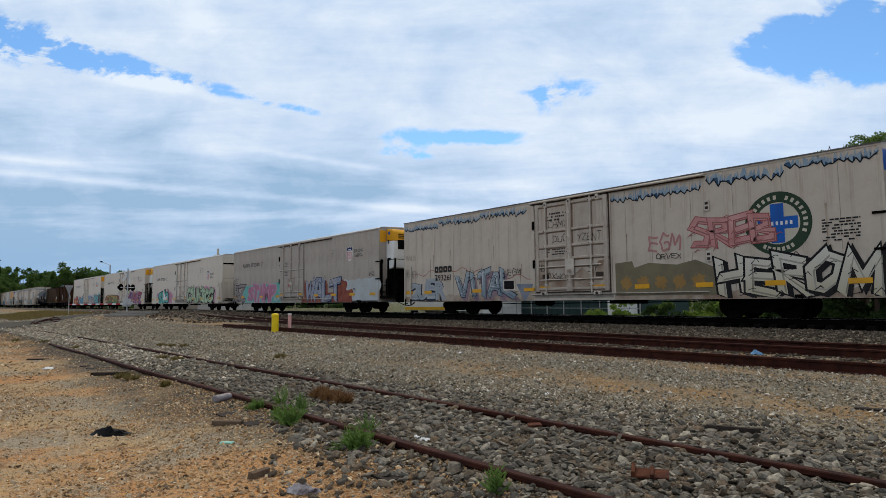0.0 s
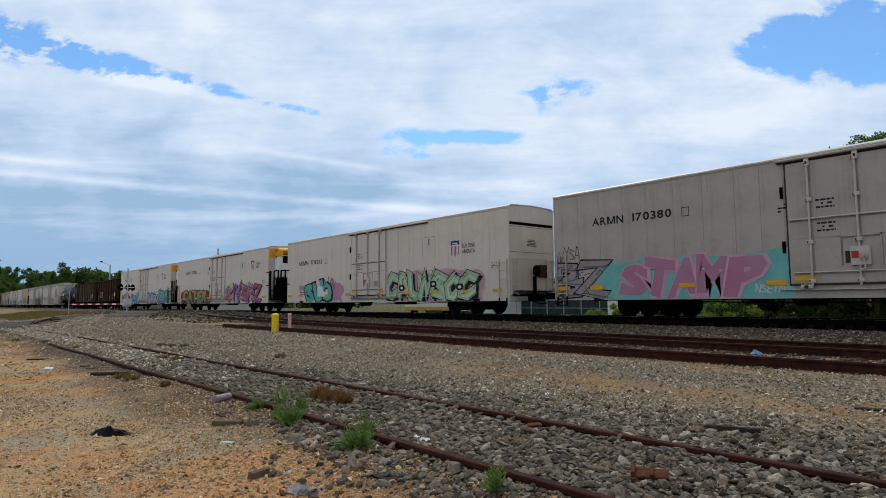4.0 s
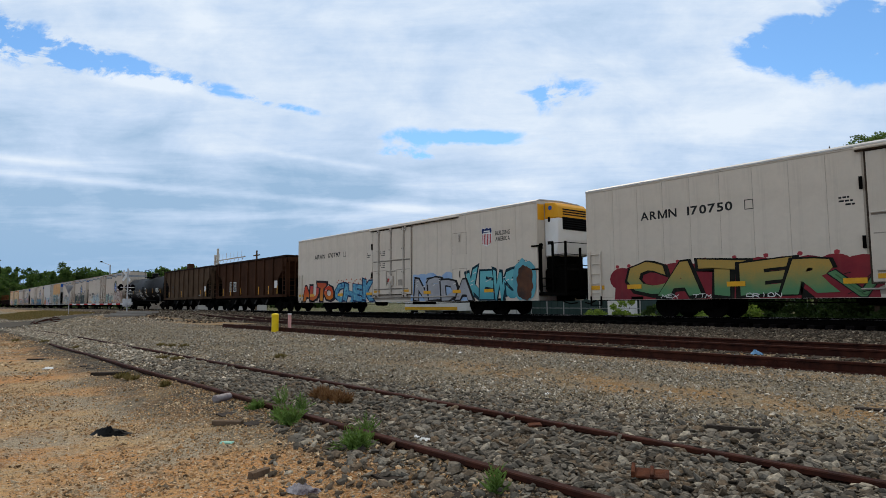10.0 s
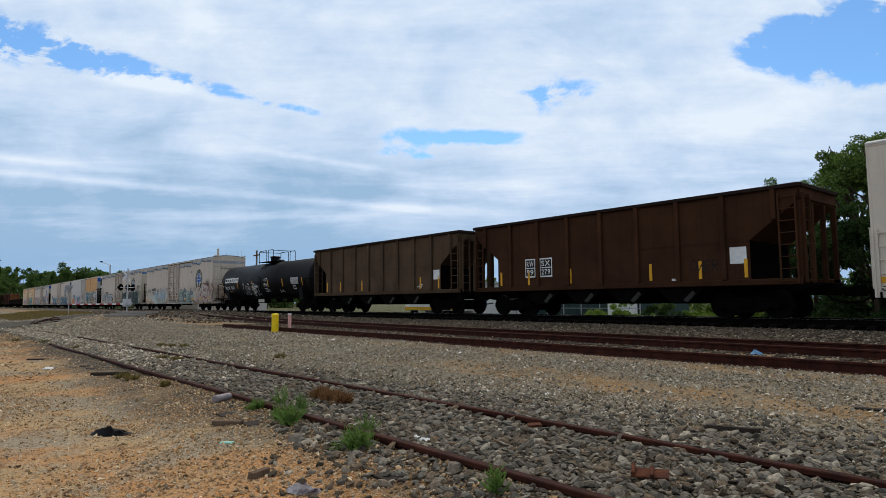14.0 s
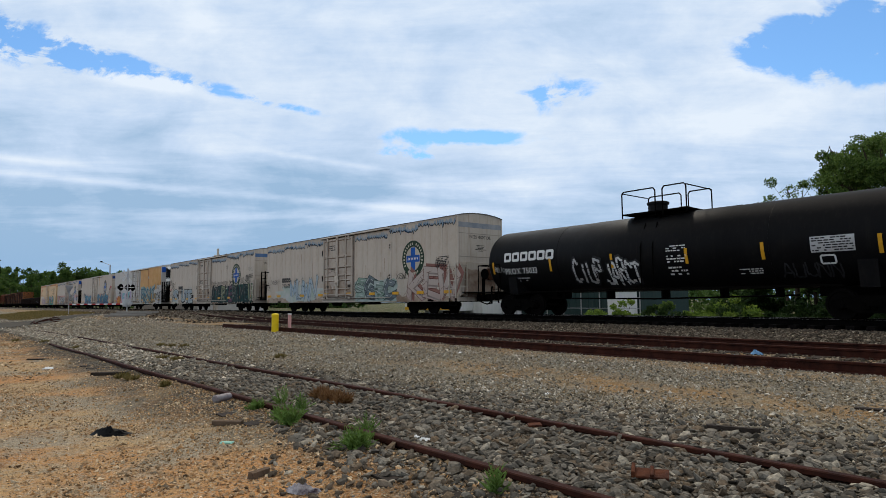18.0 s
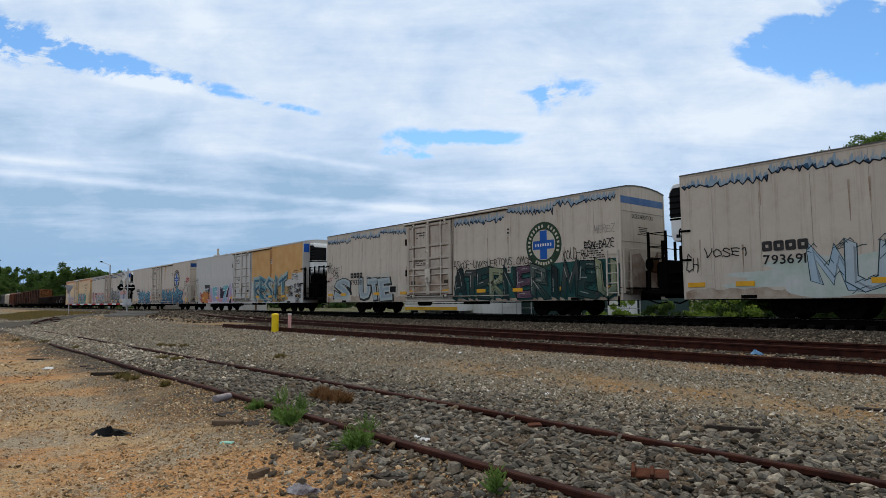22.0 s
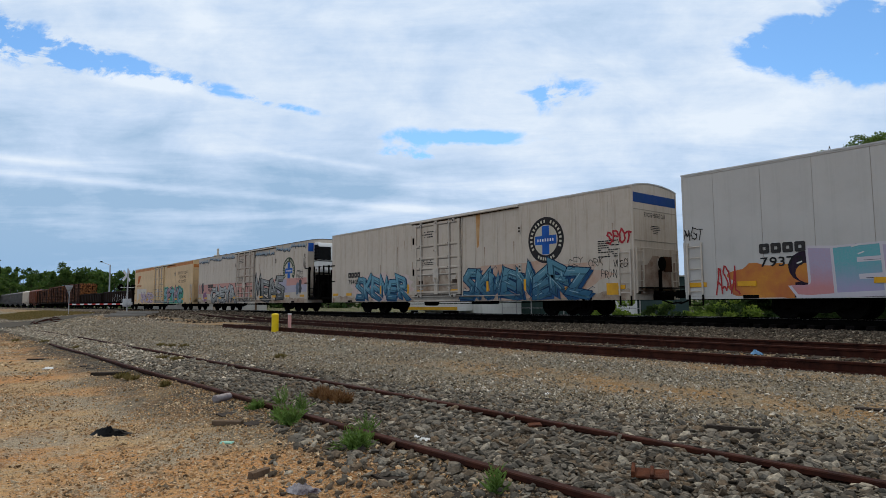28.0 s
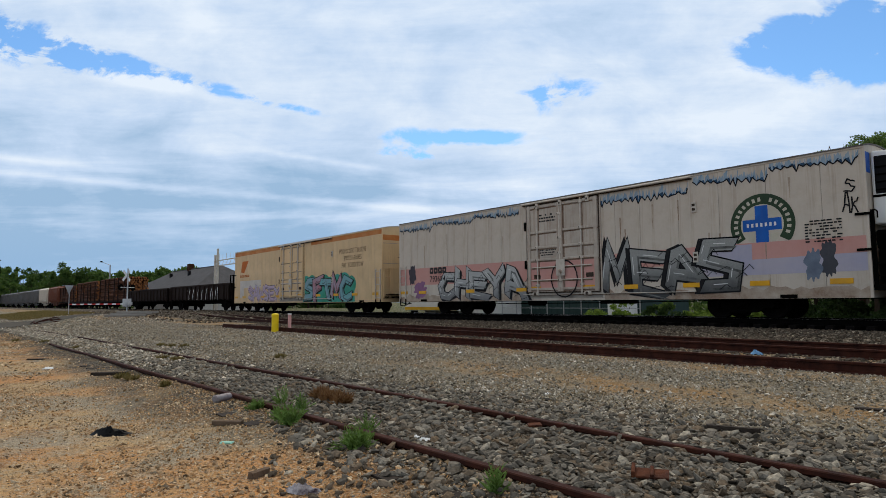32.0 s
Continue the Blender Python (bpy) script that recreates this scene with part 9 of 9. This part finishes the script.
# car 13
car, X, h = CARS[13]
mountain_stripe(car, X, LEFT_RUNS, 7)
mountain_stripe(car, X, RIGHT_RUNS, 8)
pinkm, lav = paint((0.50, 0.24, 0.20), (0.54, 0.30, 0.26), scale=0.7), paint((0.34, 0.33, 0.42), (0.42, 0.38, 0.42), scale=0.7)
d0, d1 = DOOR[13]
for a, b in ((0.05, d0 - 0.12), (d1 + 0.12, 22.58)):
    flat("pink_band", [(X(a), 1.55 + (0.3 if a > 12 else 0)), (X(b), 1.5 + (0.32 if a > 12 else 0)), (X(b), 2.42), (X((a + b) / 2), 2.45), (X(a), 2.43)], car, pinkm, 0.1, label="faded pink painted band")
flat("pink_band", [(X(d0 + 0.05), 1.05), (X(d1 - 0.05), 1.05), (X(d1 - 0.05), 2.42), (X(d0 + 0.05), 2.42)], car, pinkm, y=-HALF_W - 0.057)
flat("lavender_band", [(X(17.6), 1.4), (X(22.58), 1.42), (X(22.58), 1.95), (X(19.4), 1.9), (X(19.4), 2.4), (X(18.2), 2.42), (X(17.6), 2.2)], car, lav, 0.8, label="faded lavender painted band")
bn_marks(13, "793694", 2.75, 1.68)
wild(car, "CHEYA", X(3.6), X(9.4), 0.72, 2.25, [paint((0.42, 0.42, 0.40), (0.18, 0.18, 0.18), fade=(0.8, 1.7))], BLACK, 131, 0.32, 0.04, BLACK, (0.10, -0.08), WHITEP, sway=0.2)
wild(car, "MEAS", X(13.7), X(19.0), 0.70, 2.65, [paint((0.30, 0.30, 0.28), (0.06, 0.06, 0.06), fade=(0.9, 2.0))], paint((0.01, 0.01, 0.012)), 132, 0.30, 0.05, BLACK, (-0.14, 0.0), WHITEP, sway=0.24)
round_emblem(car, X, 19.75, 3.0, paint((0.04, 0.065, 0.035), (0.03, 0.05, 0.03)), cut=2.44)
blob(car, X(0.9), X(1.5), 1.6, 2.6, paint((0.07, 0.06, 0.07)), 133, 2, 0.2)
blob(car, X(1.4), X(2.4), 0.95, 1.7, paint((0.30, 0.14, 0.24), (0.2, 0.1, 0.18)), 134, 2.8, 0.25)
blob(car, X(21.4), X(21.8), 1.3, 2.35, paint((0.07, 0.07, 0.08)), 135, 2, 0.25)
blob(car, X(20.95), X(21.4), 1.2, 2.1, paint((0.20, 0.24, 0.30), (0.10, 0.12, 0.16)), 136, 2.8, 0.25)
g = Geo()
ribbon2(g, [(X(11.8) + 0.68 * math.cos(0.3 * k), 1.55 + 0.76 * math.sin(0.3 * k)) for k in range(22)], 0.06, -HALF_W - 0.115)
part("painted_ring", g, BLACK, car)
tag(car, "S", X(22.1), X(22.4), 3.7, 4.1, BLACK, 0.04)
tag(car, "AK", X(22.05), X(22.45), 3.1, 3.6, BLACK, 0.04)

# car 14
car, X, h = CARS[14]
orange = paint((0.42, 0.13, 0.03), (0.50, 0.22, 0.08))
flat("orange_stripe", [(X(0.02), 4.62), (X(9.4), 4.66), (X(9.4), 4.96), (X(0.02), 4.96)], car, orange, 0.2, label="faded orange top stripe")
flat("orange_stripe", [(X(13.8), 4.62), (X(22.55), 4.66), (X(22.55), 4.96), (X(13.8), 4.96)], car, orange, 0.2)
flat("emblem", [(X(1.3), 3.25), (X(2.0), 3.15), (X(2.9), 4.15), (X(1.6), 4.15)], car, paint((0.50, 0.13, 0.02)), 0.6, label="orange block emblem")
blocks(car, 6, X(1.1), X(3.1), 2.8, 3.0, paint((0.42, 0.13, 0.03)), 0.3)
flat("white_patch", [(X(1.2), 1.1), (X(2.0), 1.1), (X(2.0), 1.9), (X(5.5), 1.9), (X(5.5), 2.5), (X(1.2), 2.5)], car, paint((0.62, 0.56, 0.50)), 0.4)
words(car, "Protecting Today's", X(17.7), X(20.9), 3.75, 4.05, paint((0.10, 0.06, 0.03)), 1, 0, "slogan", weight=0.0)
words(car, "Perishables", X(18.3), X(20.4), 3.3, 3.6, paint((0.10, 0.06, 0.03)), 1, 0, "slogan", weight=0.0)
words(car, "For Tomorrow", X(18.0), X(20.6), 2.85, 3.15, paint((0.10, 0.06, 0.03)), 1, 0, "slogan", weight=0.0)
wild(car, "SAWSEY", X(3.0), X(9.0), 0.72, 2.1, [paint((0.50, 0.34, 0.42), (0.42, 0.38, 0.46))], paint((0.05, 0.03, 0.05)), 141, 0.28, 0.03, sway=0.22)
cloud(car, X(12.7), X(19.6), 0.68, 2.55, paint((0.07, 0.33, 0.28), (0.04, 0.24, 0.14)), 142, -0.6, 8)
wild(car, "SFTMC", X(13.0), X(19.2), 0.74, 2.4, [paint((0.14, 0.36, 0.36), (0.20, 0.28, 0.33)), paint((0.40, 0.13, 0.14), (0.30, 0.30, 0.36))], paint((0.012, 0.03, 0.02)), 142, 0.34, 0.05, BLACK, (0.1, -0.06), sway=0.24)
end_stripe(14, orange, 4.3, 4.62, "")

# hoppers
def plate(car, x, z, w, h, top, bottom):
    p = flat("number_plate", [(x - 0.04, z - 0.04), (x + w + 0.04, z - 0.04), (x + w + 0.04, z + h + 0.04), (x - 0.04, z + h + 0.04)], car, M["white_ink"], y=-1.556)
    for k, t in enumerate((bottom, top)):
        flat("field", [(x, z + k * h / 2 + 0.02), (x + w, z + k * h / 2 + 0.02), (x + w, z + (k + 1) * h / 2 - 0.02), (x, z + (k + 1) * h / 2 - 0.02)], p, M["ink"], y=-1.559)
        words(p, t, x + 0.05, x + w - 0.03, z + k * h / 2 + 0.07, z + (k + 1) * h / 2 - 0.07, M["white_ink"], y=-1.562)


car, h = CARS[6]
plate(car, 3.3 - h, 1.7, 0.5, 0.74, "RW", "99")
plate(car, 4.15 - h, 1.7, 0.6, 0.74, "SX", "279")
flat("placard", [(12.4 - h, 1.8), (12.95 - h, 1.8), (12.95 - h, 2.35), (12.4 - h, 2.35)], car, M["white_ink"], y=-1.557, label="white paper placard")
bars(car, 2, 10.2 - h, 10.6 - h, 1.12, 1.42, M["white_ink"], 1, y=-1.557)
tag(car, "OWERS", 11.0 - h, 12.3 - h, 1.6, 2.0, BLACK, 0.03, y=-1.562)
car, h = CARS[7]
words(car, "RWSX", 2.86 - h, 3.75 - h, 2.3, 2.55, M["ink"], y=-1.56, name="reporting_mark")
words(car, "23604", 2.86 - h, 3.75 - h, 1.82, 2.08, M["ink"], y=-1.56, name="road_number")
flat("placard", [(13.0 - h, 1.8), (13.5 - h, 1.8), (13.5 - h, 2.3), (13.0 - h, 2.3)], car, M["white_ink"], y=-1.557, label="white paper placard")
bars(car, 2, 11.6 - h, 12.1 - h, 1.4, 1.6, M["white_ink"], 2, y=-1.557)


# the tank's lettering bends with its side
def on_tank(ob, R=1.505, zc=2.47):
    for v in ob.data.vertices:
        a = (v.co.z - zc) / R
        v.co.y = -math.sqrt(max(R * R - (v.co.z - zc) ** 2, 0.0)) + (v.co.y + HALF_W) * 0.6
    return ob


M["tag_haze"] = material("thin_grey_overspray", (0.05, 0.05, 0.052), 0.7, scale=3, dark=(0.012, 0.012, 0.013), spec=0.05)
car, h = CARS[8]
for b in blocks(car, 6, 1.5 - h, 4.5 - h, 2.42, 2.84, M["white_ink"], 0.26):
    on_tank(b)
on_tank(words(car, "PROX 75033", 1.55 - h, 3.5 - h, 1.86, 2.12, M["white_ink"], name="reporting_mark"))
on_tank(bars(car, 2, 1.7 - h, 3.0 - h, 1.5, 1.72, M["silver"], 5))
for k, (a, b, z) in enumerate(((5.4, 6.8, 1.35), (6.9, 8.5, 1.3))):
    on_tank(tag(car, ("CIUP", "JARCT")[k], a - h, b - h, z, z + 0.85, M["white_ink"] if k else M["silver"], 0.09, 1.4, 80 + k))
    on_tank(tag(car, ("CIUP", "JARCT")[k], a - 0.05 - h, b + 0.05 - h, z - 0.04, z + 0.9, M["tag_haze"], 0.15, 0.8, 80 + k))
on_tank(tag(car, "AUUNN", 13.5 - h, 15.2 - h, 1.3, 1.7, M["tag_haze"], 0.05, 1))
on_tank(tag(car, "RELIC", 0.9 - h, 1.5 - h, 2.0, 2.2, M["silver"], 0.025, 1))
for k, (a, z0, z1) in enumerate(((9.7, 2.35, 2.6), (9.7, 1.95, 2.25), (9.7, 1.5, 1.85), (12.2, 1.45, 1.65))):
    on_tank(bars(car, 3, a - h, a + 0.75 - h, z0, z1, M["white_ink"], 84 + k))
on_tank(flat("notice_panel", [(14.46 - h, 2.02 + 0.08 * i) for i in range(7)] + [(15.64 - h, 2.50 - 0.08 * i) for i in range(7)], car, M["silver"], 0.6, label="faded silver notice panel"))
on_tank(bars(car, 6, 14.5 - h, 15.6 - h, 2.04, 2.48, M["ink"], 90, layer=1.6))
for b in blocks(car, 1, 14.64 - h, 15.14 - h, 1.66, 1.95, M["white_ink"], 0.12):
    on_tank(b)
for x in (0.75, 4.2, 7.3, 10.4, 13.0, 16.2):
    on_tank(flat("reflector", [(x - h, 1.9), (x + 0.11 - h, 1.9), (x + 0.11 - h, 2.2), (x + 0.11 - h, 2.45), (x - h, 2.45), (x - h, 2.2)], car, M["reflector"], 1))

# gondola strokes
car, h = CARS[15]
g = Geo()
rg = random.Random(3)
for k in range(15):
    x = 5.5 - h + 0.62 * k
    ribbon2(g, [(x, 1.05), (x + rg.uniform(-0.1, 0.1), 1.5), (x + 0.25 * (k % 2), 1.95 + rg.uniform(-0.1, 0.2))], 0.09, -1.51)
part("graffiti", g, M["white_ink"], car, "white painted graffiti strokes")


# ---------------------------------------------------------------- weeds and litter
def weed(x, y, w, h, seed, mat="weed", blades=150, label="green feathery weed growing beside the rail"):
    """A tuft: stalks with narrow leaflets along them."""
    rng = np.random.default_rng(seed)
    vs, fs = [], []
    for k in range(blades):
        a, lean = rng.uniform(0, 2 * np.pi), abs(rng.normal(0, 0.55))
        r0 = rng.uniform(0, 0.35) * w
        base = np.array([r0 * np.cos(a), r0 * np.sin(a), 0])
        d = np.array([np.cos(a) * np.sin(lean), np.sin(a) * np.sin(lean), np.cos(lean)])
        ln = h * rng.uniform(0.45, 1.05)
        side = np.cross(d, (0, 0, 1.0)) + rng.normal(0, 0.2, 3)
        side /= max(np.linalg.norm(side), 1e-6)
        for q in range(6):
            t = (q + 0.5) / 6
            p = base + d * ln * t - np.array([0, 0, 0.25 * ln * t * t * lean])
            s = side * (1 if q % 2 else -1)
            tip = p + (s * 0.6 + d * 0.8) * 0.055 * rng.uniform(0.6, 1.3)
            wd = np.cross(s, d) * 0.006 + d * 0.006
            n = len(vs)
            vs += [p - wd, p + wd, tip]
            fs.append((n, n + 1, n + 2))
        n = len(vs)
        e = base + d * ln - np.array([0, 0, 0.25 * ln * lean])
        vs += [base - side * 0.003, base + side * 0.003, e]
        fs.append((n, n + 1, n + 2))
    ob = new("weed", array_mesh("weed", np.array(vs), np.array(fs), M[mat]))
    ob.matrix_basis = pose(x, y, ground_z(x, y) - 0.01)
    return tagged(ob, label, "weed")


weed(-5.5, 2.68, 0.14, 0.22, 1, blades=90)
weed(-5.75, 2.70, 0.12, 0.16, 2, blades=60)
weed(-4.30, 2.66, 0.26, 0.15, 3, blades=170)
weed(-4.65, 2.98, 0.08, 0.20, 4, blades=24)
weed(-2.70, 2.64, 0.06, 0.17, 5, blades=36)
weed(-6.6, 3.12, 0.12, 0.22, 6, blades=40)
weed(-6.1, 3.10, 0.10, 0.2, 7, blades=36)
weed(-6.5, 2.78, 0.2, 0.10, 8, blades=80)
for k, (x, y, w) in enumerate(((-6.4, 3.62, 0.26), (-6.1, 3.6, 0.2), (-6.7, 3.66, 0.2))):
    weed(x, y, w, 0.13, 20 + k, "red_weed", 200, "low red-brown dry weed between the rails")
for k, (x, y) in enumerate(((-18.3, 5.3), (-17.8, 5.5), (-18.9, 5.2), (-14.0, 3.9), (-13.4, 4.0), (-11.2, 2.5), (-10.8, 2.55), (-19.5, 3.2), (-12.6, 5.9), (-24, 3.0), (-26, 2.4), (-9.2, 2.6))):
    weed(x, y, 0.3 if x < -10 else 0.10, 0.08, 40 + k, "dry_grass", 110, "thin tuft of dry yellow grass in the gravel")


def lying(name, geo, mat, x, y, lift, turn, label, category, tilt=0.0, smooth=False):
    ob = part(name, geo, mat, None, at=pose(x, y, ground_z(x, y) + lift, tilt, 0, turn), smooth=smooth)
    return tagged(ob, label, category)


def plank(l, w, t, seed):
    r = random.Random(seed)
    ring = [(-w / 2, 0), (w / 2, 0.004), (w / 2 * 0.96, t), (0.1 * w, t * 1.08), (-w / 2 * 0.9, t * 0.95)]
    g = Geo()
    n = 7
    for k in range(n):
        x = -l / 2 + l * k / (n - 1)
        g.v += [(x + r.uniform(-0.01, 0.01), p + r.uniform(-0.004, 0.004), q + 0.006 * math.sin(3 * x)) for p, q in ring]
        if k:
            o = (k - 1) * 5
            g.f += [(o + i, o + (i + 1) % 5, o + 5 + (i + 1) % 5, o + 5 + i) for i in range(5)]
    g.f += [(4, 3, 2, 1, 0), tuple(range(5 * n - 5, 5 * n))]
    return g


lying("wood_chunk", plank(0.30, 0.065, 0.04, 1), M["wood"], -6.05, 2.30, 0.0, 38, "weathered brown piece of wood lying on the clay", "wood")
lying("wood_chunk", plank(0.15, 0.05, 0.045, 2), M["wood"], -4.25, 1.84, 0.0, 110, "split brown block of wood on the clay", "wood")
lying("wood_chunk", plank(0.62, 0.07, 0.05, 3), M["tie"], -11.8, 2.44, 0.0, 50, "dark broken length of tie beside the siding", "wood")
lying("wood_chunk", plank(0.5, 0.09, 0.03, 4), M["tie"], -16.8, 1.98, 0.0, 40, "flat dark board lying on the clay", "wood")
lying("wood_chunk", plank(0.42, 0.05, 0.03, 5), M["tie"], -2.52, 5.25, 0.02, 15, "dark splintered board on the ballast", "wood")
lying("wood_chunk", plank(0.28, 0.10, 0.02, 6), M["tie"], -2.1, 7.3, 0.0, 5, "flat dark board on the buff gravel", "wood")


def crumpled(name, x, y, w, d, h, mat, seed, label, category, turn=0.0):
    """A crumpled sheet or bag: a folded heap."""
    r = random.Random(seed)
    nx, ny = 22, 12
    g = Geo()
    for j in range(ny):
        for i in range(nx):
            u, v = 2 * i / (nx - 1) - 1, 2 * j / (ny - 1) - 1
            m = max(0.0, 1 - u * u * 0.9) * max(0.0, 1 - v * v)
            z = h * m * (0.55 + 0.9 * abs(noise.noise(Vector((u * 3.2, v * 3.2, seed))))) + 0.004
            g.v.append((u * w / 2 + 0.02 * noise.noise(Vector((u * 4, v * 4, seed + 5))), v * d / 2 * (1 - 0.35 * u * u) + 0.12 * w * u * u, z))
            if i and j:
                o = (j - 1) * nx + i - 1
                g.f.append((o, o + 1, o + nx + 1, o + nx))
    ob = part(name, g, mat, None, at=pose(x, y, ground_z(x, y), 0, 0, turn), smooth=True)
    return tagged(ob, label, category)


M["black_cloth"] = material("black_plastic_bag", (0.006, 0.006, 0.006), 0.55, var=0.4, scale=8, spec=0.08)
M["foil"] = material("printed_foil", (0.45, 0.42, 0.42), 0.35, 0.2, scale=18, dark=(0.06, 0.04, 0.05))
M["clear_can"] = material("crushed_can", (0.28, 0.26, 0.26), 0.5, 0.2, scale=12, dark=(0.15, 0.12, 0.13))
M["litter_white"] = material("white_paper", (0.75, 0.75, 0.73), 0.7, var=0.1)
M["litter_blue"] = material("faded_blue_plastic", (0.14, 0.30, 0.50), 0.5, var=0.3, scale=6)
M["litter_green"] = material("mint_wrapper", (0.30, 0.60, 0.48), 0.4, var=0.2, scale=8)
M["rust_bright"] = material("bright_rust", (0.13, 0.042, 0.018), 0.9, scale=8, dark=(0.04, 0.016, 0.011), bump=0.5)
crumpled("plastic_bag", -6.6, 1.37, 0.40, 0.16, 0.09, M["black_cloth"], 3, "crumpled black plastic bag on the clay", "bag", 42)
crumpled("wrapper", -3.72, 1.90, 0.24, 0.10, 0.07, M["foil"], 8, "crumpled printed foil wrapper among the stones", "wrapper", 30)
lying("drink_can", Geo().lathe((-0.1, 0, 0.045), (1, 0, 0), [(0, 0.03), (0.015, 0.045), (0.1, 0.042), (0.14, 0.046), (0.24, 0.044), (0.255, 0.03)], 14), M["clear_can"], -7.3, 2.68, 0.0, 115, "dented silver drink can against the rail", "can", smooth=True)
lying("wrapper", plank(0.11, 0.05, 0.012, 9), M["litter_green"], -5.28, 2.0, 0.0, 40, "small mint green wrapper on the clay", "wrapper")
for k, (x, y, s) in enumerate(((-4.25, 3.22, 0.05), (-4.1, 3.2, 0.07), (-3.05, 3.0, 0.05), (-3.2, 3.15, 0.045), (-14.5, 1.9, 0.14), (-9.8, 8.6, 0.1), (-16.6, 8.9, 0.09), (-15.9, 9.1, 0.11), (-1.2, 8.9, 0.06), (-5.2, 6.0, 0.06))):
    crumpled("paper_scrap", x, y, s * 1.6, s, s * 0.35, M["litter_white"], 30 + k, "small white scrap of paper on the stones", "paper", 30 * k)
for k, (x, y) in enumerate(((-5.16, 10.9), (-5.3, 12.1))):
    crumpled("plastic_scrap", x, y, 0.22, 0.16, 0.10, M["litter_blue"], 50 + k, "faded blue plastic scrap between the rails", "plastic", 20 * k)
lying("tie_plate", Geo().box(-0.11, 0.11, -0.05, 0.05, 0.0, 0.016, 0.004).box(-0.11, -0.088, -0.05, 0.05, 0.016, 0.045, 0.004).box(0.0, 0.022, -0.05, 0.05, 0.016, 0.034, 0.004), M["rust_bright"], -2.2, 3.48, 0.04, 30, "bright rusty tie plate among the ballast", "tie plate", 18)
lying("tie_plate", Geo().box(-0.06, 0.06, -0.03, 0.03, 0.0, 0.015), M["rust_bright"], -3.75, 4.15, 0.04, 60, "rusty flat plate beside the rail", "tie plate", 12)
lying("stone_block", Geo().box(-0.09, 0.09, -0.05, 0.05, 0, 0.05, 0.012), M["concrete"], -7.3, 0.45, 0.0, 20, "pale flat stone on the clay", "stone")
# twisted scrap rails beside the crossing
for k in range(4):
    sc = Geo().pipe([(0, 0, 0.05), (0.7, 0.15, 0.22 + 0.06 * (k % 2)), (1.5, 0.1 * k, 0.1), (2.0, 0.3, 0.05)], 0.04, 6)
    lying("scrap_bar", sc, M["rail_rust"], -50 - 1.6 * k, 5.4 + 0.5 * k, 0.0, 40 * k, "bent rusty scrap bar lying by the road", "scrap metal")

def grass_strip(x0, x1, y0, y1, n, h, label):
    rng = np.random.default_rng(77)
    p = np.stack([rng.uniform(x0, x1, n), rng.uniform(y0, y1, n)], 1)
    vs = np.zeros((n, 3, 3))
    for k, (x, y) in enumerate(p):
        z, a = ground_z(x, y), rng.uniform(0, 6.3)
        d = np.array([np.cos(a), np.sin(a), 0]) * 0.05
        vs[k] = (x, y, z) - d, (x, y, z) + d, (x + rng.normal(0, 0.07), y + rng.normal(0, 0.07), z + h * rng.uniform(0.4, 1.0))
    ob = new("grass", array_mesh("grass", vs.reshape(-1, 3), np.arange(3 * n).reshape(-1, 3), M["dry_grass"]))
    return tagged(ob, label, "grass", kind="stuff")


grass_strip(-92, -62, 5.5, 11.5, 9000, 0.22, "dry yellow-green grass beside the road")


# ---------------------------------------------------------------- what moves
def motions():
    times = [2.0 * k for k in range(17)]
    for car, c in MOVING:
        walk(car, [(t, pose(c + run(t), MAIN_Y, 0)) for t in times])
    # wheels roll on the rail, under a quarter turn from row to row
    ticks = [k / 15 for k in range(481)]
    turns = [math.degrees(run(t) / WHEEL_R) % 360 for t in ticks]
    for wheel, dx in TURNING:
        walk(wheel, [(t, pose(dx, 0, WHEEL_R, 0, a, 0)) for t, a in zip(ticks, turns)])


motions()
